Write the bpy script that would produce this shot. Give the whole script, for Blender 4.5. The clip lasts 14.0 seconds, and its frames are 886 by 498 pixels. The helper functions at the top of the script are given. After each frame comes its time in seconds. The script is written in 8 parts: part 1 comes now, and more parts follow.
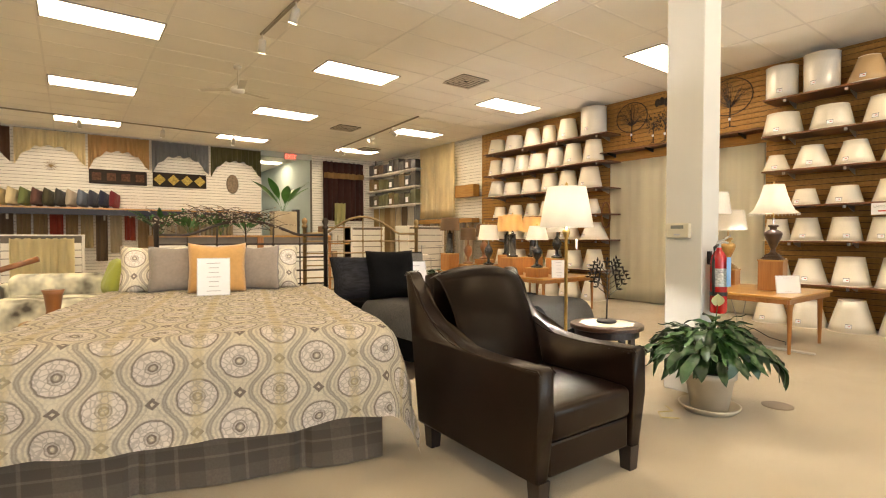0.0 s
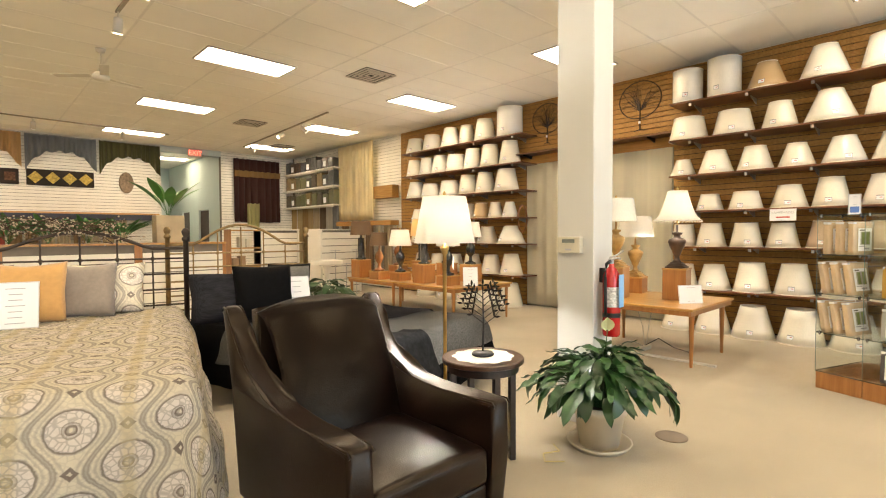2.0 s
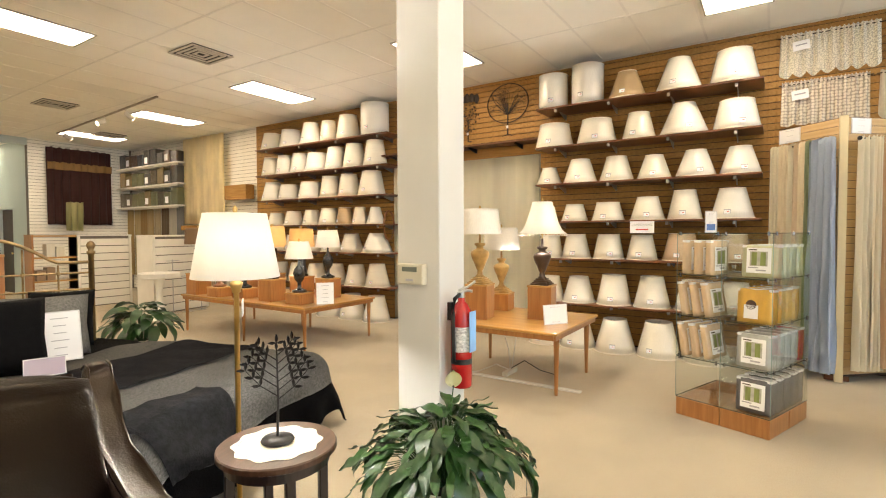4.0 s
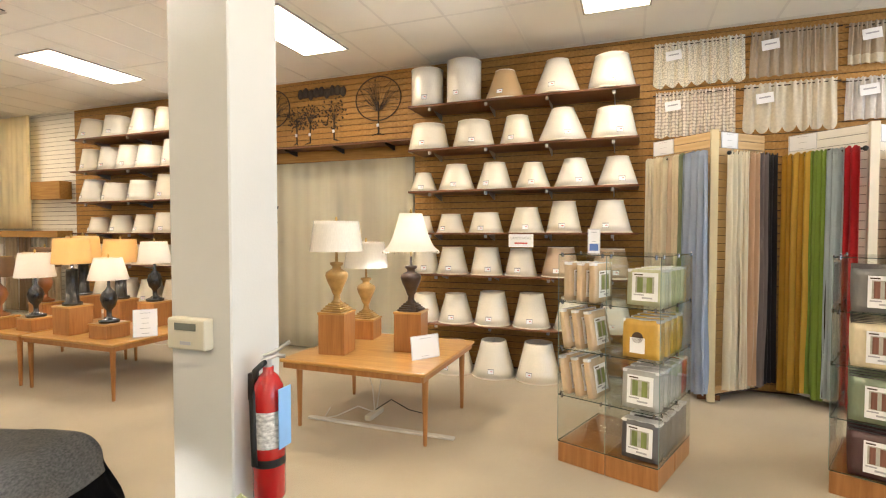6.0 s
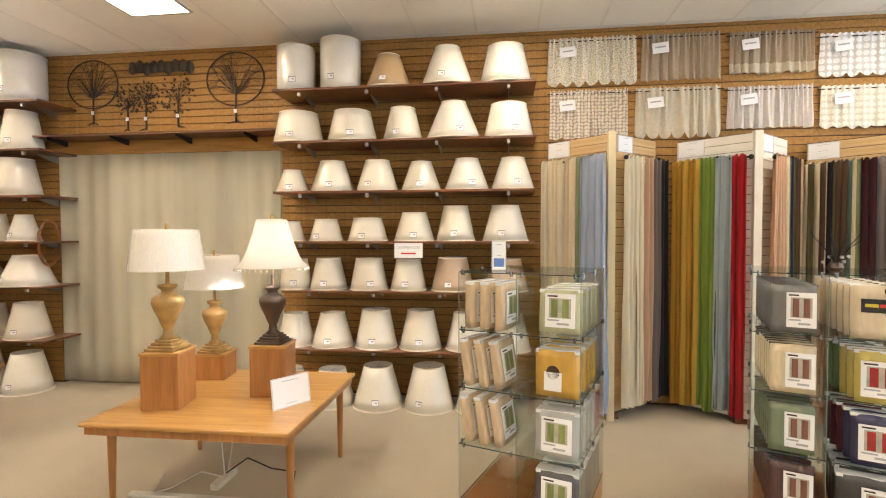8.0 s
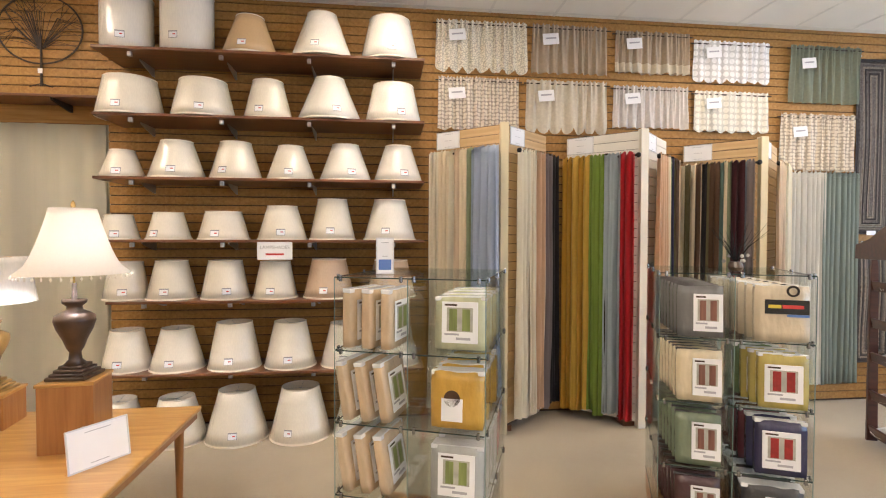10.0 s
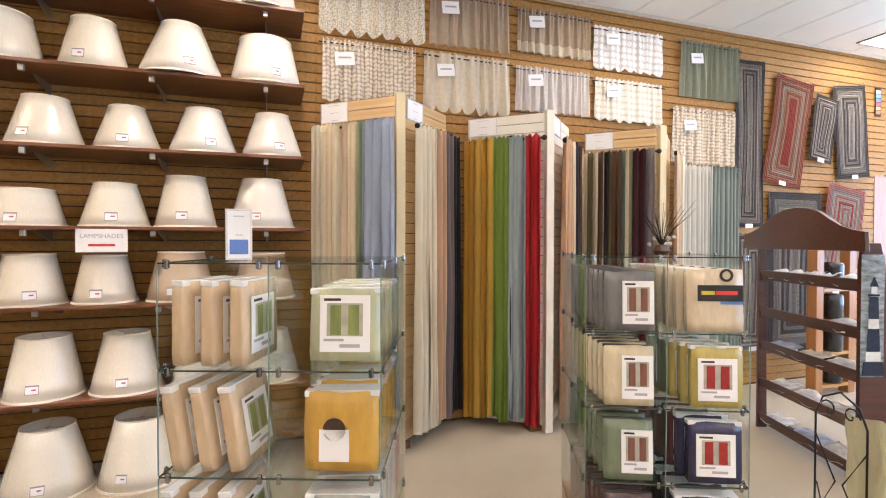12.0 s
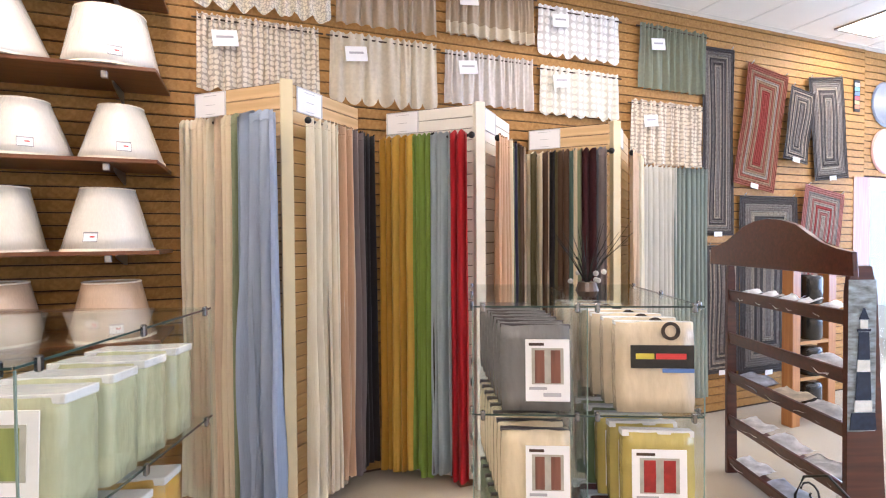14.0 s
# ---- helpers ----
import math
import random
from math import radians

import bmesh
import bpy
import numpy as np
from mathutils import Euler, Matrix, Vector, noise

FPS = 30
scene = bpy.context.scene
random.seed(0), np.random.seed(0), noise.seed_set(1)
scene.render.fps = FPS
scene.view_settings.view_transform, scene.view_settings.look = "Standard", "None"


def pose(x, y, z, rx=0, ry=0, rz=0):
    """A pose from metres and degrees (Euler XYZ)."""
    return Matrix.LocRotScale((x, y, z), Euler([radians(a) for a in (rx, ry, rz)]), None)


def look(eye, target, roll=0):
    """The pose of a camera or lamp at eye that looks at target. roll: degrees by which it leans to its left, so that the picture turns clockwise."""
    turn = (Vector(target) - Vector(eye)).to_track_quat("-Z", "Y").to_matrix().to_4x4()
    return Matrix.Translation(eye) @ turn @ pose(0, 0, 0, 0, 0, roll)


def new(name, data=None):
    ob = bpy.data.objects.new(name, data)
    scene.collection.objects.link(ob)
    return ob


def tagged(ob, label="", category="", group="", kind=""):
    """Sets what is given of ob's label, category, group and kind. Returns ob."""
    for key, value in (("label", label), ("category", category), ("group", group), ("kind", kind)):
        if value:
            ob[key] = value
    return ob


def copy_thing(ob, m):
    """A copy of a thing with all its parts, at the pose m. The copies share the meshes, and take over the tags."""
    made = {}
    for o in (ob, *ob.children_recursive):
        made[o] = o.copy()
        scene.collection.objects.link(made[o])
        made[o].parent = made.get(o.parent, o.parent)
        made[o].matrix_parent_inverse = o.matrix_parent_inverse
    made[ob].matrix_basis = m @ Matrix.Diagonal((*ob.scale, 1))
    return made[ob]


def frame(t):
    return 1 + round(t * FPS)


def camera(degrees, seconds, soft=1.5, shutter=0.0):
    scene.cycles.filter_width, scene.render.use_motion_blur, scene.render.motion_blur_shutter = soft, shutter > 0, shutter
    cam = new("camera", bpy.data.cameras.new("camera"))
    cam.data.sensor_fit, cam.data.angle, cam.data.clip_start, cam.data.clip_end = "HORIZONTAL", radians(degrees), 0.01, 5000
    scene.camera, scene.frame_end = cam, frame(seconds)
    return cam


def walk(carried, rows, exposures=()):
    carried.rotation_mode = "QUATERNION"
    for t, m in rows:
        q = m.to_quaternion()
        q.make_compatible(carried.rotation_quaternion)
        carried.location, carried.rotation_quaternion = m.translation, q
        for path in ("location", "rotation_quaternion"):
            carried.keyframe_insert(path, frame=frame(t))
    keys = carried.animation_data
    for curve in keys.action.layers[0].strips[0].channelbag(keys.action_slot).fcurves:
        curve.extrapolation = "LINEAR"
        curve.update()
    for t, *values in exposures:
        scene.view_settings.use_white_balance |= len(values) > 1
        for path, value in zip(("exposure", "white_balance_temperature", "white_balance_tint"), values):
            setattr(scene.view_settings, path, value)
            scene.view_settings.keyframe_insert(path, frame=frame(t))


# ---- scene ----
cam = camera(83.1, 14.0, soft=1.1)
METRES, EYE, TILT, LEAN, TURN = 5.1, 1.29, 0.0, 0.0, -37.3
EXPOSURES = [(0.0, -0.08, 6620, 12), (1.0, 0.05, 6500, 9.5), (3.5, 0.06, 6270, 10), (6.5, -0.02, 5930, 12), (8.0, -0.05, 5940, 13), (10.5, -0.18, 5650, 18), (11.5, 0.01, 5560, 19), (13.0, 0.05, 5420, 20.5), (14.0, 0.14, 5320, 22)]
PATH = [
    (0, (-0.006, 0.11, 1.211), (1.188, 1.713, 1.159), -0.0),
    (0.5, (0.158, 0.136, 1.249), (1.403, 1.7, 1.189), -0.2),
    (1, (0.346, 0.15, 1.27), (1.623, 1.688, 1.212), -0.2),
    (1.5, (0.522, 0.167, 1.306), (1.84, 1.67, 1.246), -0.3),
    (2, (0.717, 0.204, 1.337), (2.094, 1.653, 1.275), -0.3),
    (2.5, (0.926, 0.268, 1.37), (2.377, 1.643, 1.306), -0.2),
    (3, (1.138, 0.34, 1.411), (2.67, 1.624, 1.344), -0.2),
    (3.5, (1.341, 0.402, 1.448), (2.945, 1.594, 1.381), -0.2),
    (6, (2.392, 0.622, 1.618), (4.263, 1.325, 1.555), -0.0),
    (6.5, (2.598, 0.664, 1.644), (4.505, 1.263, 1.584), -0.0),
    (7, (2.79, 0.729, 1.652), (4.73, 1.214, 1.598), -0.0),
    (7.5, (2.961, 0.789, 1.68), (4.925, 1.16, 1.622), -0.1),
    (8, (3.117, 0.83, 1.681), (5.101, 1.077, 1.626), -0.1),
    (10.5, (3.81, 0.87, 1.636), (5.779, 0.523, 1.586), 0.1),
    (11, (3.946, 0.879, 1.609), (5.89, 0.412, 1.56), 0.0),
    (11.5, (4.084, 0.839, 1.573), (6.001, 0.271, 1.529), 0.1),
    (12, (4.235, 0.754, 1.542), (6.129, 0.112, 1.508), 0.1),
    (12.5, (4.388, 0.647, 1.575), (6.268, -0.034, 1.53), -0.2),
    (13, (4.527, 0.501, 1.611), (6.399, -0.2, 1.566), -0.4),
    (13.5, (4.641, 0.304, 1.652), (6.511, -0.404, 1.606), -0.3),
    (14, (4.719, 0.074, 1.679), (6.59, -0.632, 1.637), -0.4),
]
walk(cam, [(t, look(eye, target, roll)) for t, eye, target, roll in PATH], EXPOSURES)


# ---- world, daylight and lamps ----
world = bpy.data.worlds.new("sky")
scene.world = world
world.use_nodes = True
wn = world.node_tree.nodes
sky = wn.new("ShaderNodeTexSky")
sky.sky_type = "NISHITA"
sky.sun_disc = False
sky.sun_elevation = radians(38)
sky.sun_rotation = radians(140)
world.node_tree.links.new(sky.outputs[0], wn["Background"].inputs[0])
wn["Background"].inputs[1].default_value = 0.12
sun = new("sun", bpy.data.lights.new("sun", "SUN"))
sun.data.energy, sun.data.angle, sun.data.color = 2.0, radians(0.6), (1.0, 0.95, 0.86)
sun.matrix_world = look((10, 30, 25), (0, 0, 0))

TROFFER_LIGHT = (1.0, 0.81, 0.55)
TROFFER_POWER = 21.0
BULB = (1.0, 0.94, 0.84)


# ---- building helpers ----
def part(name, bm, material, parent=None, label="", smooth=False):
    me = bpy.data.meshes.new(name)
    bmesh.ops.recalc_face_normals(bm, faces=bm.faces)
    bm.to_mesh(me)
    bm.free()
    me.materials.append(material)
    if smooth:
        for p in me.polygons:
            p.use_smooth = True
    ob = new(name, me)
    if parent:
        ob.parent = parent
    if label:
        ob["label"] = label
    return ob


def again(name, like, parent, m, label=""):
    ob = new(name, like.data)
    ob.parent = parent
    ob.matrix_basis = m
    if label:
        ob["label"] = label
    return ob


def thing(name, label, category, m=None, group="", kind=""):
    ob = new(name)
    ob.empty_display_size = 0.1
    if m is not None:
        ob.matrix_basis = m
    return tagged(ob, label, category, group, kind)


def box(bm, x0, x1, y0, y1, z0, z1, bevel=0.0, seg=2, m=None):
    r = bmesh.ops.create_cube(bm, size=1)
    for v in r["verts"]:
        v.co = Vector(((x0 + x1) / 2 + v.co.x * (x1 - x0), (y0 + y1) / 2 + v.co.y * (y1 - y0), (z0 + z1) / 2 + v.co.z * (z1 - z0)))
    verts = r["verts"]
    if bevel:
        edges = list({e for v in verts for e in v.link_edges})
        out = bmesh.ops.bevel(bm, geom=edges, offset=bevel, segments=seg, affect="EDGES", profile=0.5)
        verts = list({v for f in out["faces"] for v in f.verts} | {v for v in verts if v.is_valid})
    if m is not None:
        bmesh.ops.transform(bm, matrix=m, verts=verts)
    return verts


def lathe(bm, profile, seg=32, m=None, cap=True):
    """A turned body: profile of (radius, height), bottom to top."""
    rings = []
    for r, z in profile:
        rings.append([bm.verts.new((r * math.cos(2 * math.pi * i / seg), r * math.sin(2 * math.pi * i / seg), z)) for i in range(seg)])
    for a, b in zip(rings, rings[1:]):
        for i in range(seg):
            bm.faces.new((a[i], a[(i + 1) % seg], b[(i + 1) % seg], b[i]))
    if cap:
        bm.faces.new(rings[0][::-1])
        bm.faces.new(rings[-1])
    if m is not None:
        bmesh.ops.transform(bm, matrix=m, verts=[v for ring in rings for v in ring])


def tube(bm, pts, r, seg=8, taper=1.0):
    pts = [Vector(p) for p in pts]
    rings = []
    for i, p in enumerate(pts):
        d = (pts[min(i + 1, len(pts) - 1)] - pts[max(i - 1, 0)]).normalized()
        up = Vector((0, 0, 1)) if abs(d.z) < 0.9 else Vector((1, 0, 0))
        a = d.cross(up).normalized()
        b = d.cross(a)
        rr = r * (1 + (taper - 1) * i / max(1, len(pts) - 1))
        rings.append([bm.verts.new(p + rr * (math.cos(2 * math.pi * k / seg) * a + math.sin(2 * math.pi * k / seg) * b)) for k in range(seg)])
    for a, b in zip(rings, rings[1:]):
        for k in range(seg):
            bm.faces.new((a[k], a[(k + 1) % seg], b[(k + 1) % seg], b[k]))
    bm.faces.new(rings[0][::-1])
    bm.faces.new(rings[-1])


def prism(bm, outline, x0, x1, bevel=0.0, seg=3):
    """An outline of (y, z) pushed from x0 to x1."""
    a = [bm.verts.new((x0, y, z)) for y, z in outline]
    b = [bm.verts.new((x1, y, z)) for y, z in outline]
    n = len(a)
    fs = [bm.faces.new(a), bm.faces.new(b[::-1])]
    for i in range(n):
        fs.append(bm.faces.new((a[i], b[i], b[(i + 1) % n], a[(i + 1) % n])))
    if bevel:
        bmesh.ops.bevel(bm, geom=list(fs[0].edges) + list(fs[1].edges), offset=bevel, segments=seg, affect="EDGES", profile=0.5)


def sheet(bm, fn, nu, nv, thick=0.0):
    """A grid surface fn(u, v), u and v from 0 to 1, with a uv map of (u, v)."""
    uv = bm.loops.layers.uv.verify()
    g = [[bm.verts.new(fn(i / nu, j / nv)) for i in range(nu + 1)] for j in range(nv + 1)]
    for j in range(nv):
        for i in range(nu):
            f = bm.faces.new((g[j][i], g[j][i + 1], g[j + 1][i + 1], g[j + 1][i]))
            for l, (a, b) in zip(f.loops, ((i, j), (i + 1, j), (i + 1, j + 1), (i, j + 1))):
                l[uv].uv = (a / nu, b / nv)
    if thick:
        bmesh.ops.solidify(bm, geom=bm.faces[:], thickness=thick)


# ---- materials ----
def base(name, rough=0.6, metal=0.0):
    m = bpy.data.materials.new(name)
    m.use_nodes = True
    b = m.node_tree.nodes["Principled BSDF"]
    b.inputs["Roughness"].default_value = rough
    b.inputs["Metallic"].default_value = metal
    return m, m.node_tree.nodes, m.node_tree.links, b


def ramp(nodes, stops, mode="LINEAR"):
    r = nodes.new("ShaderNodeValToRGB")
    r.color_ramp.interpolation = mode
    while len(r.color_ramp.elements) < len(stops):
        r.color_ramp.elements.new(0.5)
    for e, (p, c) in zip(r.color_ramp.elements, stops):
        e.position, e.color = p, (*c, 1) if len(c) == 3 else c
    return r


def calc(nodes, links, op, a, b=None):
    n = nodes.new("ShaderNodeMath")
    n.operation = op
    for k, v in ((0, a), (1, b)):
        if v is None:
            continue
        if isinstance(v, (int, float)):
            n.inputs[k].default_value = v
        else:
            links.new(v, n.inputs[k])
    return n.outputs[0]


def finish(nodes, links, b, colour, coord, bump, bscale, rnd, stretch=(1, 1, 1)):
    """Joins colour, a fine relief and a random lightness for each object."""
    if rnd:
        info = nodes.new("ShaderNodeObjectInfo")
        hsv = nodes.new("ShaderNodeHueSaturation")
        links.new(calc(nodes, links, "ADD", calc(nodes, links, "MULTIPLY", info.outputs["Random"], rnd), 1 - rnd / 2), hsv.inputs["Value"])
        links.new(colour, hsv.inputs["Color"])
        colour = hsv.outputs[0]
    links.new(colour, b.inputs["Base Color"])
    if bump:
        mp = nodes.new("ShaderNodeMapping")
        mp.inputs["Scale"].default_value = stretch
        links.new(coord, mp.inputs[0])
        n = nodes.new("ShaderNodeTexNoise")
        n.inputs["Scale"].default_value, n.inputs["Detail"].default_value = bscale, 3
        links.new(mp.outputs[0], n.inputs[0])
        bp = nodes.new("ShaderNodeBump")
        bp.inputs["Strength"].default_value, bp.inputs["Distance"].default_value = bump, 0.01
        links.new(n.outputs[0], bp.inputs["Height"])
        links.new(bp.outputs[0], b.inputs["Normal"])


def mat(name, col, rough=0.6, metal=0.0, var=0.12, scale=6.0, bump=0.15, bscale=80.0, rnd=0.0, coat=0.0, stretch=(1, 1, 1), detail=4, sheen=0.0):
    m, nodes, links, b = base(name, rough, metal)
    tc = nodes.new("ShaderNodeTexCoord")
    mp = nodes.new("ShaderNodeMapping")
    mp.inputs["Scale"].default_value = stretch
    links.new(tc.outputs["Object"], mp.inputs[0])
    n = nodes.new("ShaderNodeTexNoise")
    n.inputs["Scale"].default_value, n.inputs["Detail"].default_value = scale, detail
    links.new(mp.outputs[0], n.inputs[0])
    r = ramp(nodes, [(0.3, [c * (1 - var) for c in col]), (0.7, [min(1, c * (1 + var)) for c in col])])
    links.new(n.outputs[0], r.inputs[0])
    b.inputs["Coat Weight"].default_value = coat
    b.inputs["Coat Roughness"].default_value = 0.12
    b.inputs["Sheen Weight"].default_value = sheen
    finish(nodes, links, b, r.outputs[0], tc.outputs["Object"], bump, bscale, rnd, stretch)
    return m


def wood(name, dark, light, axis=1, rough=0.35, rnd=0.12, coat=0.2, scale=9.0):
    """Wood with its grain along one axis of the object."""
    m, nodes, links, b = base(name, rough)
    tc = nodes.new("ShaderNodeTexCoord")
    mp = nodes.new("ShaderNodeMapping")
    s = [1.0, 1.0, 1.0]
    s[axis] = 0.07
    mp.inputs["Scale"].default_value = s
    links.new(tc.outputs["Object"], mp.inputs[0])
    n = nodes.new("ShaderNodeTexNoise")
    n.inputs["Scale"].default_value, n.inputs["Detail"].default_value, n.inputs["Distortion"].default_value = scale * 4, 6, 0.6
    links.new(mp.outputs[0], n.inputs[0])
    r = ramp(nodes, [(0.3, dark), (0.52, [(a + c) / 2 for a, c in zip(dark, light)]), (0.72, light)])
    links.new(n.outputs[0], r.inputs[0])
    b.inputs["Coat Weight"].default_value = coat
    b.inputs["Coat Roughness"].default_value = 0.2
    finish(nodes, links, b, r.outputs[0], tc.outputs["Object"], 0.06, 120, rnd, s)
    return m


def glow(name, col, power):
    m = bpy.data.materials.new(name)
    m.use_nodes = True
    b = m.node_tree.nodes["Principled BSDF"]
    b.inputs["Base Color"].default_value = (0.8, 0.8, 0.8, 1)
    b.inputs["Emission Color"].default_value = (*col, 1)
    b.inputs["Emission Strength"].default_value = power
    return m


def shade_cloth(name, col, coat=0.0, see=0.35, rough=0.6):
    """Lampshade cloth that lets light through."""
    m, nodes, links, b = base(name, rough)
    tc = nodes.new("ShaderNodeTexCoord")
    n = nodes.new("ShaderNodeTexNoise")
    n.inputs["Scale"].default_value = 160
    mp = nodes.new("ShaderNodeMapping")
    mp.inputs["Scale"].default_value = (1, 1, 0.15)
    links.new(tc.outputs["Object"], mp.inputs[0])
    links.new(mp.outputs[0], n.inputs[0])
    r = ramp(nodes, [(0.35, [c * 0.93 for c in col]), (0.65, col)])
    links.new(n.outputs[0], r.inputs[0])
    b.inputs["Coat Weight"].default_value = coat
    b.inputs["Coat Roughness"].default_value = 0.06
    b.inputs["Coat IOR"].default_value = 1.7
    if coat:
        n2 = nodes.new("ShaderNodeTexNoise")
        n2.inputs["Scale"].default_value, n2.inputs["Detail"].default_value, n2.inputs["Distortion"].default_value = 18, 2, 1.0
        mp2 = nodes.new("ShaderNodeMapping")
        mp2.inputs["Scale"].default_value = (1, 1, 0.45)
        links.new(tc.outputs["Object"], mp2.inputs[0])
        links.new(mp2.outputs[0], n2.inputs[0])
        bp = nodes.new("ShaderNodeBump")
        bp.inputs["Strength"].default_value, bp.inputs["Distance"].default_value = 1.0, 0.009
        links.new(n2.outputs[0], bp.inputs["Height"])
        links.new(bp.outputs[0], b.inputs["Coat Normal"])
    finish(nodes, links, b, r.outputs[0], tc.outputs["Object"], 0, 1, 0.1)
    tr = nodes.new("ShaderNodeBsdfTranslucent")
    tr.inputs[0].default_value = (*col, 1)
    mx = nodes.new("ShaderNodeMixShader")
    mx.inputs[0].default_value = see
    links.new(b.outputs[0], mx.inputs[1])
    links.new(tr.outputs[0], mx.inputs[2])
    links.new(mx.outputs[0], nodes["Material Output"].inputs[0])
    return m


def sheer(name, col, clear=0.3, pattern=None):
    """Thin curtain cloth; a pattern of dots or lace lets more or less through."""
    m, nodes, links, b = base(name, 0.8)
    tc = nodes.new("ShaderNodeTexCoord")
    n = nodes.new("ShaderNodeTexNoise")
    n.inputs["Scale"].default_value = 40
    links.new(tc.outputs["Object"], n.inputs[0])
    r = ramp(nodes, [(0.3, [c * 0.88 for c in col]), (0.7, col)])
    links.new(n.outputs[0], r.inputs[0])
    links.new(r.outputs[0], b.inputs["Base Color"])
    tp = nodes.new("ShaderNodeBsdfTransparent")
    mx = nodes.new("ShaderNodeMixShader")
    if pattern:
        v = nodes.new("ShaderNodeTexVoronoi")
        v.inputs["Scale"].default_value = pattern[0]
        v.inputs["Randomness"].default_value = pattern[1]
        sp = nodes.new("ShaderNodeSeparateXYZ")
        cb = nodes.new("ShaderNodeCombineXYZ")
        links.new(tc.outputs["Object"], sp.inputs[0])
        links.new(sp.outputs[0], cb.inputs[0])
        links.new(sp.outputs[2], cb.inputs[1])
        v.voronoi_dimensions = "2D"
        links.new(cb.outputs[0], v.inputs["Vector"])
        q = ramp(nodes, [(pattern[2], (0.03, 0.03, 0.03)), (pattern[2] + 0.06, (clear, clear, clear))])
        links.new(v.outputs["Distance"], q.inputs[0])
        links.new(q.outputs[0], mx.inputs[0])
    else:
        mx.inputs[0].default_value = clear
    links.new(b.outputs[0], mx.inputs[1])
    links.new(tp.outputs[0], mx.inputs[2])
    links.new(mx.outputs[0], nodes["Material Output"].inputs[0])
    return m


def glass(name, tint=(0.965, 0.985, 0.975)):
    m, nodes, links, b = base(name, 0.02)
    g = nodes.new("ShaderNodeBsdfGlossy")
    g.inputs["Roughness"].default_value = 0.02
    t = nodes.new("ShaderNodeBsdfTransparent")
    t.inputs[0].default_value = (*tint, 1)
    f = nodes.new("ShaderNodeLayerWeight")
    f.inputs[0].default_value = 0.5
    k = calc(nodes, links, "ADD", calc(nodes, links, "MULTIPLY", calc(nodes, links, "POWER", f.outputs["Facing"], 4.0), 0.5), 0.035)
    mx = nodes.new("ShaderNodeMixShader")
    links.new(k, mx.inputs[0])
    links.new(t.outputs[0], mx.inputs[1])
    links.new(g.outputs[0], mx.inputs[2])
    links.new(mx.outputs[0], nodes["Material Output"].inputs[0])
    return m


CARPET = mat("carpet", (0.395, 0.328, 0.222), 0.95, var=0.10, scale=1.3, bump=0.5, bscale=260, detail=8, sheen=0.2)
TILE = mat("ceiling_tile", (0.92, 0.90, 0.83), 0.9, var=0.04, scale=0.8, bump=0.3, bscale=140)
GRID = mat("ceiling_grid", (0.84, 0.82, 0.76), 0.6, var=0.03, bump=0)
PAINT = mat("cream_paint", (0.64, 0.61, 0.54), 0.6, var=0.03, scale=2, bump=0.05, bscale=90)
COLUMN_PAINT = mat("column_paint", (0.58, 0.57, 0.535), 0.55, var=0.03, scale=2, bump=0.05, bscale=90)
PALE_BLUE = mat("pale_blue_paint", (0.54, 0.61, 0.59), 0.6, var=0.03, scale=2, bump=0.05, bscale=90)
SLAT = wood("oak_slat", (0.31, 0.162, 0.042), (0.46, 0.256, 0.076), axis=1, rough=0.55, rnd=0.1, coat=0.0)
SLAT.node_tree.nodes["Principled BSDF"].inputs["Specular IOR Level"].default_value = 0.25
SLAT_X = wood("tan_slat", (0.52, 0.34, 0.15), (0.66, 0.46, 0.23), axis=0, rough=0.45, rnd=0.06, coat=0.1)
GROOVE = mat("slat_groove", (0.05, 0.028, 0.014), 0.8, bump=0)
WHITE_SLAT = mat("white_slat", (0.80, 0.77, 0.70), 0.45, var=0.03, bump=0.03, rnd=0.05)
WHITE_GROOVE = mat("white_slat_groove", (0.16, 0.14, 0.12), 0.8, bump=0)
SHELF = wood("dark_shelf_wood", (0.11, 0.038, 0.014), (0.20, 0.078, 0.028), axis=1, rough=0.35, coat=0.3)
OAK = wood("oak_table_wood", (0.39, 0.19, 0.042), (0.54, 0.30, 0.082), axis=1, rough=0.3, coat=0.4)
OAK_Z = wood("oak_block_wood", (0.30, 0.12, 0.032), (0.42, 0.19, 0.055), axis=2, rough=0.35, coat=0.3)
MAHOGANY = wood("mahogany", (0.040, 0.010, 0.006), (0.085, 0.022, 0.012), axis=1, rough=0.3, coat=0.4)
ESPRESSO = wood("espresso_wood", (0.010, 0.006, 0.005), (0.022, 0.012, 0.009), axis=2, rough=0.35, coat=0.3)
CHROME = mat("chrome", (0.8, 0.8, 0.8), 0.15, 1.0, var=0.02, bump=0)
STEEL = mat("brushed_steel", (0.5, 0.5, 0.5), 0.35, 1.0, var=0.05, bump=0)
BRASS = mat("brass", (0.66, 0.46, 0.17), 0.3, 1.0, var=0.08, bump=0)
OLD_BRASS = mat("aged_brass", (0.30, 0.21, 0.10), 0.4, 0.9, var=0.25, scale=20, bump=0.1)
BLACK_IRON = mat("black_iron", (0.02, 0.018, 0.016), 0.5, 0.4, var=0.2, bump=0.2)
BRONZE_IRON = mat("bronze_iron", (0.055, 0.04, 0.03), 0.5, 0.5, var=0.3, bump=0.2)
PAPER = mat("white_card", (0.86, 0.86, 0.88), 0.6, var=0.02, bump=0)
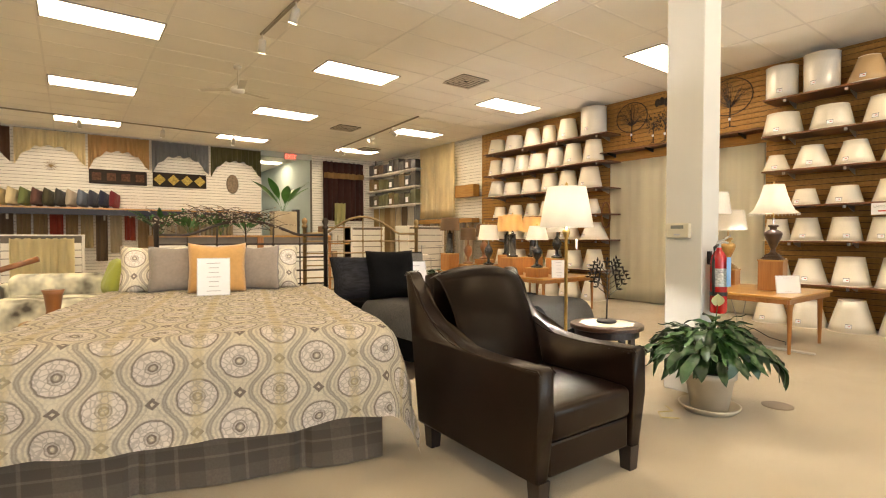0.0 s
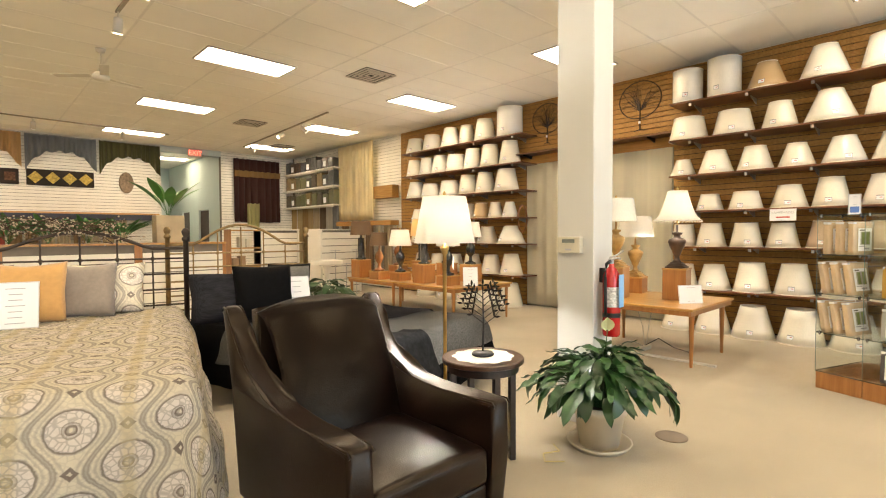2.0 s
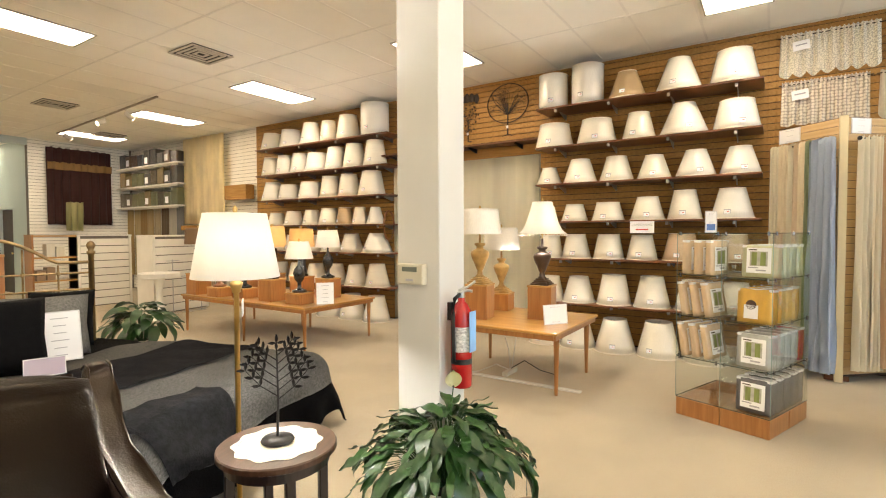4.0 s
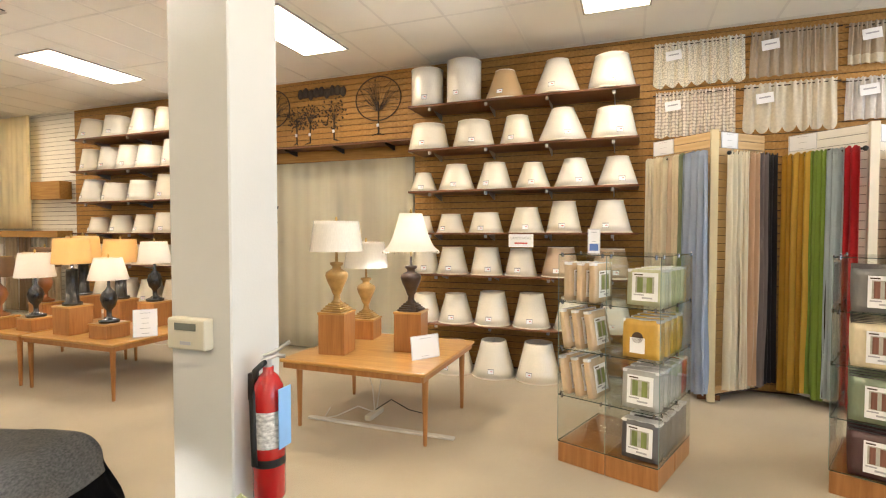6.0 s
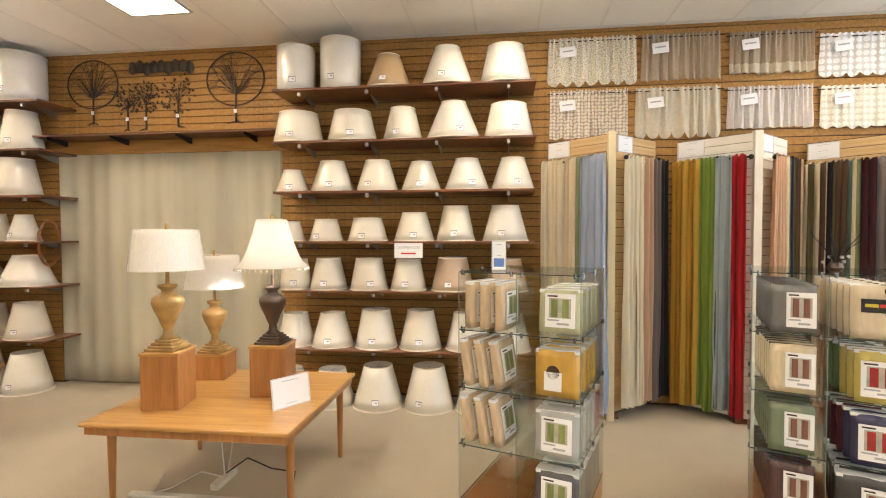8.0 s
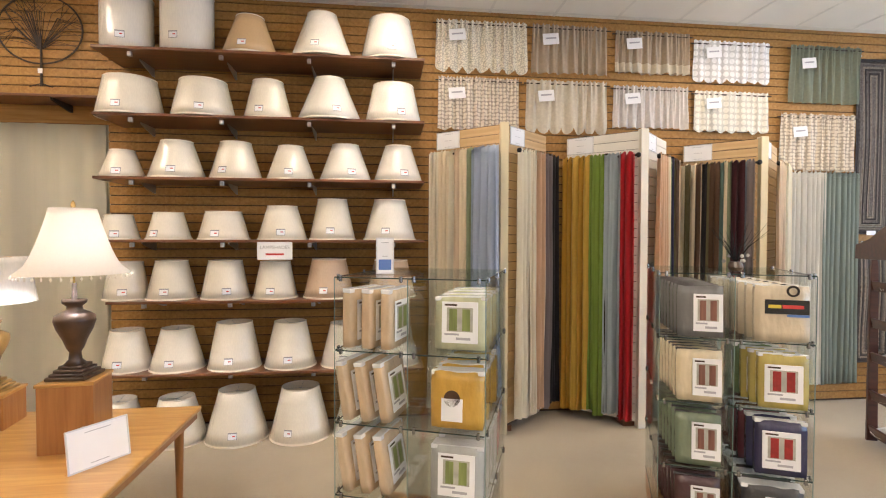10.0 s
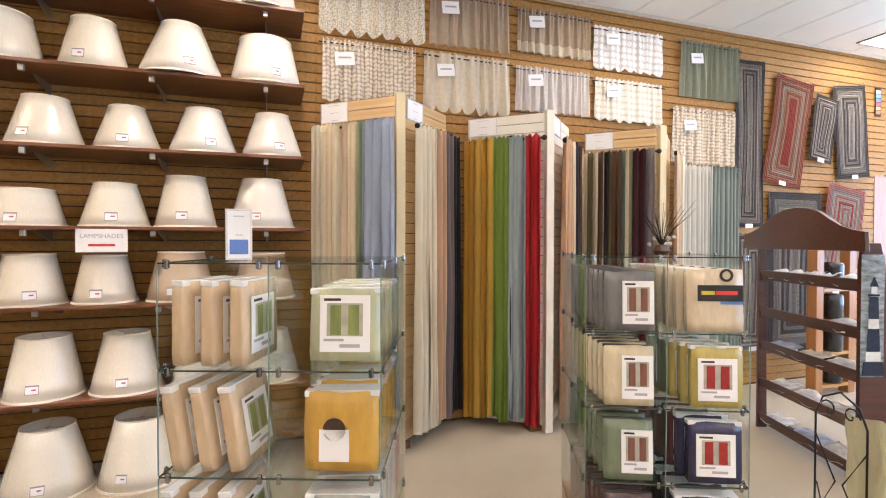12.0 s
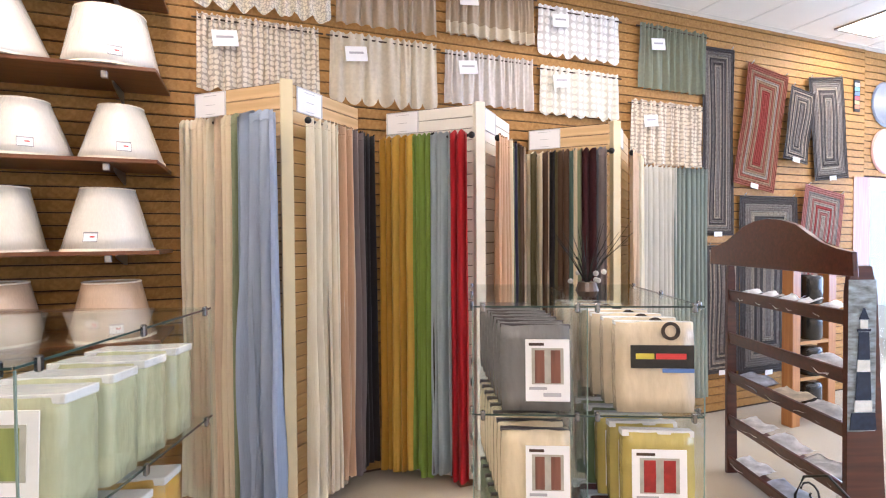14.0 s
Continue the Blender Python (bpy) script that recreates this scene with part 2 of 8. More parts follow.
PRINT = mat("grey_print", (0.42, 0.42, 0.46), 0.7, var=0.05, bump=0)
RED_PRINT = mat("red_print", (0.6, 0.05, 0.04), 0.6, var=0.05, bump=0)
BLUE_PRINT = mat("blue_print", (0.12, 0.22, 0.55), 0.6, var=0.05, bump=0)
LEATHER = mat("dark_brown_leather", (0.0075, 0.0034, 0.0026), 0.30, var=0.3, scale=5, bump=0.16, bscale=170, coat=0.05)
LEATHER.node_tree.nodes["Principled BSDF"].inputs["Specular IOR Level"].default_value = 0.24
# golden cast of warm lamp reflections, put into the highlight colour
LEATHER.node_tree.nodes["Principled BSDF"].inputs["Specular Tint"].default_value = (1.0, 0.82, 0.58, 1)
CREAM_SHADE = shade_cloth("cream_shade_in_wrap", (0.88, 0.82, 0.69), coat=1.0, see=0.16)
WHITE_SHADE = shade_cloth("white_shade_in_wrap", (0.91, 0.87, 0.79), coat=1.0, see=0.16)
TAN_SHADE = shade_cloth("tan_shade_in_wrap", (0.62, 0.43, 0.22), coat=0.7, see=0.15)
TAUPE_SHADE = shade_cloth("taupe_shade_in_wrap", (0.60, 0.44, 0.30), coat=0.9, see=0.12)
LIT_SHADE = shade_cloth("lit_lampshade", (0.95, 0.925, 0.87), see=0.7)
LIT_AMBER = shade_cloth("amber_lampshade", (0.88, 0.68, 0.38), see=0.7)
BROWN_SHADE = shade_cloth("brown_lampshade", (0.20, 0.12, 0.06), see=0.2)
SHADE_TRIM = mat("shade_trim", (0.80, 0.73, 0.60), 0.7, bump=0)
GLASS = glass("clear_glass")
GLASS_RIM = mat("pale_glass_rim", (0.20, 0.27, 0.24), 0.08, var=0.05, bump=0, coat=0.6)
GLASS_EDGE = mat("green_glass_edge", (0.035, 0.06, 0.05), 0.1, var=0.02, bump=0, coat=0.5)
DIFFUSER = glow("light_diffuser", TROFFER_LIGHT, TROFFER_POWER)
TERRA = mat("cream_glazed_pot", (0.58, 0.50, 0.37), 0.45, var=0.08, bump=0.1, coat=0.2)
LEAF = mat("dark_green_leaf", (0.017, 0.058, 0.010), 0.38, var=0.35, scale=9, bump=0.2, bscale=60, rnd=0.5)
SOIL = mat("potting_soil", (0.03, 0.02, 0.012), 0.95, bump=0.8)


# ---- the room ----
CEIL = 3.705
X_R, X_L, Y_F, Y_B = 8.25, -5.5, -9.5, 14.95


def structure(name, bm, material, label, category="wall"):
    return tagged(part(name, bm, material), label, category, kind="structure")


bm = bmesh.new()
box(bm, X_L - 0.2, 10.0, Y_F - 0.2, 21.0, -0.2, 0.0)
structure("floor", bm, CARPET, "beige cut-pile shop carpet", "floor")

# ceiling: grid bars with tiles lying just above their lower faces, and the shop lights let in
bm = bmesh.new()
box(bm, X_L - 0.2, 10.0, Y_F - 0.2, 21.0, CEIL + 0.004, CEIL + 0.2)
GX, GY = -0.275, 0.47
x = GX - 1.2066 * 4 - 0.0
xs, ys = [], []
while x < 8.3:
    xs.append(x)
    x += 1.2066
y = GY - 0.6 * 16
while y < 15:
    ys.append(y)
    y += 0.603
tiles = len(bm.faces)
for x in xs:
    box(bm, x - 0.012, x + 0.012, Y_F, Y_B, CEIL, CEIL + 0.005)
for y in ys:
    box(bm, X_L, X_R, y - 0.012, y + 0.012, CEIL + 0.001, CEIL + 0.006)
ceiling = structure("ceiling", bm, TILE, "off-white suspended ceiling of mineral tiles", "ceiling")
ceiling.data.materials.append(GRID)
for p in ceiling.data.polygons[tiles:]:
    p.material_index = 1


def troffer():
    t = thing("ceiling_light", "lit recessed fluorescent ceiling light with white diffuser", "light", group="ceiling lights")
    bm = bmesh.new()
    box(bm, -0.605, 0.605, -0.30, -0.28, -0.012, 0.01)
    box(bm, -0.605, 0.605, 0.28, 0.30, -0.012, 0.01)
    box(bm, -0.605, -0.585, -0.28, 0.28, -0.012, 0.01)
    box(bm, 0.585, 0.605, -0.28, 0.28, -0.012, 0.01)
    part("frame", bm, mat("light_frame", (0.42, 0.39, 0.34), 0.5, bump=0), t)
    bm = bmesh.new()
    box(bm, -0.585, 0.585, -0.28, 0.28, -0.006, 0.008)
    part("diffuser", bm, DIFFUSER, t)
    return t


lamp0 = troffer()
lamp0.matrix_basis = pose(0.34, 0.77, CEIL)
for cx in (-2.9, 0.34, 3.56, 6.78):
    for k in range(-3, 5):
        cy = 0.77 + 3.17 * k
        if (cx, k) == (0.34, 0) or cy > 14.5:
            continue
        copy_thing(lamp0, pose(cx + (0.6 if k == -2 and cx > 6 else 0.0), cy, CEIL))

# walls
WALL_R = thing("wall_right", "long shop wall clad in oak slatwall panels", "wall", kind="structure")
bm = bmesh.new()
for y0, y1, z0, z1 in ((Y_F, -8.2, 0, CEIL), (-8.2, -6.2, 2.32, CEIL), (-6.2, 3.2, 0, CEIL), (3.2, 5.86, 2.66, CEIL), (5.86, 9.55, 0, CEIL)):
    box(bm, X_R, X_R + 0.15, y0, y1, z0, z1 + 0.02)
part("groove_backing", bm, GROOVE, WALL_R)
bm = bmesh.new()
box(bm, X_R, X_R + 0.15, 9.55, Y_B + 0.15, 0, CEIL + 0.02)
part("white_backing", bm, WHITE_GROOVE, WALL_R)
bm = bmesh.new()
box(bm, 9.0, 9.15, 2.9, 6.2, 0, 2.9)
box(bm, X_R + 0.15, 9.0, 2.9, 3.1, 0, 2.9)
box(bm, X_R + 0.15, 9.0, 6.0, 6.2, 0, 2.9)
box(bm, X_R + 0.15, 9.15, 2.9, 6.2, 2.9, 3.0)
part("alcove", bm, PAINT, WALL_R)

PITCH = 0.0762


def slats(parent, a0, a1, z0, z1, place, turn, material, name="slat"):
    """Slatwall boards from a0 to a1 along a wall, one object each, with slots between."""
    bm = bmesh.new()
    h = PITCH - 0.007
    box(bm, 0, a1 - a0, -0.014, 0.002, 0, h)
    for v in bm.verts:
        if v.co.y < -0.01:
            v.co.z += 0.0015 if v.co.z < h / 2 else -0.0015
    first = part(name, bm, material, parent)
    n = math.ceil((z1 - z0) / PITCH)
    first.matrix_basis = pose(*place, 0, 0, turn) @ pose(a0, 0, z0)
    for k in range(1, n):
        again(name, first, parent, pose(*place, 0, 0, turn) @ pose(a0, 0, z0 + k * PITCH))


# ends of the back and front of the place
bm = bmesh.new()
box(bm, X_L, 4.45, Y_B, Y_B + 0.15, 0, CEIL + 0.02)
WALL_BL = structure("wall_back_left", bm, WHITE_GROOVE, "white slatwall at the far end of the shop")
bm = bmesh.new()
box(bm, 6.0, X_R, Y_B, Y_B + 0.15, 0, CEIL + 0.02)
WALL_BR = structure("wall_back_right", bm, WHITE_GROOVE, "white slatwall round a dark curtain at the far end")
bm = bmesh.new()
box(bm, 4.3, 4.45, Y_B + 0.15, 20, 0, CEIL)
box(bm, 6.0, 6.15, Y_B + 0.15, 16.0, 0, CEIL)
box(bm, 6.0, 6.15, 16.0, 16.9, 2.1, CEIL)
box(bm, 6.0, 6.15, 16.9, 17.8, 0, CEIL)
box(bm, 6.0, 6.15, 17.8, 18.6, 2.1, CEIL)
box(bm, 6.0, 6.15, 18.6, 20, 0, CEIL)
box(bm, 4.3, 6.15, 20, 20.15, 0, CEIL)
box(bm, 4.45, 6.0, Y_B, Y_B + 0.15, 3.55, CEIL + 0.02)
structure("wall_passage", bm, PALE_BLUE, "pale blue painted walls of the back passage")
bm = bmesh.new()
box(bm, X_L - 0.15, X_L, Y_F, Y_B + 0.15, 0, CEIL + 0.02)
structure("wall_left", bm, PAINT, "plain cream side wall")
# shop front with wide windows
bm = bmesh.new()
box(bm, X_L, 10, Y_F - 0.15, Y_F, 0, 0.5)
box(bm, X_L, 10, Y_F - 0.15, Y_F, 3.0, CEIL + 0.02)
for x0 in (X_L, -1.2, 3.0, 7.2):
    box(bm, x0, x0 + 0.3, Y_F - 0.15, Y_F, 0.5, 3.0)
box(bm, 8.25, 10, Y_F - 0.15, Y_F, 0.5, 3.0)
structure("wall_front", bm, PAINT, "shop front wall with wide windows")

day = new("window_daylight", bpy.data.lights.new("window_daylight", "AREA"))
day.data.shape, day.data.size, day.data.size_y = "RECTANGLE", 11.0, 2.4
day.data.energy, day.data.color = 500, (0.62, 0.80, 1.0)
day.matrix_world = pose(2.5, Y_F + 0.05, 1.75, 90, 0, 0)

door_day = new("doorway_daylight", bpy.data.lights.new("doorway_daylight", "AREA"))
door_day.data.shape, door_day.data.size, door_day.data.size_y = "RECTANGLE", 1.9, 2.1
door_day.data.energy, door_day.data.color = 400, (0.62, 0.80, 1.0)
door_day.matrix_world = pose(X_R + 0.3, -7.2, 1.2, 90, 0, 90)

# structural column
bm = bmesh.new()
box(bm, 3.79, 4.05, 1.955, 2.245, 0, CEIL + 0.01, 0.006, 1)
structure("column", bm, COLUMN_PAINT, "square white painted column", "column")


# ---- shelves and lampshades along the slat wall ----
SHELF_TOPS = (3.10, 2.595, 2.11, 1.625, 1.145, 0.575)


def wall_shelf(y0, y1, z, x0=7.76):
    s = thing("wall_shelf", "long dark wooden shelf on steel brackets", "shelf", pose(0, y0, z), group="lampshade shelves")
    bm = bmesh.new()
    box(bm, x0, X_R - 0.015, 0, y1 - y0, -0.022, 0, 0.003, 1)
    part("board", bm, SHELF, s)
    n = 4 if y1 - y0 > 2 else 2
    for k in range(n):
        bm = bmesh.new()
        yy = 0.25 + (y1 - y0 - 0.5) * k / (n - 1)
        prism(bm, [(0, 0), (0.25, 0), (0.25, -0.012), (0.2, -0.03), (0.03, -0.07), (0, -0.07)], yy - 0.004, yy + 0.004)
        bmesh.ops.transform(bm, matrix=pose(X_R - 0.015, 0, -0.023) @ Matrix(((0, -1, 0, 0), (1, 0, 0, 0), (0, 0, 1, 0), (0, 0, 0, 1))), verts=bm.verts)
        part("bracket", bm, STEEL, s)
        bm = bmesh.new()
        box(bm, x0 + 0.05, x0 + 0.08, yy - 0.015, yy + 0.015, -0.06, -0.023, 0.003, 1)
        part("clip", bm, STEEL, s)
    return s


for z in SHELF_TOPS:
    wall_shelf(0.55, 3.08 if z > 1.2 else 3.0, z)
    wall_shelf(5.62, 8.95, z)


TAG_GREY = mat("tag_border_grey", (0.33, 0.32, 0.33), 0.6, bump=0)


def lampshade(y, z, rb, rt, h, material, x=7.98, label="", tilt=0.0):
    t = thing("lampshade", label or "cream cloth lampshade in clear plastic wrap", "lampshade", pose(x, y, z, 0, 0, random.uniform(-40, 40) + tilt), group="lampshades for sale")
    bm = bmesh.new()
    steps = 4
    prof = [(rb + (rt - rb) * k / steps, 0.004 + (h - 0.006) * k / steps) for k in range(steps + 1)]
    inner = [(max(r - 0.004, 0.01), zz) for r, zz in prof[::-1]]
    rings = prof + inner + [prof[0]]
    lathe(bm, rings, 36, cap=False)
    bmesh.ops.remove_doubles(bm, verts=bm.verts, dist=0.0001)
    part("shade", bm, material, t, smooth=True)
    bm = bmesh.new()
    lathe(bm, [(rb - 0.004, 0.0), (rb + 0.004, 0.0), (rb + 0.002, 0.012), (rb - 0.004, 0.012), (rb - 0.004, 0.0)], 36, cap=False)
    part("bottom_trim", bm, SHADE_TRIM, t)
    bm = bmesh.new()
    lathe(bm, [(rt - 0.005, h - 0.008), (rt + 0.002, h - 0.008), (rt + 0.002, h), (rt - 0.005, h), (rt - 0.005, h - 0.008)], 36, cap=False)
    part("top_trim", bm, SHADE_TRIM, t)
    bm = bmesh.new()
    for a in range(3):
        tube(bm, [(0, 0, h - 0.02), (rt * math.cos(a * 2.094), rt * math.sin(a * 2.094), h - 0.006)], 0.0015, 5)
    lathe(bm, [(0.008, h - 0.024), (0.012, h - 0.022), (0.012, h - 0.016)], 10)
    part("spider", bm, STEEL, t)
    # price tag on the side towards the aisle
    turn = -t.matrix_basis.to_euler().z + math.pi + random.uniform(-0.35, 0.35)
    zc = h * 0.22
    rc = rb + (rt - rb) * zc / h + 0.003
    slope = math.atan2(rb - rt, h)
    tagm = Matrix.Rotation(turn, 4, "Z") @ Matrix.Translation((rc, 0, zc)) @ Matrix.Rotation(-slope, 4, "Y")
    bm = bmesh.new()
    box(bm, -0.001, 0.0012, -0.034, 0.034, -0.027, 0.027, m=tagm)
    part("tag_border", bm, TAG_GREY, t)
    bm = bmesh.new()
    box(bm, -0.0005, 0.0024, -0.031, 0.031, -0.024, 0.018, m=tagm)
    ptag = part("price_tag", bm, PAPER, t)
    bm = bmesh.new()
    box(bm, 0.002, 0.003, -0.002, 0.02, -0.004, 0.004, m=tagm)
    part("print", bm, RED_PRINT, ptag)
    return t


C, W, N, U = CREAM_SHADE, WHITE_SHADE, TAN_SHADE, TAUPE_SHADE
MAIN = {
    0: ((2.92, 0.19, 0.19, 0.45, W), (2.46, 0.20, 0.20, 0.50, W), (1.97, 0.23, 0.11, 0.34, N), (1.39, 0.26, 0.12, 0.39, W), (0.83, 0.25, 0.17, 0.37, W)),
    1: ((2.90, 0.25, 0.19, 0.31, C), (2.34, 0.25, 0.18, 0.31, C), (1.83, 0.20, 0.12, 0.33, C), (1.33, 0.27, 0.12, 0.37, W), (0.80, 0.24, 0.17, 0.33, W)),
    2: ((2.97, 0.17, 0.09, 0.23, C), (2.55, 0.22, 0.12, 0.31, C), (2.09, 0.21, 0.12, 0.31, C), (1.65, 0.20, 0.10, 0.29, C), (1.20, 0.22, 0.11, 0.31, W), (0.76, 0.21, 0.11, 0.31, W)),
    3: ((3.0, 0.15, 0.10, 0.20, C), (2.62, 0.17, 0.11, 0.22, C), (2.19, 0.20, 0.14, 0.23, C), (1.72, 0.20, 0.12, 0.28, C), (1.31, 0.19, 0.12, 0.34, C), (0.83, 0.22, 0.13, 0.34, W)),
    4: ((2.95, 0.17, 0.12, 0.30, C), (2.60, 0.19, 0.12, 0.31, C), (2.18, 0.19, 0.13, 0.31, C), (1.78, 0.18, 0.12, 0.30, C), (1.34, 0.21, 0.14, 0.32, U), (0.82, 0.21, 0.14, 0.31, U)),
    5: ((2.95, 0.19, 0.12, 0.32, C), (2.56, 0.21, 0.12, 0.33, C), (2.11, 0.21, 0.14, 0.37, C), (1.66, 0.21, 0.13, 0.37, C), (1.2, 0.21, 0.13, 0.35, W), (0.78, 0.2, 0.12, 0.34, W)),
}
for k, row in MAIN.items():
    for y, rb, rt, h, m in row:
        lampshade(y, SHELF_TOPS[k], rb, rt, h, m, label="" if m in (C, W) else "tan pleated lampshade in clear plastic wrap")
for y, rb, rt, h in ((3.0, 0.22, 0.13, 0.34), (2.55, 0.23, 0.13, 0.35), (2.08, 0.25, 0.14, 0.40), (1.57, 0.25, 0.15, 0.41), (1.06, 0.25, 0.14, 0.4)):
    lampshade(y, 0.0, rb, rt, h, C, x=7.93, label="large cream lampshade standing on the carpet")
FAR = {
    0: ((8.70, 0.23, 0.16, 0.32, C), (8.15, 0.23, 0.17, 0.33, W), (7.60, 0.22, 0.13, 0.40, W), (7.14, 0.17, 0.12, 0.38, C), (6.66, 0.22, 0.15, 0.42, C), (6.05, 0.24, 0.235, 0.53, W)),
    1: ((8.75, 0.19, 0.13, 0.36, C), (8.33, 0.19, 0.13, 0.37, W), (7.90, 0.21, 0.14, 0.37, W), (7.44, 0.24, 0.17, 0.34, W), (6.97, 0.2, 0.14, 0.4, W), (6.52, 0.21, 0.14, 0.42, C), (6.05, 0.21, 0.14, 0.43, C)),
    2: ((8.70, 0.23, 0.14, 0.36, W), (8.20, 0.23, 0.17, 0.29, W), (7.62, 0.24, 0.18, 0.31, W), (7.11, 0.2, 0.14, 0.38, C), (6.65, 0.21, 0.14, 0.39, C), (6.13, 0.24, 0.16, 0.41, C)),
    3: ((8.6, 0.18, 0.12, 0.25, C), (8.1, 0.2, 0.13, 0.27, C), (7.6, 0.19, 0.12, 0.28, C), (7.15, 0.2, 0.14, 0.3, C), (6.75, 0.17, 0.11, 0.3, N), (6.4, 0.15, 0.09, 0.3, C), (6.05, 0.16, 0.08, 0.29, W)),
    4: ((8.6, 0.2, 0.13, 0.3, C), (8.1, 0.2, 0.13, 0.3, C), (7.6, 0.2, 0.13, 0.3, C), (7.1, 0.2, 0.12, 0.3, C), (6.6, 0.22, 0.12, 0.32, C), (6.02, 0.27, 0.13, 0.33, W)),
    5: ((8.5, 0.2, 0.13, 0.34, C), (8.0, 0.2, 0.13, 0.34, C), (7.5, 0.21, 0.13, 0.34, C), (7.0, 0.21, 0.13, 0.35, C), (6.5, 0.21, 0.13, 0.35, C), (6.02, 0.22, 0.13, 0.38, C)),
}
for k, row in FAR.items():
    for y, rb, rt, h, m in row:
        lampshade(y, SHELF_TOPS[k], rb, rt, h, m)
for y in (8.3, 7.7, 7.1, 6.55, 6.0):
    lampshade(y, 0.0, 0.24, 0.14, 0.42, C, x=7.93, label="large cream lampshade standing on the carpet")

# ---- accordion curtain closing the alcove, and the ledge over it ----
bm = bmesh.new()


def folds(u, v):
    y = 3.22 + 2.62 * u
    return (X_R - 0.02 + 0.009 * math.sin(y * 2 * math.pi / 0.21) * (0.75 + 0.25 * v) + 0.006 * math.sin(y * 9 + v * 2), y, 0.03 + 2.57 * v)


sheet(bm, folds, 240, 10, 0.004)
CURTAIN_CREAM = mat("cream_stripe_curtain", (0.90, 0.84, 0.67), 0.55, var=0.13, scale=3.2, stretch=(1, 1, 0.02), bump=0.1, bscale=200)
c = part("folding_curtain", bm, CURTAIN_CREAM, smooth=True)
tagged(c, "cream striped folding curtain closing an alcove", "curtain")
ledge = thing("display_ledge", "brown wooden ledge on brackets above the folding curtain", "shelf", pose(0, 3.12, 2.76))
bm = bmesh.new()
box(bm, 7.93, X_R - 0.015, 0, 2.98, -0.02, 0.0, 0.003, 1)
part("board", bm, SHELF, ledge)
bm = bmesh.new()
box(bm, X_R - 0.04, X_R - 0.013, 0, 2.98, -0.17, -0.021, 0.003, 1)
part("fascia", bm, SLAT, ledge)
for k in range(4):
    bm = bmesh.new()
    prism(bm, [(0, 0), (-0.26, 0), (-0.26, -0.02), (-0.03, -0.06), (0, -0.06)], -0.008, 0.008)
    bmesh.ops.transform(bm, matrix=pose(X_R - 0.041, 0.35 + 0.75 * k, -0.021, 0, 0, -90), verts=bm.verts)
    part("bracket", bm, BLACK_IRON, ledge)


# ---- display tables with lamps ----
def display_table(m, w, d, h, label, inset=0.06):
    t = thing("display_table", label, "table", m, group="display tables")
    bm = bmesh.new()
    box(bm, 0, w, 0, d, h - 0.026, h, 0.008, 2)
    part("tabletop", bm, OAK, t)
    for name, a in (("apron", (0.02, w - 0.02, 0.02, 0.04)), ("apron", (0.02, w - 0.02, d - 0.04, d - 0.02)), ("apron", (0.02, 0.04, 0.041, d - 0.041)), ("apron", (w - 0.04, w - 0.02, 0.041, d - 0.041))):
        bm = bmesh.new()
        box(bm, *a, h - 0.075, h - 0.027, 0.004, 1)
        part(name, bm, OAK_Z, t)
    for x in (inset, w - inset):
        for y in (0.07, d - 0.07):
            bm = bmesh.new()
            lathe(bm, [(0.014, 0), (0.016, 0.01), (0.027, h - 0.085), (0.03, h - 0.08), (0.03, h - 0.027)], 14, pose(x, y, 0))
            part("leg", bm, OAK_Z, t, smooth=True)
    return t


TABLE_H, FAR_TABLE_H = 0.60, 0.56
display_table(pose(5.69, 2.0, 0), 1.22, 1.28, TABLE_H, "square oak display table holding three lamps", 0.17)
display_table(pose(5.68, 5.2, 0), 1.3, 1.36, FAR_TABLE_H, "square oak display table crowded with lit lamps")
display_table(pose(5.68, 6.6, 0), 1.3, 1.36, FAR_TABLE_H, "square oak display table beside another one")


def block(x, y, w, d, h, rz=0, z=TABLE_H):
    b = thing("display_block", "square oak veneered riser block", "riser", pose(x, y, z, 0, 0, rz), group="riser blocks")
    bm = bmesh.new()
    box(bm, -w / 2, w / 2, -d / 2, d / 2, 0, h - 0.018, 0.003, 1)
    part("body", bm, OAK_Z, b)
    bm = bmesh.new()
    box(bm, -w / 2 - 0.006, w / 2 + 0.006, -d / 2 - 0.006, d / 2 + 0.006, h - 0.018, h, 0.003, 1)
    part("top", bm, OAK, b)
    return z + h


URN = [(0.085, 0), (0.085, 0.02), (0.07, 0.03), (0.07, 0.045), (0.05, 0.06), (0.028, 0.085), (0.024, 0.12), (0.036, 0.14), (0.05, 0.18), (0.074, 0.23), (0.086, 0.27), (0.082, 0.295), (0.055, 0.312), (0.034, 0.322), (0.032, 0.34), (0.05, 0.355), (0.052, 0.37), (0.012, 0.375), (0.01, 0.45)]
COLUMN_LAMP = [(0.075, 0), (0.075, 0.025), (0.05, 0.03), (0.045, 0.3), (0.05, 0.31), (0.02, 0.32), (0.01, 0.36)]
VASE = [(0.075, 0), (0.078, 0.02), (0.05, 0.03), (0.02, 0.05), (0.02, 0.1), (0.05, 0.14), (0.065, 0.2), (0.05, 0.25), (0.022, 0.28), (0.012, 0.30), (0.01, 0.36)]
GOLD_CERAMIC = mat("antique_gold_ceramic", (0.36, 0.22, 0.07), 0.35, 0.3, var=0.3, scale=14, bump=0.1)
DARK_CERAMIC = mat("dark_bronze_ceramic", (0.06, 0.032, 0.018), 0.35, 0.2, var=0.3, scale=14, bump=0.1, coat=0.3)
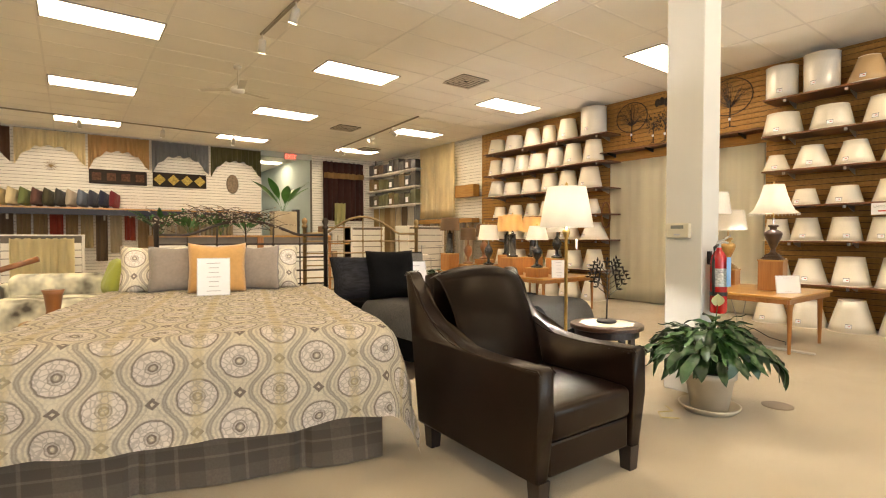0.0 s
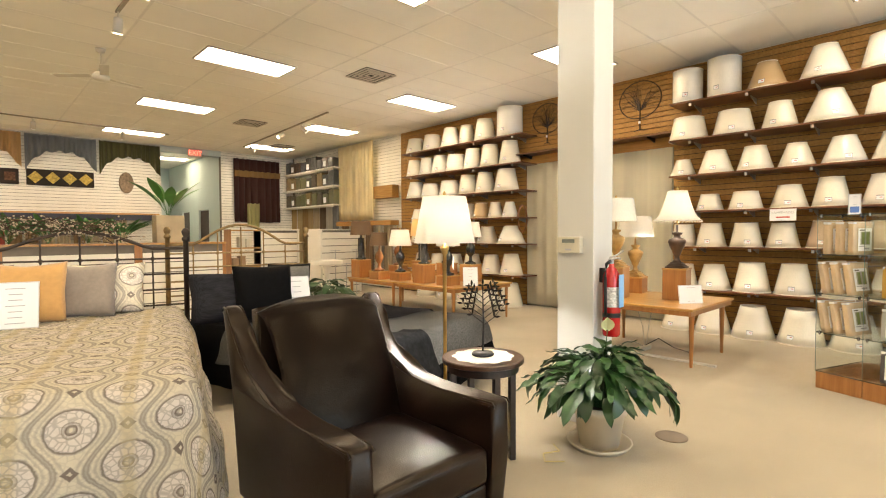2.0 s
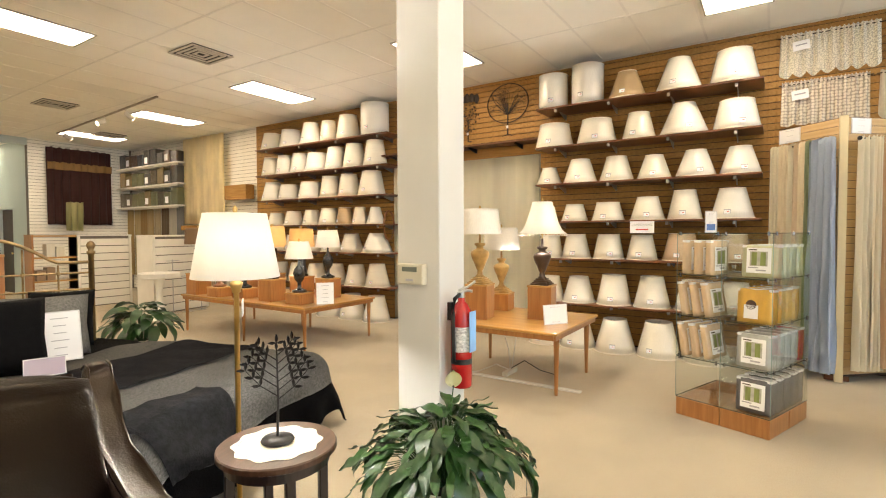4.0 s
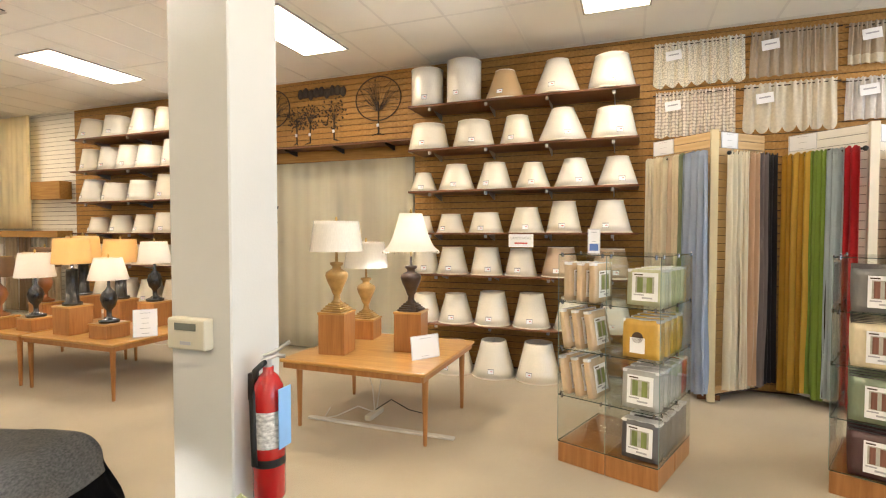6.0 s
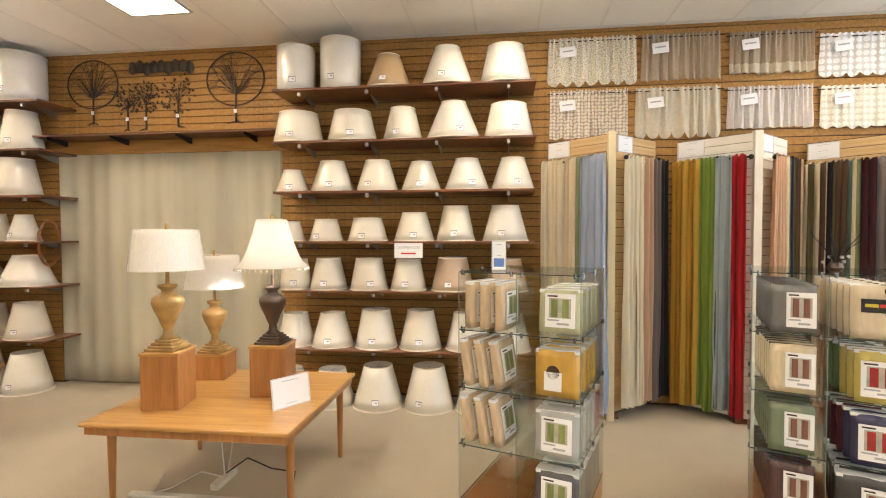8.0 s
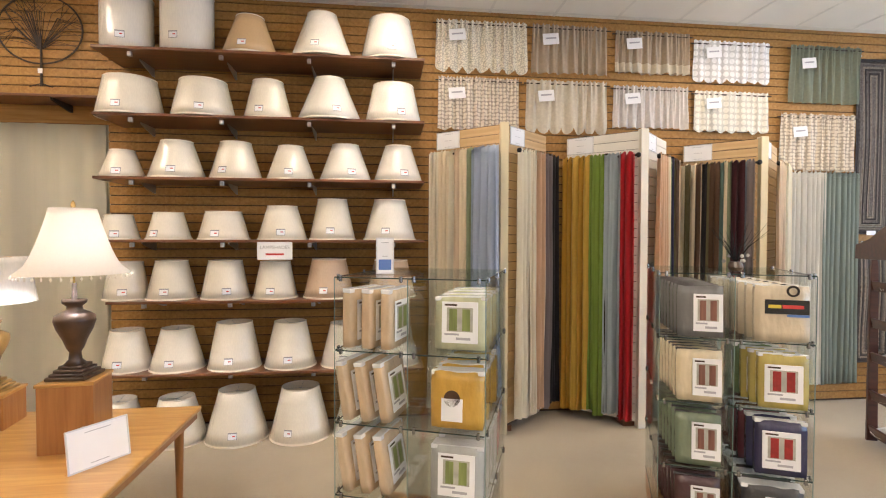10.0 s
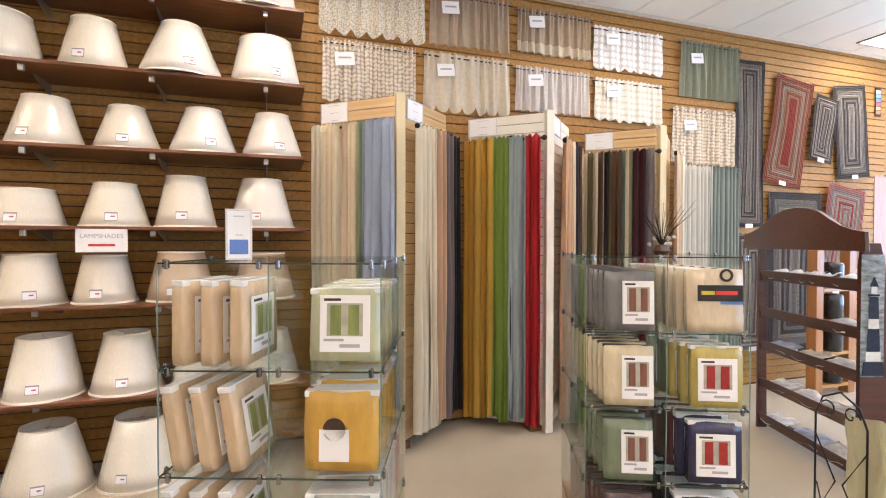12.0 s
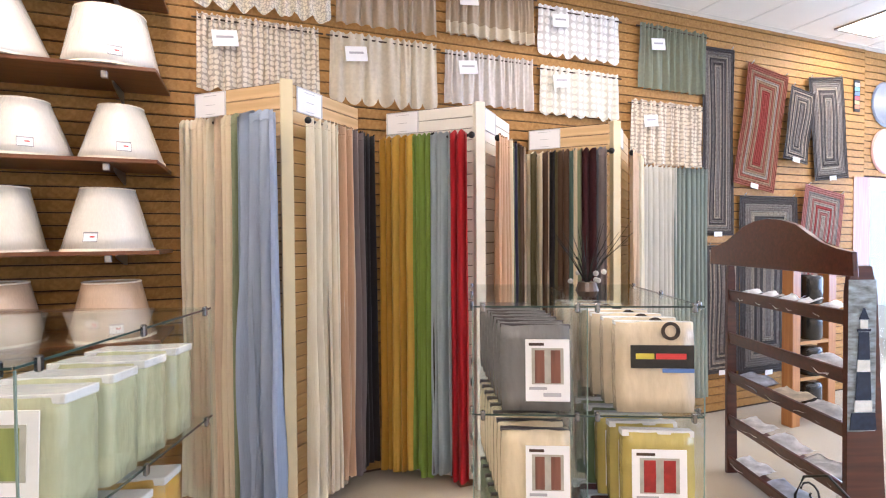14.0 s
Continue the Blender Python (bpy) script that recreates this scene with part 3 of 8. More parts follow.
BLACK_CERAMIC = mat("black_ceramic", (0.012, 0.011, 0.011), 0.25, var=0.2, bump=0, coat=0.4)
WOOD_TURNED = mat("turned_brown_wood", (0.22, 0.08, 0.02), 0.3, var=0.25, scale=9, stretch=(1, 1, 0.1), bump=0.05, coat=0.3)


def table_lamp(x, y, z, profile, body, shade, rb, rt, hs, zs, lit, label, bell=False, size=1.0, beads=False):
    t = thing("table_lamp", label, "lamp", pose(x, y, z), group="table lamps")
    bm = bmesh.new()
    lathe(bm, [(r * size, zz * size) for r, zz in profile if profile is not URN or zz > 0.05], 28)
    if profile is URN:
        # stepped square foot
        for r, z0, z1 in ((0.088, 0.0, 0.016), (0.076, 0.016, 0.030), (0.064, 0.030, 0.046), (0.050, 0.046, 0.062)):
            box(bm, -r * size, r * size, -r * size, r * size, z0 * size, z1 * size, 0.003, 1)
    part("base", bm, body, t, smooth=True)
    bm = bmesh.new()
    tube(bm, [(0, 0, profile[-1][1] * size - 0.02), (0, 0, zs + hs)], 0.005, 8)
    lathe(bm, [(0.02, zs + 0.02), (0.02, zs + 0.07), (0.012, zs + 0.08)], 12)
    part("stem", bm, BRASS, t)
    bm = bmesh.new()
    lathe(bm, [(0.006, zs + hs), (0.012, zs + hs + 0.012), (0.009, zs + hs + 0.03), (0.002, zs + hs + 0.04)], 12)
    part("finial", bm, BRASS, t)
    bm = bmesh.new()
    st = 8
    prof = []
    for k in range(st + 1):
        f = k / st
        r = rb + (rt - rb) * (f ** 0.55 if bell else f)
        prof.append((r, zs + hs * f))
    lathe(bm, prof + [(r - 0.003, zz) for r, zz in prof[::-1]] + [prof[0]], 40, cap=False)
    sh = part("shade", bm, shade, t, smooth=True)
    bm = bmesh.new()
    for a in range(3):
        tube(bm, [(0, 0, zs + hs - 0.004), (rt * math.cos(a * 2.094), rt * math.sin(a * 2.094), zs + hs - 0.004)], 0.002, 5)
    part("spider", bm, BRASS, sh)
    if beads:
        bm = bmesh.new()
        for k in range(40):
            a = k * math.pi / 20
            lathe(bm, [(0.002, -0.022), (0.006, -0.014), (0.002, -0.002)], 6, pose(rb * math.cos(a), rb * math.sin(a), zs))
        tagged(part("bead_fringe", bm, SHADE_TRIM, sh), kind="stuff")
    if lit:
        bm = bmesh.new()
        bmesh.ops.create_uvsphere(bm, u_segments=12, v_segments=8, radius=0.028)
        bmesh.ops.transform(bm, matrix=pose(0, 0, zs + 0.115), verts=bm.verts)
        part("bulb", bm, glow("bulb_glow", BULB, lit), t)
    return t


PALE_SHADE = shade_cloth("pale_linen_shade", (0.92, 0.88, 0.80), coat=0.9, see=0.10)
z = block(6.06, 2.97, 0.235, 0.235, 0.355, 8)
table_lamp(6.06, 2.97, z, URN, GOLD_CERAMIC, PALE_SHADE, 0.225, 0.19, 0.255, 0.51, 0, "antique gold urn lamp with pale drum shade", size=1.12)
z = block(6.69, 3.04, 0.23, 0.23, 0.195, 8)
table_lamp(6.69, 3.04, z, URN, GOLD_CERAMIC, PALE_SHADE, 0.215, 0.18, 0.25, 0.49, 0, "smaller gold urn lamp with pale drum shade", size=1.05)
z = block(6.37, 2.415, 0.24, 0.24, 0.345, 8)
table_lamp(6.37, 2.415, z, URN, DARK_CERAMIC, LIT_SHADE, 0.245, 0.10, 0.325, 0.52, 1400, "dark urn lamp with lit bell shade and bead fringe", bell=True, size=1.05, beads=True)

LAMPS_B = (
    (5.85, 7.75, 0.32, COLUMN_LAMP, BLACK_CERAMIC, BROWN_SHADE, 0.17, 0.15, 0.22, 0, "black column lamp with brown shade"),
    (5.85, 7.2, 0.14, VASE, WOOD_TURNED, BROWN_SHADE, 0.13, 0.12, 0.2, 0, "turned wooden lamp with brown shade"),
    (5.95, 6.75, 0.14, VASE, BLACK_CERAMIC, LIT_SHADE, 0.17, 0.13, 0.24, 380, "black vase lamp with lit cream shade"),
    (5.95, 6.15, 0.30, COLUMN_LAMP, BLACK_CERAMIC, LIT_AMBER, 0.16, 0.14, 0.24, 380, "black column lamp with lit amber shade"),
    (5.95, 5.60, 0.15, VASE, BLACK_CERAMIC, LIT_SHADE, 0.165, 0.11, 0.2, 380, "small black vase lamp with lit cream shade"),
    (6.60, 5.75, 0.28, VASE, BLACK_CERAMIC, LIT_SHADE, 0.16, 0.12, 0.22, 380, "black vase lamp with lit cream shade on a tall block"),
    (6.6, 6.3, 0.28, COLUMN_LAMP, BLACK_CERAMIC, LIT_AMBER, 0.17, 0.15, 0.24, 300, "dark column lamp with lit amber shade"),
    (6.6, 6.95, 0.3, COLUMN_LAMP, BLACK_CERAMIC, LIT_AMBER, 0.18, 0.15, 0.26, 300, "dark column lamp with lit amber shade"),
    (6.5, 7.5, 0.2, VASE, WOOD_TURNED, BROWN_SHADE, 0.15, 0.13, 0.22, 0, "turned wooden lamp with brown shade"),
)
for x, y, hb, prof, body, shade, rb, rt, hs, lit, label in LAMPS_B:
    z = block(x, y, 0.25, 0.26, hb, z=FAR_TABLE_H)
    table_lamp(x, y, z, prof, body, shade, rb * 1.12, rt * 1.12, hs * 1.12, prof[-1][1] * 1.27 - 0.02, lit, label, size=1.22)


# ---- patterned bedding ----
def medallion_cloth(name, ground, ring, dark, gold, period=(0.36, 0.33)):
    """Woven damask: staggered medallions in rings, with small diamonds between, laid by the cloth's own coordinates."""
    m, nodes, links, b = base(name, 0.85)
    uv = nodes.new("ShaderNodeUVMap")
    sep = nodes.new("ShaderNodeSeparateXYZ")
    links.new(uv.outputs[0], sep.inputs[0])
    nz = nodes.new("ShaderNodeTexNoise")
    nz.inputs["Scale"].default_value = 45
    links.new(uv.outputs[0], nz.inputs[0])
    wob = calc(nodes, links, "MULTIPLY", calc(nodes, links, "SUBTRACT", nz.outputs[0], 0.5), 0.03)
    px = calc(nodes, links, "ADD", calc(nodes, links, "DIVIDE", sep.outputs[0], period[0]), wob)
    py = calc(nodes, links, "ADD", calc(nodes, links, "DIVIDE", sep.outputs[1], period[1]), wob)

    def cell(ox, oy):
        a = calc(nodes, links, "SUBTRACT", calc(nodes, links, "FRACT", calc(nodes, links, "ADD", px, ox)), 0.5)
        c = calc(nodes, links, "SUBTRACT", calc(nodes, links, "FRACT", calc(nodes, links, "ADD", py, oy)), 0.5)
        return calc(nodes, links, "MULTIPLY", a, period[0]), calc(nodes, links, "MULTIPLY", c, period[1])

    def length(a, c):
        return calc(nodes, links, "SQRT", calc(nodes, links, "ADD", calc(nodes, links, "MULTIPLY", a, a), calc(nodes, links, "MULTIPLY", c, c)))

    a1, c1 = cell(0.0, 0.0)
    a2, c2 = cell(0.5, 0.5)
    d = calc(nodes, links, "MINIMUM", length(a1, c1), length(a2, c2))
    white = [min(1, c * 1.06) for c in ground[:2]] + [ground[2] * 1.2]
    rings = ramp(nodes, [(0.0, ground), (0.010, ground), (0.013, dark), (0.020, dark), (0.024, white), (0.031, ring), (0.034, white), (0.078, white), (0.080, ring), (0.083, dark), (0.088, ring), (0.091, ground), (0.11, ground)])
    links.new(d, rings.inputs[0])
    # wavy ogee lines that part the columns of medallions
    wave = calc(nodes, links, "MULTIPLY", calc(nodes, links, "COSINE", calc(nodes, links, "MULTIPLY", c1, 2 * math.pi / period[1])), 0.043)
    og = calc(nodes, links, "ABSOLUTE", calc(nodes, links, "SUBTRACT", calc(nodes, links, "SUBTRACT", calc(nodes, links, "ABSOLUTE", a1), period[0] / 4), wave))
    line = ramp(nodes, [(0.0, (0.55, 0.55, 0.55)), (0.006, (0.85, 0.85, 0.85)), (0.010, (0.85, 0.85, 0.85)), (0.013, (0, 0, 0)), (0.022, (0, 0, 0)), (0.025, (0.4, 0.4, 0.4)), (0.031, (0.4, 0.4, 0.4)), (0.034, (0, 0, 0))])
    links.new(og, line.inputs[0])
    mixo = nodes.new("ShaderNodeMix")
    mixo.data_type = "RGBA"
    links.new(line.outputs[0], mixo.inputs["Factor"])
    links.new(rings.outputs[0], mixo.inputs["A"])
    mixo.inputs["B"].default_value = (*ring, 1)
    # diamonds half way between the medallions
    a3, c3 = cell(0.5, 0.0)
    a4, c4 = cell(0.0, 0.5)
    m1 = calc(nodes, links, "ADD", calc(nodes, links, "ABSOLUTE", a3), calc(nodes, links, "ABSOLUTE", c3))
    m2 = calc(nodes, links, "ADD", calc(nodes, links, "ABSOLUTE", a4), calc(nodes, links, "ABSOLUTE", c4))
    dm = calc(nodes, links, "MINIMUM", m1, m2)
    dia = ramp(nodes, [(0.0, ground), (0.009, ground), (0.011, dark), (0.027, dark), (0.030, (0, 0, 0, 0)), (1.0, (0, 0, 0, 0))])
    links.new(dm, dia.inputs[0])
    mix = nodes.new("ShaderNodeMix")
    mix.data_type = "RGBA"
    links.new(dia.outputs["Alpha"], mix.inputs["Factor"])
    links.new(mixo.outputs["Result"], mix.inputs["A"])
    links.new(dia.outputs[0], mix.inputs["B"])
    # gold stripes and lacy scrolls in the ground
    st = calc(nodes, links, "ABSOLUTE", a3)
    gold_band = ramp(nodes, [(0.0, (0.6, 0.6, 0.6)), (0.012, (0.6, 0.6, 0.6)), (0.034, (0, 0, 0))])
    links.new(st, gold_band.inputs[0])
    mix2 = nodes.new("ShaderNodeMix")
    mix2.data_type = "RGBA"
    links.new(gold_band.outputs[0], mix2.inputs["Factor"])
    links.new(mix.outputs["Result"], mix2.inputs["A"])
    mix2.inputs["B"].default_value = (*gold, 1)
    v = nodes.new("ShaderNodeTexVoronoi")
    v.feature = "DISTANCE_TO_EDGE"
    v.inputs["Scale"].default_value = 40
    links.new(uv.outputs[0], v.inputs["Vector"])
    lace = ramp(nodes, [(0.0, (0.5, 0.5, 0.5)), (0.06, (0.42, 0.42, 0.42)), (0.14, (0, 0, 0))])
    links.new(v.outputs["Distance"], lace.inputs[0])
    mix3 = nodes.new("ShaderNodeMix")
    mix3.data_type = "RGBA"
    inside = ramp(nodes, [(0.0, (1.0, 1.0, 1.0)), (0.078, (1.0, 1.0, 1.0)), (0.082, (0.4, 0.4, 0.4))])
    links.new(d, inside.inputs[0])
    links.new(calc(nodes, links, "MULTIPLY", lace.outputs[0], inside.outputs[0]), mix3.inputs["Factor"])
    links.new(mix2.outputs["Result"], mix3.inputs["A"])
    mix3.inputs["B"].default_value = (*ring, 1)
    links.new(mix3.outputs["Result"], b.inputs["Base Color"])
    n2 = nodes.new("ShaderNodeTexNoise")
    n2.inputs["Scale"].default_value, n2.inputs["Detail"].default_value = 38, 4
    links.new(uv.outputs[0], n2.inputs[0])
    bp = nodes.new("ShaderNodeBump")
    bp.inputs["Strength"].default_value, bp.inputs["Distance"].default_value = 0.45, 0.012
    links.new(n2.outputs[0], bp.inputs["Height"])
    links.new(bp.outputs[0], b.inputs["Normal"])
    return m


DAMASK = medallion_cloth("damask_bedding", (0.82, 0.75, 0.60), (0.37, 0.32, 0.26), (0.25, 0.20, 0.16), (0.68, 0.57, 0.33))


def plaid_cloth(name, ground, light):
    """Woven plaid: broad pale bands and thin lines crossing, in the cloth's own coordinates."""
    m, nodes, links, b = base(name, 0.9)
    tc = nodes.new("ShaderNodeTexCoord")
    sep = nodes.new("ShaderNodeSeparateXYZ")
    links.new(tc.outputs["Object"], sep.inputs[0])
    along = calc(nodes, links, "ADD", sep.outputs[0], sep.outputs[1])
    total = None
    for src, step, stops in ((along, 0.30, ((0.0, 0.5), (0.34, 0.5), (0.36, 0.0), (0.60, 0.0), (0.61, 0.8), (0.65, 0.8), (0.66, 0.0))), (sep.outputs[2], 0.20, ((0.0, 0.4), (0.42, 0.4), (0.44, 0.0), (0.70, 0.0), (0.71, 0.8), (0.76, 0.8), (0.77, 0.0)))):
        r = ramp(nodes, [(p, (v, v, v)) for p, v in stops])
        links.new(calc(nodes, links, "FRACT", calc(nodes, links, "ADD", calc(nodes, links, "DIVIDE", src, step), 10.0)), r.inputs[0])
        total = r.outputs[0] if total is None else calc(nodes, links, "ADD", total, r.outputs[0])
    n = nodes.new("ShaderNodeTexNoise")
    n.inputs["Scale"].default_value, n.inputs["Detail"].default_value = 90, 4
    links.new(tc.outputs["Object"], n.inputs[0])
    total = calc(nodes, links, "MULTIPLY", total, calc(nodes, links, "ADD", n.outputs[0], 0.2))
    r = ramp(nodes, [(0.0, ground), (1.0, light)])
    links.new(total, r.inputs[0])
    finish(nodes, links, b, r.outputs[0], tc.outputs["Object"], 0.2, 150, 0)
    return m


PLAID = plaid_cloth("taupe_plaid_skirt", (0.165, 0.132, 0.10), (0.30, 0.25, 0.19))
TAUPE = mat("taupe_cushion_cloth", (0.29, 0.24, 0.20), 0.9, var=0.08, scale=40, bump=0.35, bscale=200, sheen=0.3)
GOLD_CLOTH = mat("gold_cushion_cloth", (0.58, 0.33, 0.11), 0.8, var=0.06, scale=30, bump=0.3, bscale=200, sheen=0.3)
BLACK_CLOTH = mat("black_satin_bedding", (0.0032, 0.0032, 0.004), 0.85, var=0.25, scale=30, bump=0.4, bscale=160)
GREY_CLOTH = mat("charcoal_woven_bedding", (0.15, 0.148, 0.14), 0.85, var=0.35, scale=60, stretch=(1, 3, 1), bump=0.5, bscale=140)
DARK_QUILT = mat("dark_charcoal_quilt", (0.022, 0.022, 0.024), 0.9, var=0.3, scale=30, bump=0.4, bscale=90)
SLATE_CLOTH = mat("slate_striped_bedding", (0.022, 0.022, 0.027), 0.9, var=0.4, scale=40, stretch=(0.2, 4, 1), bump=0.5, bscale=120)
for m in (BLACK_CLOTH, DARK_QUILT, SLATE_CLOTH, GREY_CLOTH):
    m.node_tree.nodes["Principled BSDF"].inputs["Specular IOR Level"].default_value = 0.12
MATTRESS = mat("mattress_ticking", (0.6, 0.57, 0.5), 0.9, bump=0.1)


def spread(name, w, l, top, dx, dy, head, material, parent, thick=0.018, u0=0.0, u1=1.0, amp=1.0, lift=0.0, puff=0.02, label="", flare=0.10):
    """A bed cover lying on a w x l mattress (foot at y = 0) and hanging dx at the sides and dy at the foot."""
    bm = bmesh.new()
    uv = bm.loops.layers.uv.verify()
    nu, nv = 72, 72

    def place(a, c):
        ox = max(abs(a) - w / 2, 0) * (1 if a > 0 else -1)
        oy = min(c, 0)
        d = math.hypot(ox, oy)
        x, y = max(-w / 2, min(w / 2, a)), max(c, 0)
        wr = noise.noise((a * 3.1, c * 3.1, 1.7)) * puff + noise.noise((a * 9, c * 9, 4.2)) * puff * 0.3
        z = top + lift + wr
        if d > 0:
            bend = 0.07
            over = bend * (1 - math.exp(-d / bend)) + flare * d
            s = noise.noise((a * 4.0 * amp, c * 4.0 * amp, 9.1)) * min(1, d / 0.3) * 0.05
            x += ox / d * (over + s)
            y += oy / d * (over + s)
            z = max(0.02, top + lift + wr - max(0, d - 0.5 * over))
        return (x, y, z)

    A = [-(w / 2 + dx) + (w + 2 * dx) * (u0 + (u1 - u0) * i / nu) for i in range(nu + 1)]
    B = [-dy + (head + dy) * j / nv for j in range(nv + 1)]
    g = [[bm.verts.new(place(a, c)) for a in A] for c in B]
    for j in range(nv):
        for i in range(nu):
            f = bm.faces.new((g[j][i], g[j][i + 1], g[j + 1][i + 1], g[j + 1][i]))
            for lp, (p, q) in zip(f.loops, ((i, j), (i + 1, j), (i + 1, j + 1), (i, j + 1))):
                lp[uv].uv = (A[p], B[q])
    bmesh.ops.solidify(bm, geom=bm.faces[:], thickness=thick)
    return part(name, bm, material, parent, label, smooth=True)


def cushion(w, h, d, material, m, label, group="bed cushions", name="cushion", sag=0.0):
    """A stuffed cushion standing on its lower edge, its face towards -y."""
    bm = bmesh.new()
    uv = bm.loops.layers.uv.verify()
    n = 16
    grid = {}
    for s in (1, -1):
        for j in range(n + 1):
            for i in range(n + 1):
                a, c = 2 * i / n - 1, 2 * j / n - 1
                e = max(0, (1 - a ** 4) * (1 - c ** 4)) ** 0.55
                pin = 1 - 0.06 * (1 - abs(a * c)) * max(abs(a), abs(c)) ** 3
                key = (i, j, 0 if i in (0, n) or j in (0, n) else s)
                if key not in grid:
                    grid[key] = bm.verts.new((a * w / 2 * pin, -s * e * d / 2 + noise.noise((a * 2, c * 2, w * 9)) * 0.012, h / 2 + c * h / 2 * pin - sag * (1 - a * a) * max(0, c)))
        for j in range(n):
            for i in range(n):
                ks = [(i, j), (i + 1, j), (i + 1, j + 1), (i, j + 1)]
                vs = [grid[(p, q, 0 if p in (0, n) or q in (0, n) else s)] for p, q in ks]
                f = bm.faces.new(vs if s == 1 else vs[::-1])
                for lp, (p, q) in zip(f.loops, ks if s == 1 else ks[::-1]):
                    lp[uv].uv = (p / n * w + 3.3, q / n * h + 1.2)
    ob = part(name, bm, material, smooth=True)
    ob.matrix_basis = m
    return tagged(ob, label, "cushion", group)


def card_sign(w, h, m, label, lines=6, stand=True, name="price_sign", colour=None):
    """A printed card; its print is plain bars."""
    t = thing(name, label, "sign", m)
    bm = bmesh.new()
    box(bm, -w / 2, w / 2, -0.002, 0.002, 0, h)
    card = part("card", bm, PAPER, t)
    bm = bmesh.new()
    box(bm, -w / 2, w / 2, -0.006, -0.0025, 0, 0.006)
    box(bm, -w / 2, w / 2, -0.006, -0.0025, h - 0.006, h)
    box(bm, -w / 2, -w / 2 + 0.006, -0.006, -0.0025, 0.006, h - 0.006)
    box(bm, w / 2 - 0.006, w / 2, -0.006, -0.0025, 0.006, h - 0.006)
    part("frame", bm, mat("clear_sign_frame", (0.7, 0.7, 0.72), 0.15, bump=0), t)
    for k in range(lines):
        wd = w * (0.30 if k % 3 else 0.42)
        bm = bmesh.new()
        zz = h * (0.86 - 0.74 * k / max(1, lines - 1))
        box(bm, -wd / 2, wd / 2, -0.0035, -0.0026, zz - h * 0.008, zz + h * 0.008)
        part("print_bar", bm, colour or PRINT, card)
    if stand:
        bm = bmesh.new()
        box(bm, -w / 2, w / 2, 0.003, 0.05, 0, 0.004)
        part("foot", bm, GLASS, t)
    return t


# ---- first bed, damask bedding ----
B1 = pose(0.48, 2.72, 0, 0, 0, -15)
bed = thing("double_bed", "made bed with damask comforter and pleated plaid skirt", "bed", B1)
bm = bmesh.new()
box(bm, -0.89, 0.89, 0.03, 2.42, 0.18, 0.70, 0.05, 3)
part("mattress", bm, MATTRESS, bed)
bm = bmesh.new()


def skirt_at(u, v):
    # round three sides: left, foot, right
    s = u * (2.0 + 1.8 + 2.0)
    if s < 2.0:
        x, y, nx, ny = -0.9, 2.0 - s, -1, 0
    elif s < 3.8:
        x, y, nx, ny = -0.9 + s - 2.0, 0, 0, -1
    else:
        x, y, nx, ny = 0.9, s - 3.8, 1, 0
    k = 0.012 * math.sin(s * 11) * (1 - v) + (0.02 if abs((s % 0.75) - 0.375) < 0.03 else 0) * -1
    return (x + nx * (k + 0.02 * (1 - v)), y + ny * (k + 0.02 * (1 - v)), 0.01 + 0.42 * v)


sheet(bm, skirt_at, 200, 4, 0.004)
part("bed_skirt", bm, PLAID, bed, "taupe plaid pleated skirt")
spread("comforter", 1.8, 2.42, 0.715, 0.64, 0.54, 2.42, DAMASK, bed, label="cream damask comforter with taupe medallions", flare=0.19, puff=0.022, lift=0.02)

for xx, yy, w, h, d, mt, rx, rz, lb in (
    (-0.50, 2.30, 0.58, 0.43, 0.2, DAMASK, -22, 4, "damask pillow sham with taupe medallions"),
    (0.40, 2.30, 0.56, 0.42, 0.2, DAMASK, -22, -4, "damask pillow sham with taupe medallions"),
    (-0.33, 2.16, 0.44, 0.42, 0.16, TAUPE, -16, 6, "plain taupe square cushion on a bed"),
    (0.28, 2.16, 0.44, 0.42, 0.16, TAUPE, -16, -6, "plain taupe square cushion on a bed"),
    (-0.01, 2.00, 0.46, 0.44, 0.15, GOLD_CLOTH, -14, 0, "plain gold square cushion behind a sign"),
):
    cushion(w, h, d, mt, B1 @ pose(xx, yy, 0.725, rx, 0, rz), lb, sag=0.02)
card_sign(0.25, 0.31, B1 @ pose(-0.03, 1.83, 0.725, -12, 0, 0), "printed price sheet in a clear stand on the bed", 7)
cushion(0.6, 0.35, 0.2, TAUPE, B1 @ pose(-0.05, 2.40, 0.73, -20, 0, 0), "grey pillow behind the cushions", name="pillow")


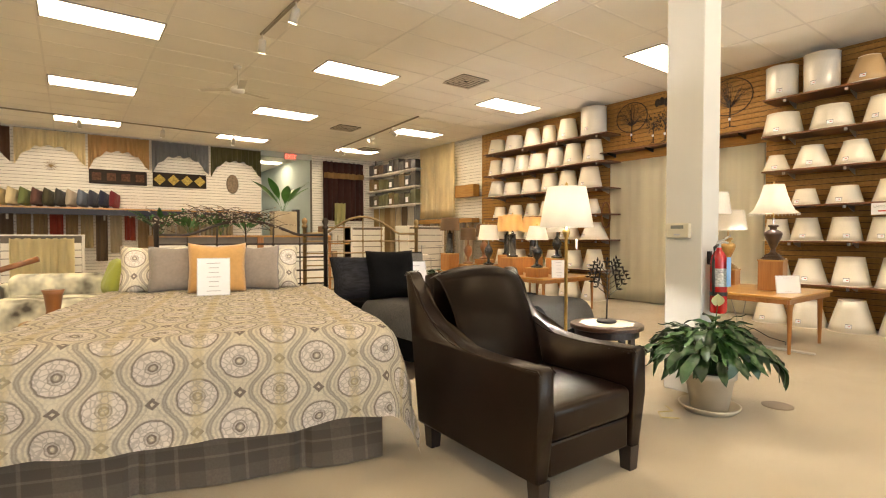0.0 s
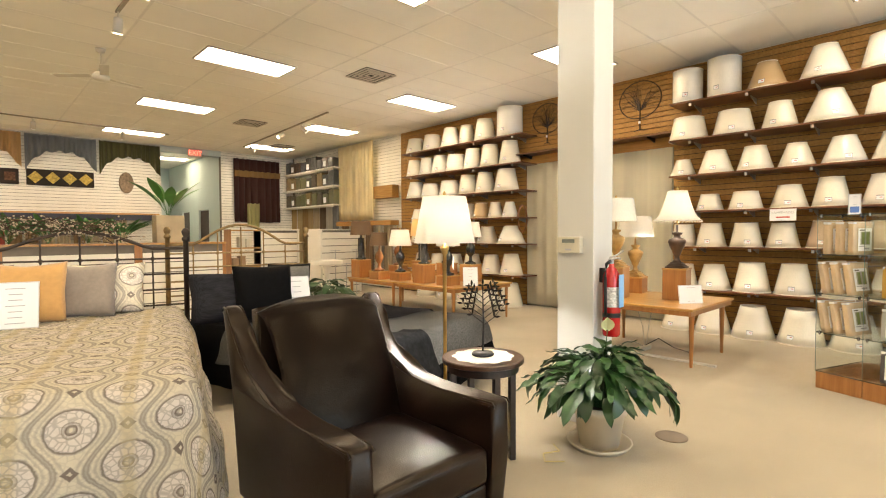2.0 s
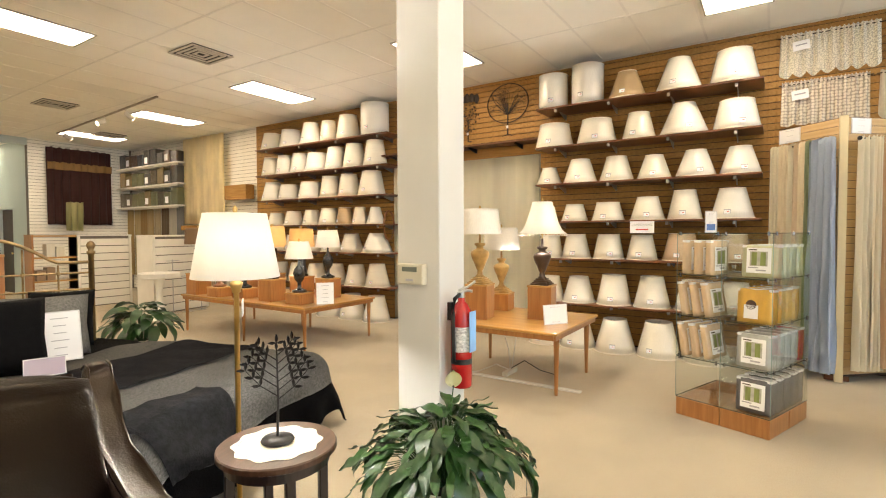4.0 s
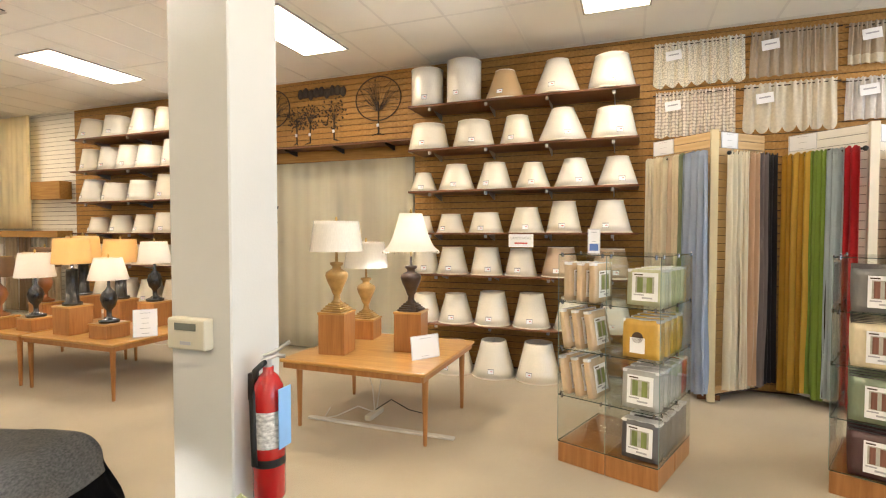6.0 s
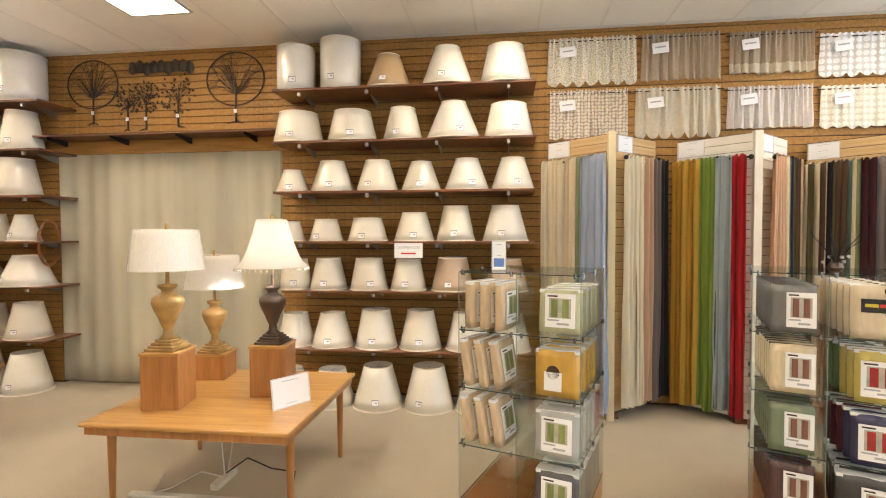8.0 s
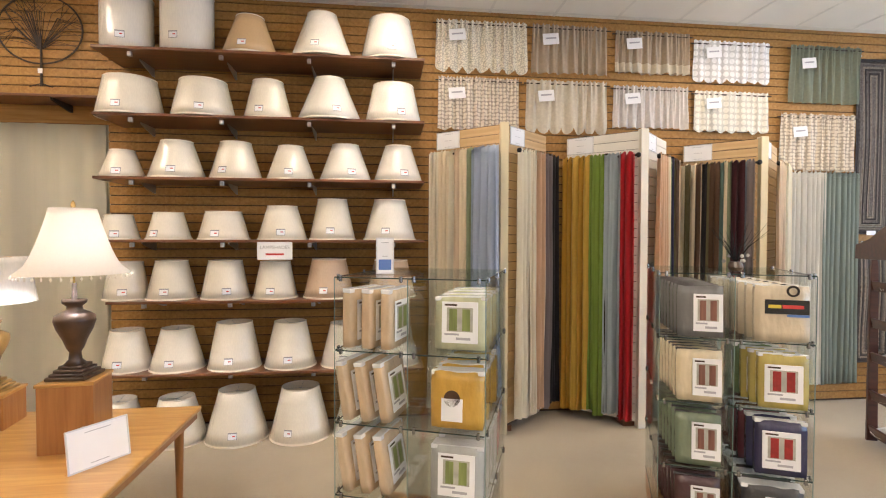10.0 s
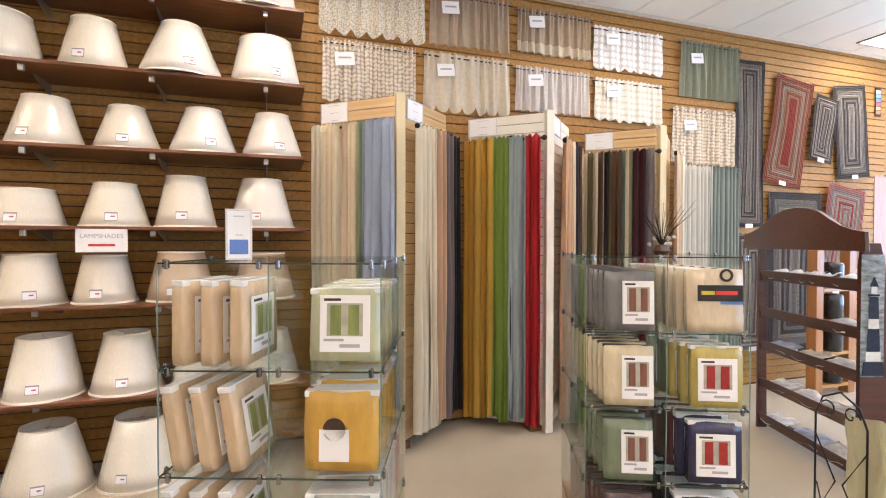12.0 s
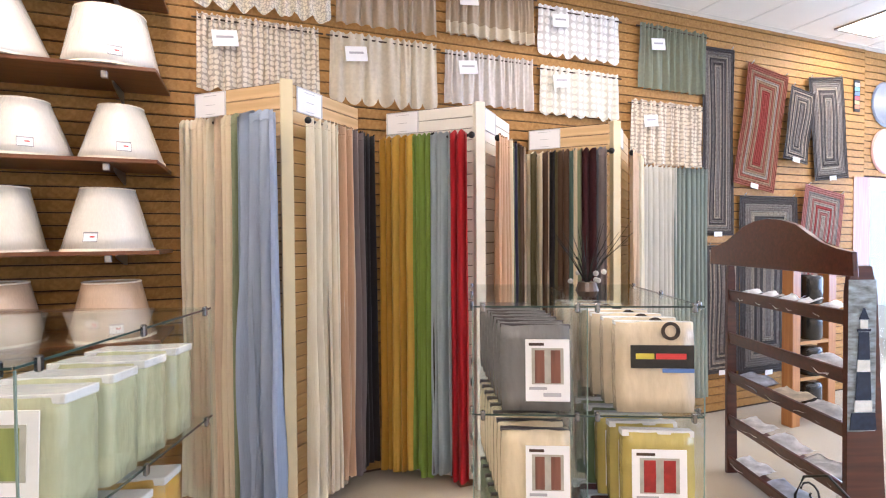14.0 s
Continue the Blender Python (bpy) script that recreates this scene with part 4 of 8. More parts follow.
# ---- headboards of brass and iron ----
def metal_headboard(m, w, hp, arch, material, label, rails=5):
    t = thing("metal_headboard", label, "headboard", m)
    for sx in (-w / 2, w / 2):
        bm = bmesh.new()
        lathe(bm, [(0.022, 0), (0.022, hp), (0.032, hp + 0.01), (0.032, hp + 0.03), (0.018, hp + 0.04), (0.03, hp + 0.065), (0.034, hp + 0.085), (0.022, hp + 0.11), (0.004, hp + 0.12)], 14, pose(sx, 0, 0))
        part("post", bm, material, t, smooth=True)
    bm = bmesh.new()
    pts = []
    for k in range(25):
        u = k / 24
        s = math.sin(math.pi * min(1, max(0, (u - 0.18) / 0.64))) ** 1.0
        pts.append((-w / 2 + w * u, 0, hp - 0.06 + arch * s))
    tube(bm, pts, 0.014, 10)
    part("arched_rail", bm, material, t, smooth=True)
    for k in range(rails):
        bm = bmesh.new()
        z = 0.45 + (hp - 0.6) * k / (rails - 1)
        tube(bm, [(-w / 2, 0, z), (w / 2, 0, z)], 0.008, 8)
        part("rail", bm, material, t)
    for k in range(1, 6):
        bm = bmesh.new()
        xx = -w / 2 + w * k / 6
        tube(bm, [(xx, 0, 0.35), (xx, 0, hp - 0.08 + (arch * math.sin(math.pi * max(0, min(1, (k / 6 - 0.18) / 0.64)))))], 0.007, 8)
        lathe(bm, [(0.006, -0.02), (0.016, -0.008), (0.016, 0.008), (0.006, 0.02)], 10, pose(xx, 0, hp - 0.15))
        part("spindle", bm, material, t)
    return t


metal_headboard(B1 @ pose(0.22, 2.66, 0), 1.55, 1.28, 0.14, BRONZE_IRON, "dark iron headboard wound with dried twigs", 6)
metal_headboard(pose(2.80, 5.48, 0, 0, 0, -13), 1.36, 1.30, 0.20, OLD_BRASS, "aged brass headboard with arched top rail", 6)

# ---- second bed, black and charcoal ----
B2 = pose(3.44, 3.13, 0, 0, 0, 17)
bed2 = thing("double_bed", "made bed with black and charcoal bedding", "bed", B2)
bm = bmesh.new()
box(bm, -0.72, 0.72, 0.03, 2.1, 0.15, 0.55, 0.05, 3)
part("mattress", bm, MATTRESS, bed2)
spread("bedspread", 1.46, 2.15, 0.565, 0.52, 0.52, 2.15, BLACK_CLOTH, bed2, label="black bedspread hanging to the floor", flare=0.26)
spread("throw", 1.46, 2.15, 0.565, 0.36, 0.30, 1.55, GREY_CLOTH, bed2, thick=0.012, lift=0.024, u0=0.0, u1=0.90, label="charcoal woven throw", flare=0.27)
spread("runner", 1.46, 2.15, 0.565, 0.30, -0.50, 1.16, SLATE_CLOTH, bed2, thick=0.012, lift=0.038, u0=0.27, u1=0.97, label="slate striped runner", flare=0.27)
spread("quilt", 1.46, 2.15, 0.565, 0.36, 0.40, 0.16, DARK_QUILT, bed2, thick=0.03, lift=0.05, u0=0.12, u1=0.38, puff=0.03, label="folded dark charcoal quilt", flare=0.27)
for xx, yy, w, h, d, mt, rx, rz, lb in (
    (-0.64, 1.68, 0.62, 0.46, 0.2, SLATE_CLOTH, -26, 6, "slate striped pillow sham"),
    (0.00, 1.78, 0.62, 0.47, 0.2, GREY_CLOTH, -24, -2, "charcoal striped pillow sham"),
    (-0.44, 1.48, 0.50, 0.50, 0.17, BLACK_CLOTH, -18, 4, "plain black square bed cushion"),
    (0.30, 1.98, 0.44, 0.46, 0.15, BLACK_CLOTH, -18, -12, "plain black square bed cushion"),
):
    cushion(w, h, d, mt, B2 @ pose(xx, yy, 0.585, rx, 0, rz - 34), lb)
card_sign(0.24, 0.35, B2 @ pose(-0.06, 1.47, 0.605, -20, 0, -30), "printed price sheet leaning on black cushions", 6)
lc = card_sign(0.21, 0.12, B2 @ pose(-0.36, 1.20, 0.605, -30, 0, -34), "small lilac printed card lying on the bed", 2)
lc.children[0].data.materials[0] = mat("lilac_card", (0.42, 0.36, 0.46), 0.6, var=0.03, bump=0)

# ---- leather armchair ----
CH = pose(1.985, 2.045, 0, 0, 0, -1) @ Matrix.Diagonal((1.035, 1.03, 1.01, 1))
chair = thing("leather_armchair", "dark brown leather armchair with swooping arms", "armchair", CH)
ARM_TOP = [(-0.485, 0.615), (-0.47, 0.632), (-0.32, 0.625), (-0.17, 0.618), (-0.06, 0.622), (0.04, 0.632), (0.13, 0.65), (0.21, 0.682), (0.29, 0.735), (0.36, 0.80), (0.42, 0.875), (0.455, 0.94), (0.48, 0.985), (0.51, 0.995), (0.535, 0.975)]
ARM = [(-0.455, 0.125), (-0.475, 0.40)] + ARM_TOP + [(0.50, 0.62), (0.45, 0.125)]


def arm_panel(side):
    """One arm with its wing; it leans out and thins towards the top of the back."""
    bm = bmesh.new()
    prism(bm, ARM, 0.285, 0.385, 0.026, 4)
    for v in bm.verts:
        k = max(0.0, (v.co.z - 0.62) / 0.38)
        v.co.x = side * (v.co.x + 0.03 * k + (0.022 * k if v.co.x < 0.33 else 0))
    return bm


for side in (-1, 1):
    arm = part("arm", arm_panel(side), LEATHER, chair, smooth=True)
    for inset in (0.289, 0.381):
        bm = bmesh.new()
        tube(bm, [(side * (inset + (0.052 if inset < 0.3 else 0.03) * max(0.0, (z - 0.62) / 0.38)), y, z - 0.006) for y, z in ARM_TOP], 0.0045, 8)
        part("piping", bm, LEATHER, arm, smooth=True)
BACK_FRONT = [(0.06, 0.42), (0.085, 0.52), (0.125, 0.64), (0.18, 0.77), (0.245, 0.89), (0.29, 0.955), (0.34, 0.99), (0.40, 1.0)]


def back_cushion(u, v):
    # pulled in at its edges, stuffed in the middle
    k = min(v * (len(BACK_FRONT) - 1), len(BACK_FRONT) - 1.001)
    i = int(k)
    (y0, z0), (y1, z1) = BACK_FRONT[i], BACK_FRONT[i + 1]
    f = k - i
    y, z = y0 + (y1 - y0) * f, z0 + (z1 - z0) * f
    a = 2 * u - 1
    belly = max(0.0, 1 - abs(a) ** 2.6)
    return (a * (0.283 + 0.055 * max(0, v - 0.4)), y + 0.055 * (1 - belly) * (1 if v < 0.9 else 0.4), z + 0.022 * belly * v * v - 0.045 * (1 - belly) * v ** 4)


bm = bmesh.new()
sheet(bm, back_cushion, 28, 28, 0.10)
part("backrest", bm, LEATHER, chair, smooth=True)
bm = bmesh.new()
box(bm, -0.30, 0.30, -0.468, 0.13, 0.285, 0.445, 0.035, 4)
bmesh.ops.subdivide_edges(bm, edges=bm.edges[:], cuts=3, use_grid_fill=True)
for v in bm.verts:
    v.co.x *= 0.945
    if v.co.z > 0.37:
        v.co.z += 0.022 * max(0, 1 - (v.co.x / 0.28) ** 2) * max(0, 1 - ((v.co.y + 0.16) / 0.31) ** 4) + 0.004 * noise.noise((v.co.x * 9, v.co.y * 9, 2.0))
part("seat_cushion", bm, LEATHER, chair, smooth=True)
bm = bmesh.new()
box(bm, -0.284, 0.284, -0.448, 0.38, 0.128, 0.283, 0.012, 2)
part("seat_rail", bm, LEATHER, chair)
bm = bmesh.new()
prism(bm, [(0.385, 0.14), (0.44, 0.14), (0.49, 0.62), (0.525, 0.965), (0.44, 0.985), (0.42, 0.62)], -0.284, 0.284, 0.012, 3)
part("back_panel", bm, LEATHER, chair, smooth=True)
for x in (-0.325, 0.325):
    for y in (-0.425, 0.375):
        bm = bmesh.new()
        lathe(bm, [(0.040, 0), (0.050, 0.127)], 4, pose(x, y, 0, 0, 0, 45))
        part("leg", bm, ESPRESSO, chair)

# ---- round side table with a metal tree ----
ST = pose(2.85, 2.12, 0, 0, 0, 20)
st = thing("side_table", "small round espresso wood side table", "table", ST)
bm = bmesh.new()
lathe(bm, [(0.225, 0.60), (0.235, 0.605), (0.235, 0.625), (0.23, 0.63)], 48)
part("tabletop", bm, wood("espresso_top", (0.035, 0.016, 0.009), (0.07, 0.033, 0.018), 0, 0.3), st)
bm = bmesh.new()
lathe(bm, [(0.205, 0.555), (0.205, 0.599), (0.19, 0.599), (0.19, 0.555), (0.205, 0.555)], 48, cap=False)
part("apron", bm, ESPRESSO, st)
for k in range(4):
    a = math.radians(45 + 90 * k)
    bm = bmesh.new()
    box(bm, -0.018, 0.018, -0.018, 0.018, 0, 0.598, 0.003, 1, m=pose(0.185 * math.cos(a), 0.185 * math.sin(a), 0, 0, 0, math.degrees(a)))
    part("leg", bm, ESPRESSO, st)
for rz in (45, 135):
    bm = bmesh.new()
    box(bm, -0.166, 0.166, -0.012, 0.012, 0.03 if rz == 45 else 0.056, 0.055 if rz == 45 else 0.08, m=pose(0, 0, 0, 0, 0, rz))
    part("stretcher", bm, ESPRESSO, st)
bm = bmesh.new()
n = 60
for r0, r1, z0, z1 in ((0.0, 0.15, 0.0025, 0.0025), (0.15, 0.172, 0.0025, 0.001)):
    lo = [bm.verts.new(((r0 * (1 + (0.06 * math.sin(k * math.pi / 3) if r0 > 0.16 else 0)) + 0.001) * math.cos(2 * math.pi * k / n), (r0 + 0.001) * math.sin(2 * math.pi * k / n), z0)) for k in range(n)]
    hi = [bm.verts.new((r1 * (1 + (0.05 * math.sin(k * math.pi / 3) if r1 > 0.16 else 0)) * math.cos(2 * math.pi * k / n), r1 * (1 + (0.05 * math.sin(k * math.pi / 3) if r1 > 0.16 else 0)) * math.sin(2 * math.pi * k / n), z1)) for k in range(n)]
    for k in range(n):
        bm.faces.new((lo[k], lo[(k + 1) % n], hi[(k + 1) % n], hi[k]))
dl = part("doily", bm, mat("cream_lace_doily", (0.70, 0.64, 0.52), 0.9, var=0.15, scale=70, bump=0.6, bscale=150))
dl.matrix_basis = ST @ pose(0, 0, 0.631)
tagged(dl, "round cream lace doily with scalloped edge", "doily")


def metal_tree(m, height, label, leaf=0.037, count=11):
    t = thing("metal_tree_ornament", label, "ornament", m)
    bm = bmesh.new()
    lathe(bm, [(0.062, 0), (0.066, 0.006), (0.06, 0.016), (0.012, 0.022)], 28)
    part("foot", bm, BLACK_IRON, t, smooth=True)
    rnd = random.Random(4)
    bm = bmesh.new()
    tube(bm, [(0, 0, 0.02), (0.004, 0, height * 0.45), (0, 0.002, height)], 0.006, 8, 0.5)
    ends = []
    for k in range(count):
        s = -1 if k % 2 else 1
        z0 = height * (0.42 + 0.5 * k / count)
        ln = height * (0.36 - 0.20 * k / count)
        y = rnd.uniform(-0.03, 0.03)
        p = [(0, 0, z0), (s * ln * 0.45, y * 0.5, z0 + ln * 0.35), (s * ln * 0.85, y, z0 + ln * 0.85)]
        tube(bm, p, 0.0028, 6, 0.5)
        for q in range(3):
            ends.append((Vector(p[1]).lerp(Vector(p[2]), q / 2), s))
    part("stem", bm, BLACK_IRON, t)
    ends += [(Vector((0, 0, height)), 1), (Vector((0, 0, height)), -1), (Vector((0, 0, height - 0.03)), 1)]
    first = None
    for p, s in ends:
        for d in (-1, 1):
            mm = Matrix.Translation(p) @ Matrix.Rotation(rnd.uniform(-0.5, 0.5), 4, "Z") @ Matrix.Rotation(s * 0.7 + d * 0.75, 4, "Y")
            if first is None:
                bm = bmesh.new()
                sheet(bm, lambda u, v: ((u - 0.5) * 0.0125 * math.sin(math.pi * min(1, v * 0.96 + 0.03)), 0.003 * math.sin(u * 3.1), v * leaf), 2, 6, 0.0012)
                first = part("leaf", bm, BLACK_IRON, t)
                first.matrix_basis = mm
            else:
                again("leaf", first, t, mm)
    return t


metal_tree(ST @ pose(0.0, 0.0, 0.638, 0, 0, -60), 0.40, "dark metal tree ornament on a doily")

# ---- floor lamp ----
fl = thing("floor_lamp", "brass floor lamp with lit white shade", "lamp", pose(2.975, 2.565, 0))
bm = bmesh.new()
lathe(bm, [(0.14, 0), (0.14, 0.012), (0.12, 0.022), (0.03, 0.03), (0.014, 0.06)], 32)
part("base", bm, BRASS, fl, smooth=True)
bm = bmesh.new()
lathe(bm, [(0.0125, 0.03), (0.0125, 1.20), (0.02, 1.205), (0.02, 1.215), (0.028, 1.235), (0.03, 1.25), (0.012, 1.26), (0.01, 1.38)], 16)
part("pole", bm, BRASS, fl, smooth=True)
bm = bmesh.new()
prof = [(0.198, 1.275), (0.172, 1.42), (0.142, 1.575)]
lathe(bm, prof + [(r - 0.003, z) for r, z in prof[::-1]] + [prof[0]], 48, cap=False)
part("shade", bm, LIT_SHADE, fl, smooth=True)
bm = bmesh.new()
for a in range(3):
    tube(bm, [(0, 0, 1.57), (0.142 * math.cos(a * 2.094), 0.142 * math.sin(a * 2.094), 1.57)], 0.002, 5)
tube(bm, [(0, 0, 1.38), (0, 0, 1.60)], 0.004, 8)
part("harp", bm, BRASS, fl)
bm = bmesh.new()
lathe(bm, [(0.004, 1.575), (0.011, 1.585), (0.011, 1.60), (0.003, 1.612)], 12)
part("finial", bm, BRASS, fl)
bm = bmesh.new()
bmesh.ops.create_uvsphere(bm, u_segments=14, v_segments=10, radius=0.032, matrix=pose(0, 0, 1.42))
part("bulb", bm, glow("bulb_glow_floor", BULB, 2500), fl)
bm = bmesh.new()
box(bm, -0.002, 0.002, -0.028, 0.028, 1.13, 1.20, m=pose(0.03, -0.03, 0, 8, 0, -40))
part("price_tag", bm, PAPER, fl)

# ---- potted plant by the column ----
def plant(m, pot_r, pot_h, spread_r, height, count, label, seed, flowers=0, leaf_len=0.26):
    t = thing("potted_plant", label, "plant", m)
    rnd = random.Random(seed)
    if pot_h:
        bm = bmesh.new()
        r = pot_r
        lathe(bm, [(r * 0.72, 0.02), (r * 0.93, pot_h - 0.05), (r * 1.02, pot_h - 0.048), (r * 1.05, pot_h), (r * 0.96, pot_h), (r * 0.9, pot_h - 0.03)], 40)
        part("pot", bm, TERRA, t, smooth=True)
        bm = bmesh.new()
        lathe(bm, [(r * 0.95, 0.0), (r * 1.15, 0.03), (r * 1.2, 0.045), (r * 1.12, 0.045), (r * 0.9, 0.018)], 40)
        part("saucer", bm, TERRA, t, smooth=True)
        bm = bmesh.new()
        lathe(bm, [(r * 0.88, pot_h - 0.032), (r * 0.86, pot_h - 0.022)], 24)
        part("soil", bm, SOIL, t)
    kinds = []
    for k in range(4):
        bm = bmesh.new()
        ln = leaf_len * (0.85 + 0.1 * k)
        wd = ln * (0.28 + 0.03 * k)
        cv = 0.5 + 0.35 * k

        def leaf(u, v):
            s = math.sin(math.pi * min(1, 0.04 + v * 0.95)) ** 0.8 * (1 - 0.35 * v)
            a = cv * v
            x = (u - 0.5) * wd * s * 1.25
            return (x, ln * math.sin(a) / max(cv, 0.1), -ln * (1 - math.cos(a)) / max(cv, 0.1) * 1.0 + 0.10 * abs(u - 0.5) * wd * 2 + 0.006 * math.sin(v * 14))

        sheet(bm, leaf, 4, 8)
        me = bpy.data.meshes.new("leaf")
        bm.to_mesh(me)
        bm.free()
        me.materials.append(LEAF)
        for p in me.polygons:
            p.use_smooth = True
        kinds.append(me)
    stems = bmesh.new()
    for k in range(count):
        a = rnd.uniform(0, 2 * math.pi)
        f = math.sqrt(rnd.random())
        rr = spread_r * f * rnd.uniform(0.75, 1.0) * 0.72
        z = pot_h + height * (1.0 - 0.62 * f ** 1.7) * rnd.uniform(0.72, 1.0)
        p = Vector((rr * math.cos(a), rr * math.sin(a), z))
        q = Vector((0.03 * math.cos(a), 0.03 * math.sin(a), max(pot_h - 0.03, 0.0)))
        mid = q.lerp(p, 0.55) + Vector((0, 0, 0.10 * height + 0.04))
        tube(stems, [q, mid, p], 0.003, 5, 0.6)
        ob = new("leaf", kinds[rnd.randrange(4)])
        ob.parent = t
        ob.matrix_basis = Matrix.Translation(p) @ Matrix.Rotation(a - math.pi / 2 + rnd.uniform(-0.5, 0.5), 4, "Z") @ Matrix.Rotation(rnd.uniform(-0.1, 0.5) - 0.9 * f + 0.35, 4, "X") @ Matrix.Rotation(rnd.uniform(-0.5, 0.5), 4, "Y")
    part("stem", stems, LEAF, t)
    for k in range(flowers):
        bm = bmesh.new()
        sheet(bm, lambda u, v: ((u - 0.5) * 0.085 * math.sin(math.pi * min(1, v * 0.95 + 0.04)) ** 0.7, 0.018 * math.sin(u * 3.14), v * 0.085), 4, 6, 0.001)
        fw = part("flower", bm, mat("pale_flower", (0.72, 0.72, 0.45), 0.6, bump=0), t)
        fw.matrix_basis = pose(0.06, -0.02, pot_h + height + 0.09, 10, 0, -48)
        bm = bmesh.new()
        tube(bm, [(0, 0, pot_h), (0.05, 0, pot_h + height * 0.6), (0.06, -0.02, pot_h + height + 0.10)], 0.003, 5)
        part("flower_stalk", bm, LEAF, t)
    return t


plant(pose(3.55, 1.775, 0), 0.165, 0.28, 0.57, 0.35, 200, "leafy green peace lily in a cream pot", 7, flowers=1, leaf_len=0.195)

# ---- on the column ----
ex = thing("fire_extinguisher", "red fire extinguisher hanging on the white column", "extinguisher", pose(3.885, 1.875, 0.635) @ Matrix.Diagonal((0.88, 0.88, 1, 1)))
bm = bmesh.new()
lathe(bm, [(0.06, 0.0), (0.067, 0.012), (0.067, 0.38), (0.06, 0.42), (0.04, 0.455), (0.022, 0.47), (0.022, 0.49)], 32)
part("cylinder", bm, mat("red_enamel", (0.42, 0.012, 0.012), 0.25, var=0.05, bump=0, coat=0.5), ex, smooth=True)
bm = bmesh.new()
lathe(bm, [(0.0677, 0.13), (0.0677, 0.16)], 32, cap=False)
part("black_band", bm, BLACK_IRON, ex)
bm = bmesh.new()
lab = [(0.0683 * math.cos(a), 0.0683 * math.sin(a)) for a in [math.radians(-190 + 8 * k) for k in range(13)]]
for z0, z1, lo, hi in ((0.20, 0.335, 0, 12),):
    vs = [[bm.verts.new((x, y, z)) for x, y in lab] for z in (z0, z1)]
    for k in range(lo, hi):
        bm.faces.new((vs[0][k], vs[0][k + 1], vs[1][k + 1], vs[1][k]))
part("white_label", bm, mat("printed_label", (0.56, 0.54, 0.52), 0.5, var=0.45, scale=45, stretch=(1, 1, 2), bump=0), ex)
bm = bmesh.new()
box(bm, -0.04, 0.04, -0.082, -0.078, 0.20, 0.42, m=pose(0, 0, 0, 0, 0, 2))
part("blue_tag", bm, mat("blue_tag_card", (0.25, 0.45, 0.75), 0.6, bump=0), ex)
bm = bmesh.new()
tube(bm, [(0, 0, 0.49), (0, 0, 0.53)], 0.016, 12)
tube(bm, [(-0.03, 0.01, 0.515), (0.02, -0.03, 0.53), (0.035, -0.06, 0.525)], 0.008, 8)
tube(bm, [(-0.02, 0.01, 0.53), (0.02, -0.035, 0.55), (0.045, -0.075, 0.58)], 0.007, 8)
part("valve_handle", bm, STEEL, ex)
bm = bmesh.new()
tube(bm, [(-0.02, 0, 0.51), (-0.08, 0.0, 0.49), (-0.098, 0, 0.40), (-0.092, 0, 0.22), (-0.088, 0, 0.15)], 0.012, 10)
part("hose", bm, BLACK_IRON, ex, smooth=True)
bm = bmesh.new()
box(bm, -0.02, 0.02, 0.066, 0.0925, 0.36, 0.46)
part("wall_bracket", bm, BLACK_IRON, ex)

th = thing("thermostat_box", "beige plastic thermostat on the white column", "thermostat", pose(3.79, 2.125, 1.195))
BEIGE = mat("beige_plastic", (0.56, 0.52, 0.40), 0.4, var=0.03, bump=0)
bm = bmesh.new()
box(bm, -0.045, 0.0, -0.09, 0.09, 0, 0.115, 0.008, 2)
part("housing", bm, BEIGE, th)
bm = bmesh.new()
box(bm, -0.048, -0.0455, -0.05, 0.05, 0.072, 0.098)
part("display", bm, mat("lcd_grey", (0.17, 0.18, 0.15), 0.2, bump=0), th)
bm = bmesh.new()
box(bm, -0.0475, -0.0455, -0.025, 0.025, 0.02, 0.032)
part("slot", bm, PRINT, th)
dsk = bmesh.new()
lathe(dsk, [(0.1, 0.0), (0.1, 0.004), (0.09, 0.006)], 32)
fd = part("floor_cover_plate", dsk, mat("brown_cover_plate", (0.20, 0.15, 0.10), 0.5, 0.3, bump=0.1))
fd.matrix_basis = pose(4.02, 1.52, 0)
tagged(fd, "round brown metal plate set in the carpet", "cover plate")


# ---- hanging drapes and their wedge-shaped display units ----
CLOTH = {}


def cloth(col):
    key = tuple(round(c, 3) for c in col)
    if key not in CLOTH:
        CLOTH[key] = mat("drape_cloth", col, 0.85, var=0.08, scale=12, stretch=(1, 1, 0.15), bump=0.25, bscale=220, sheen=0.15)
    return CLOTH[key]


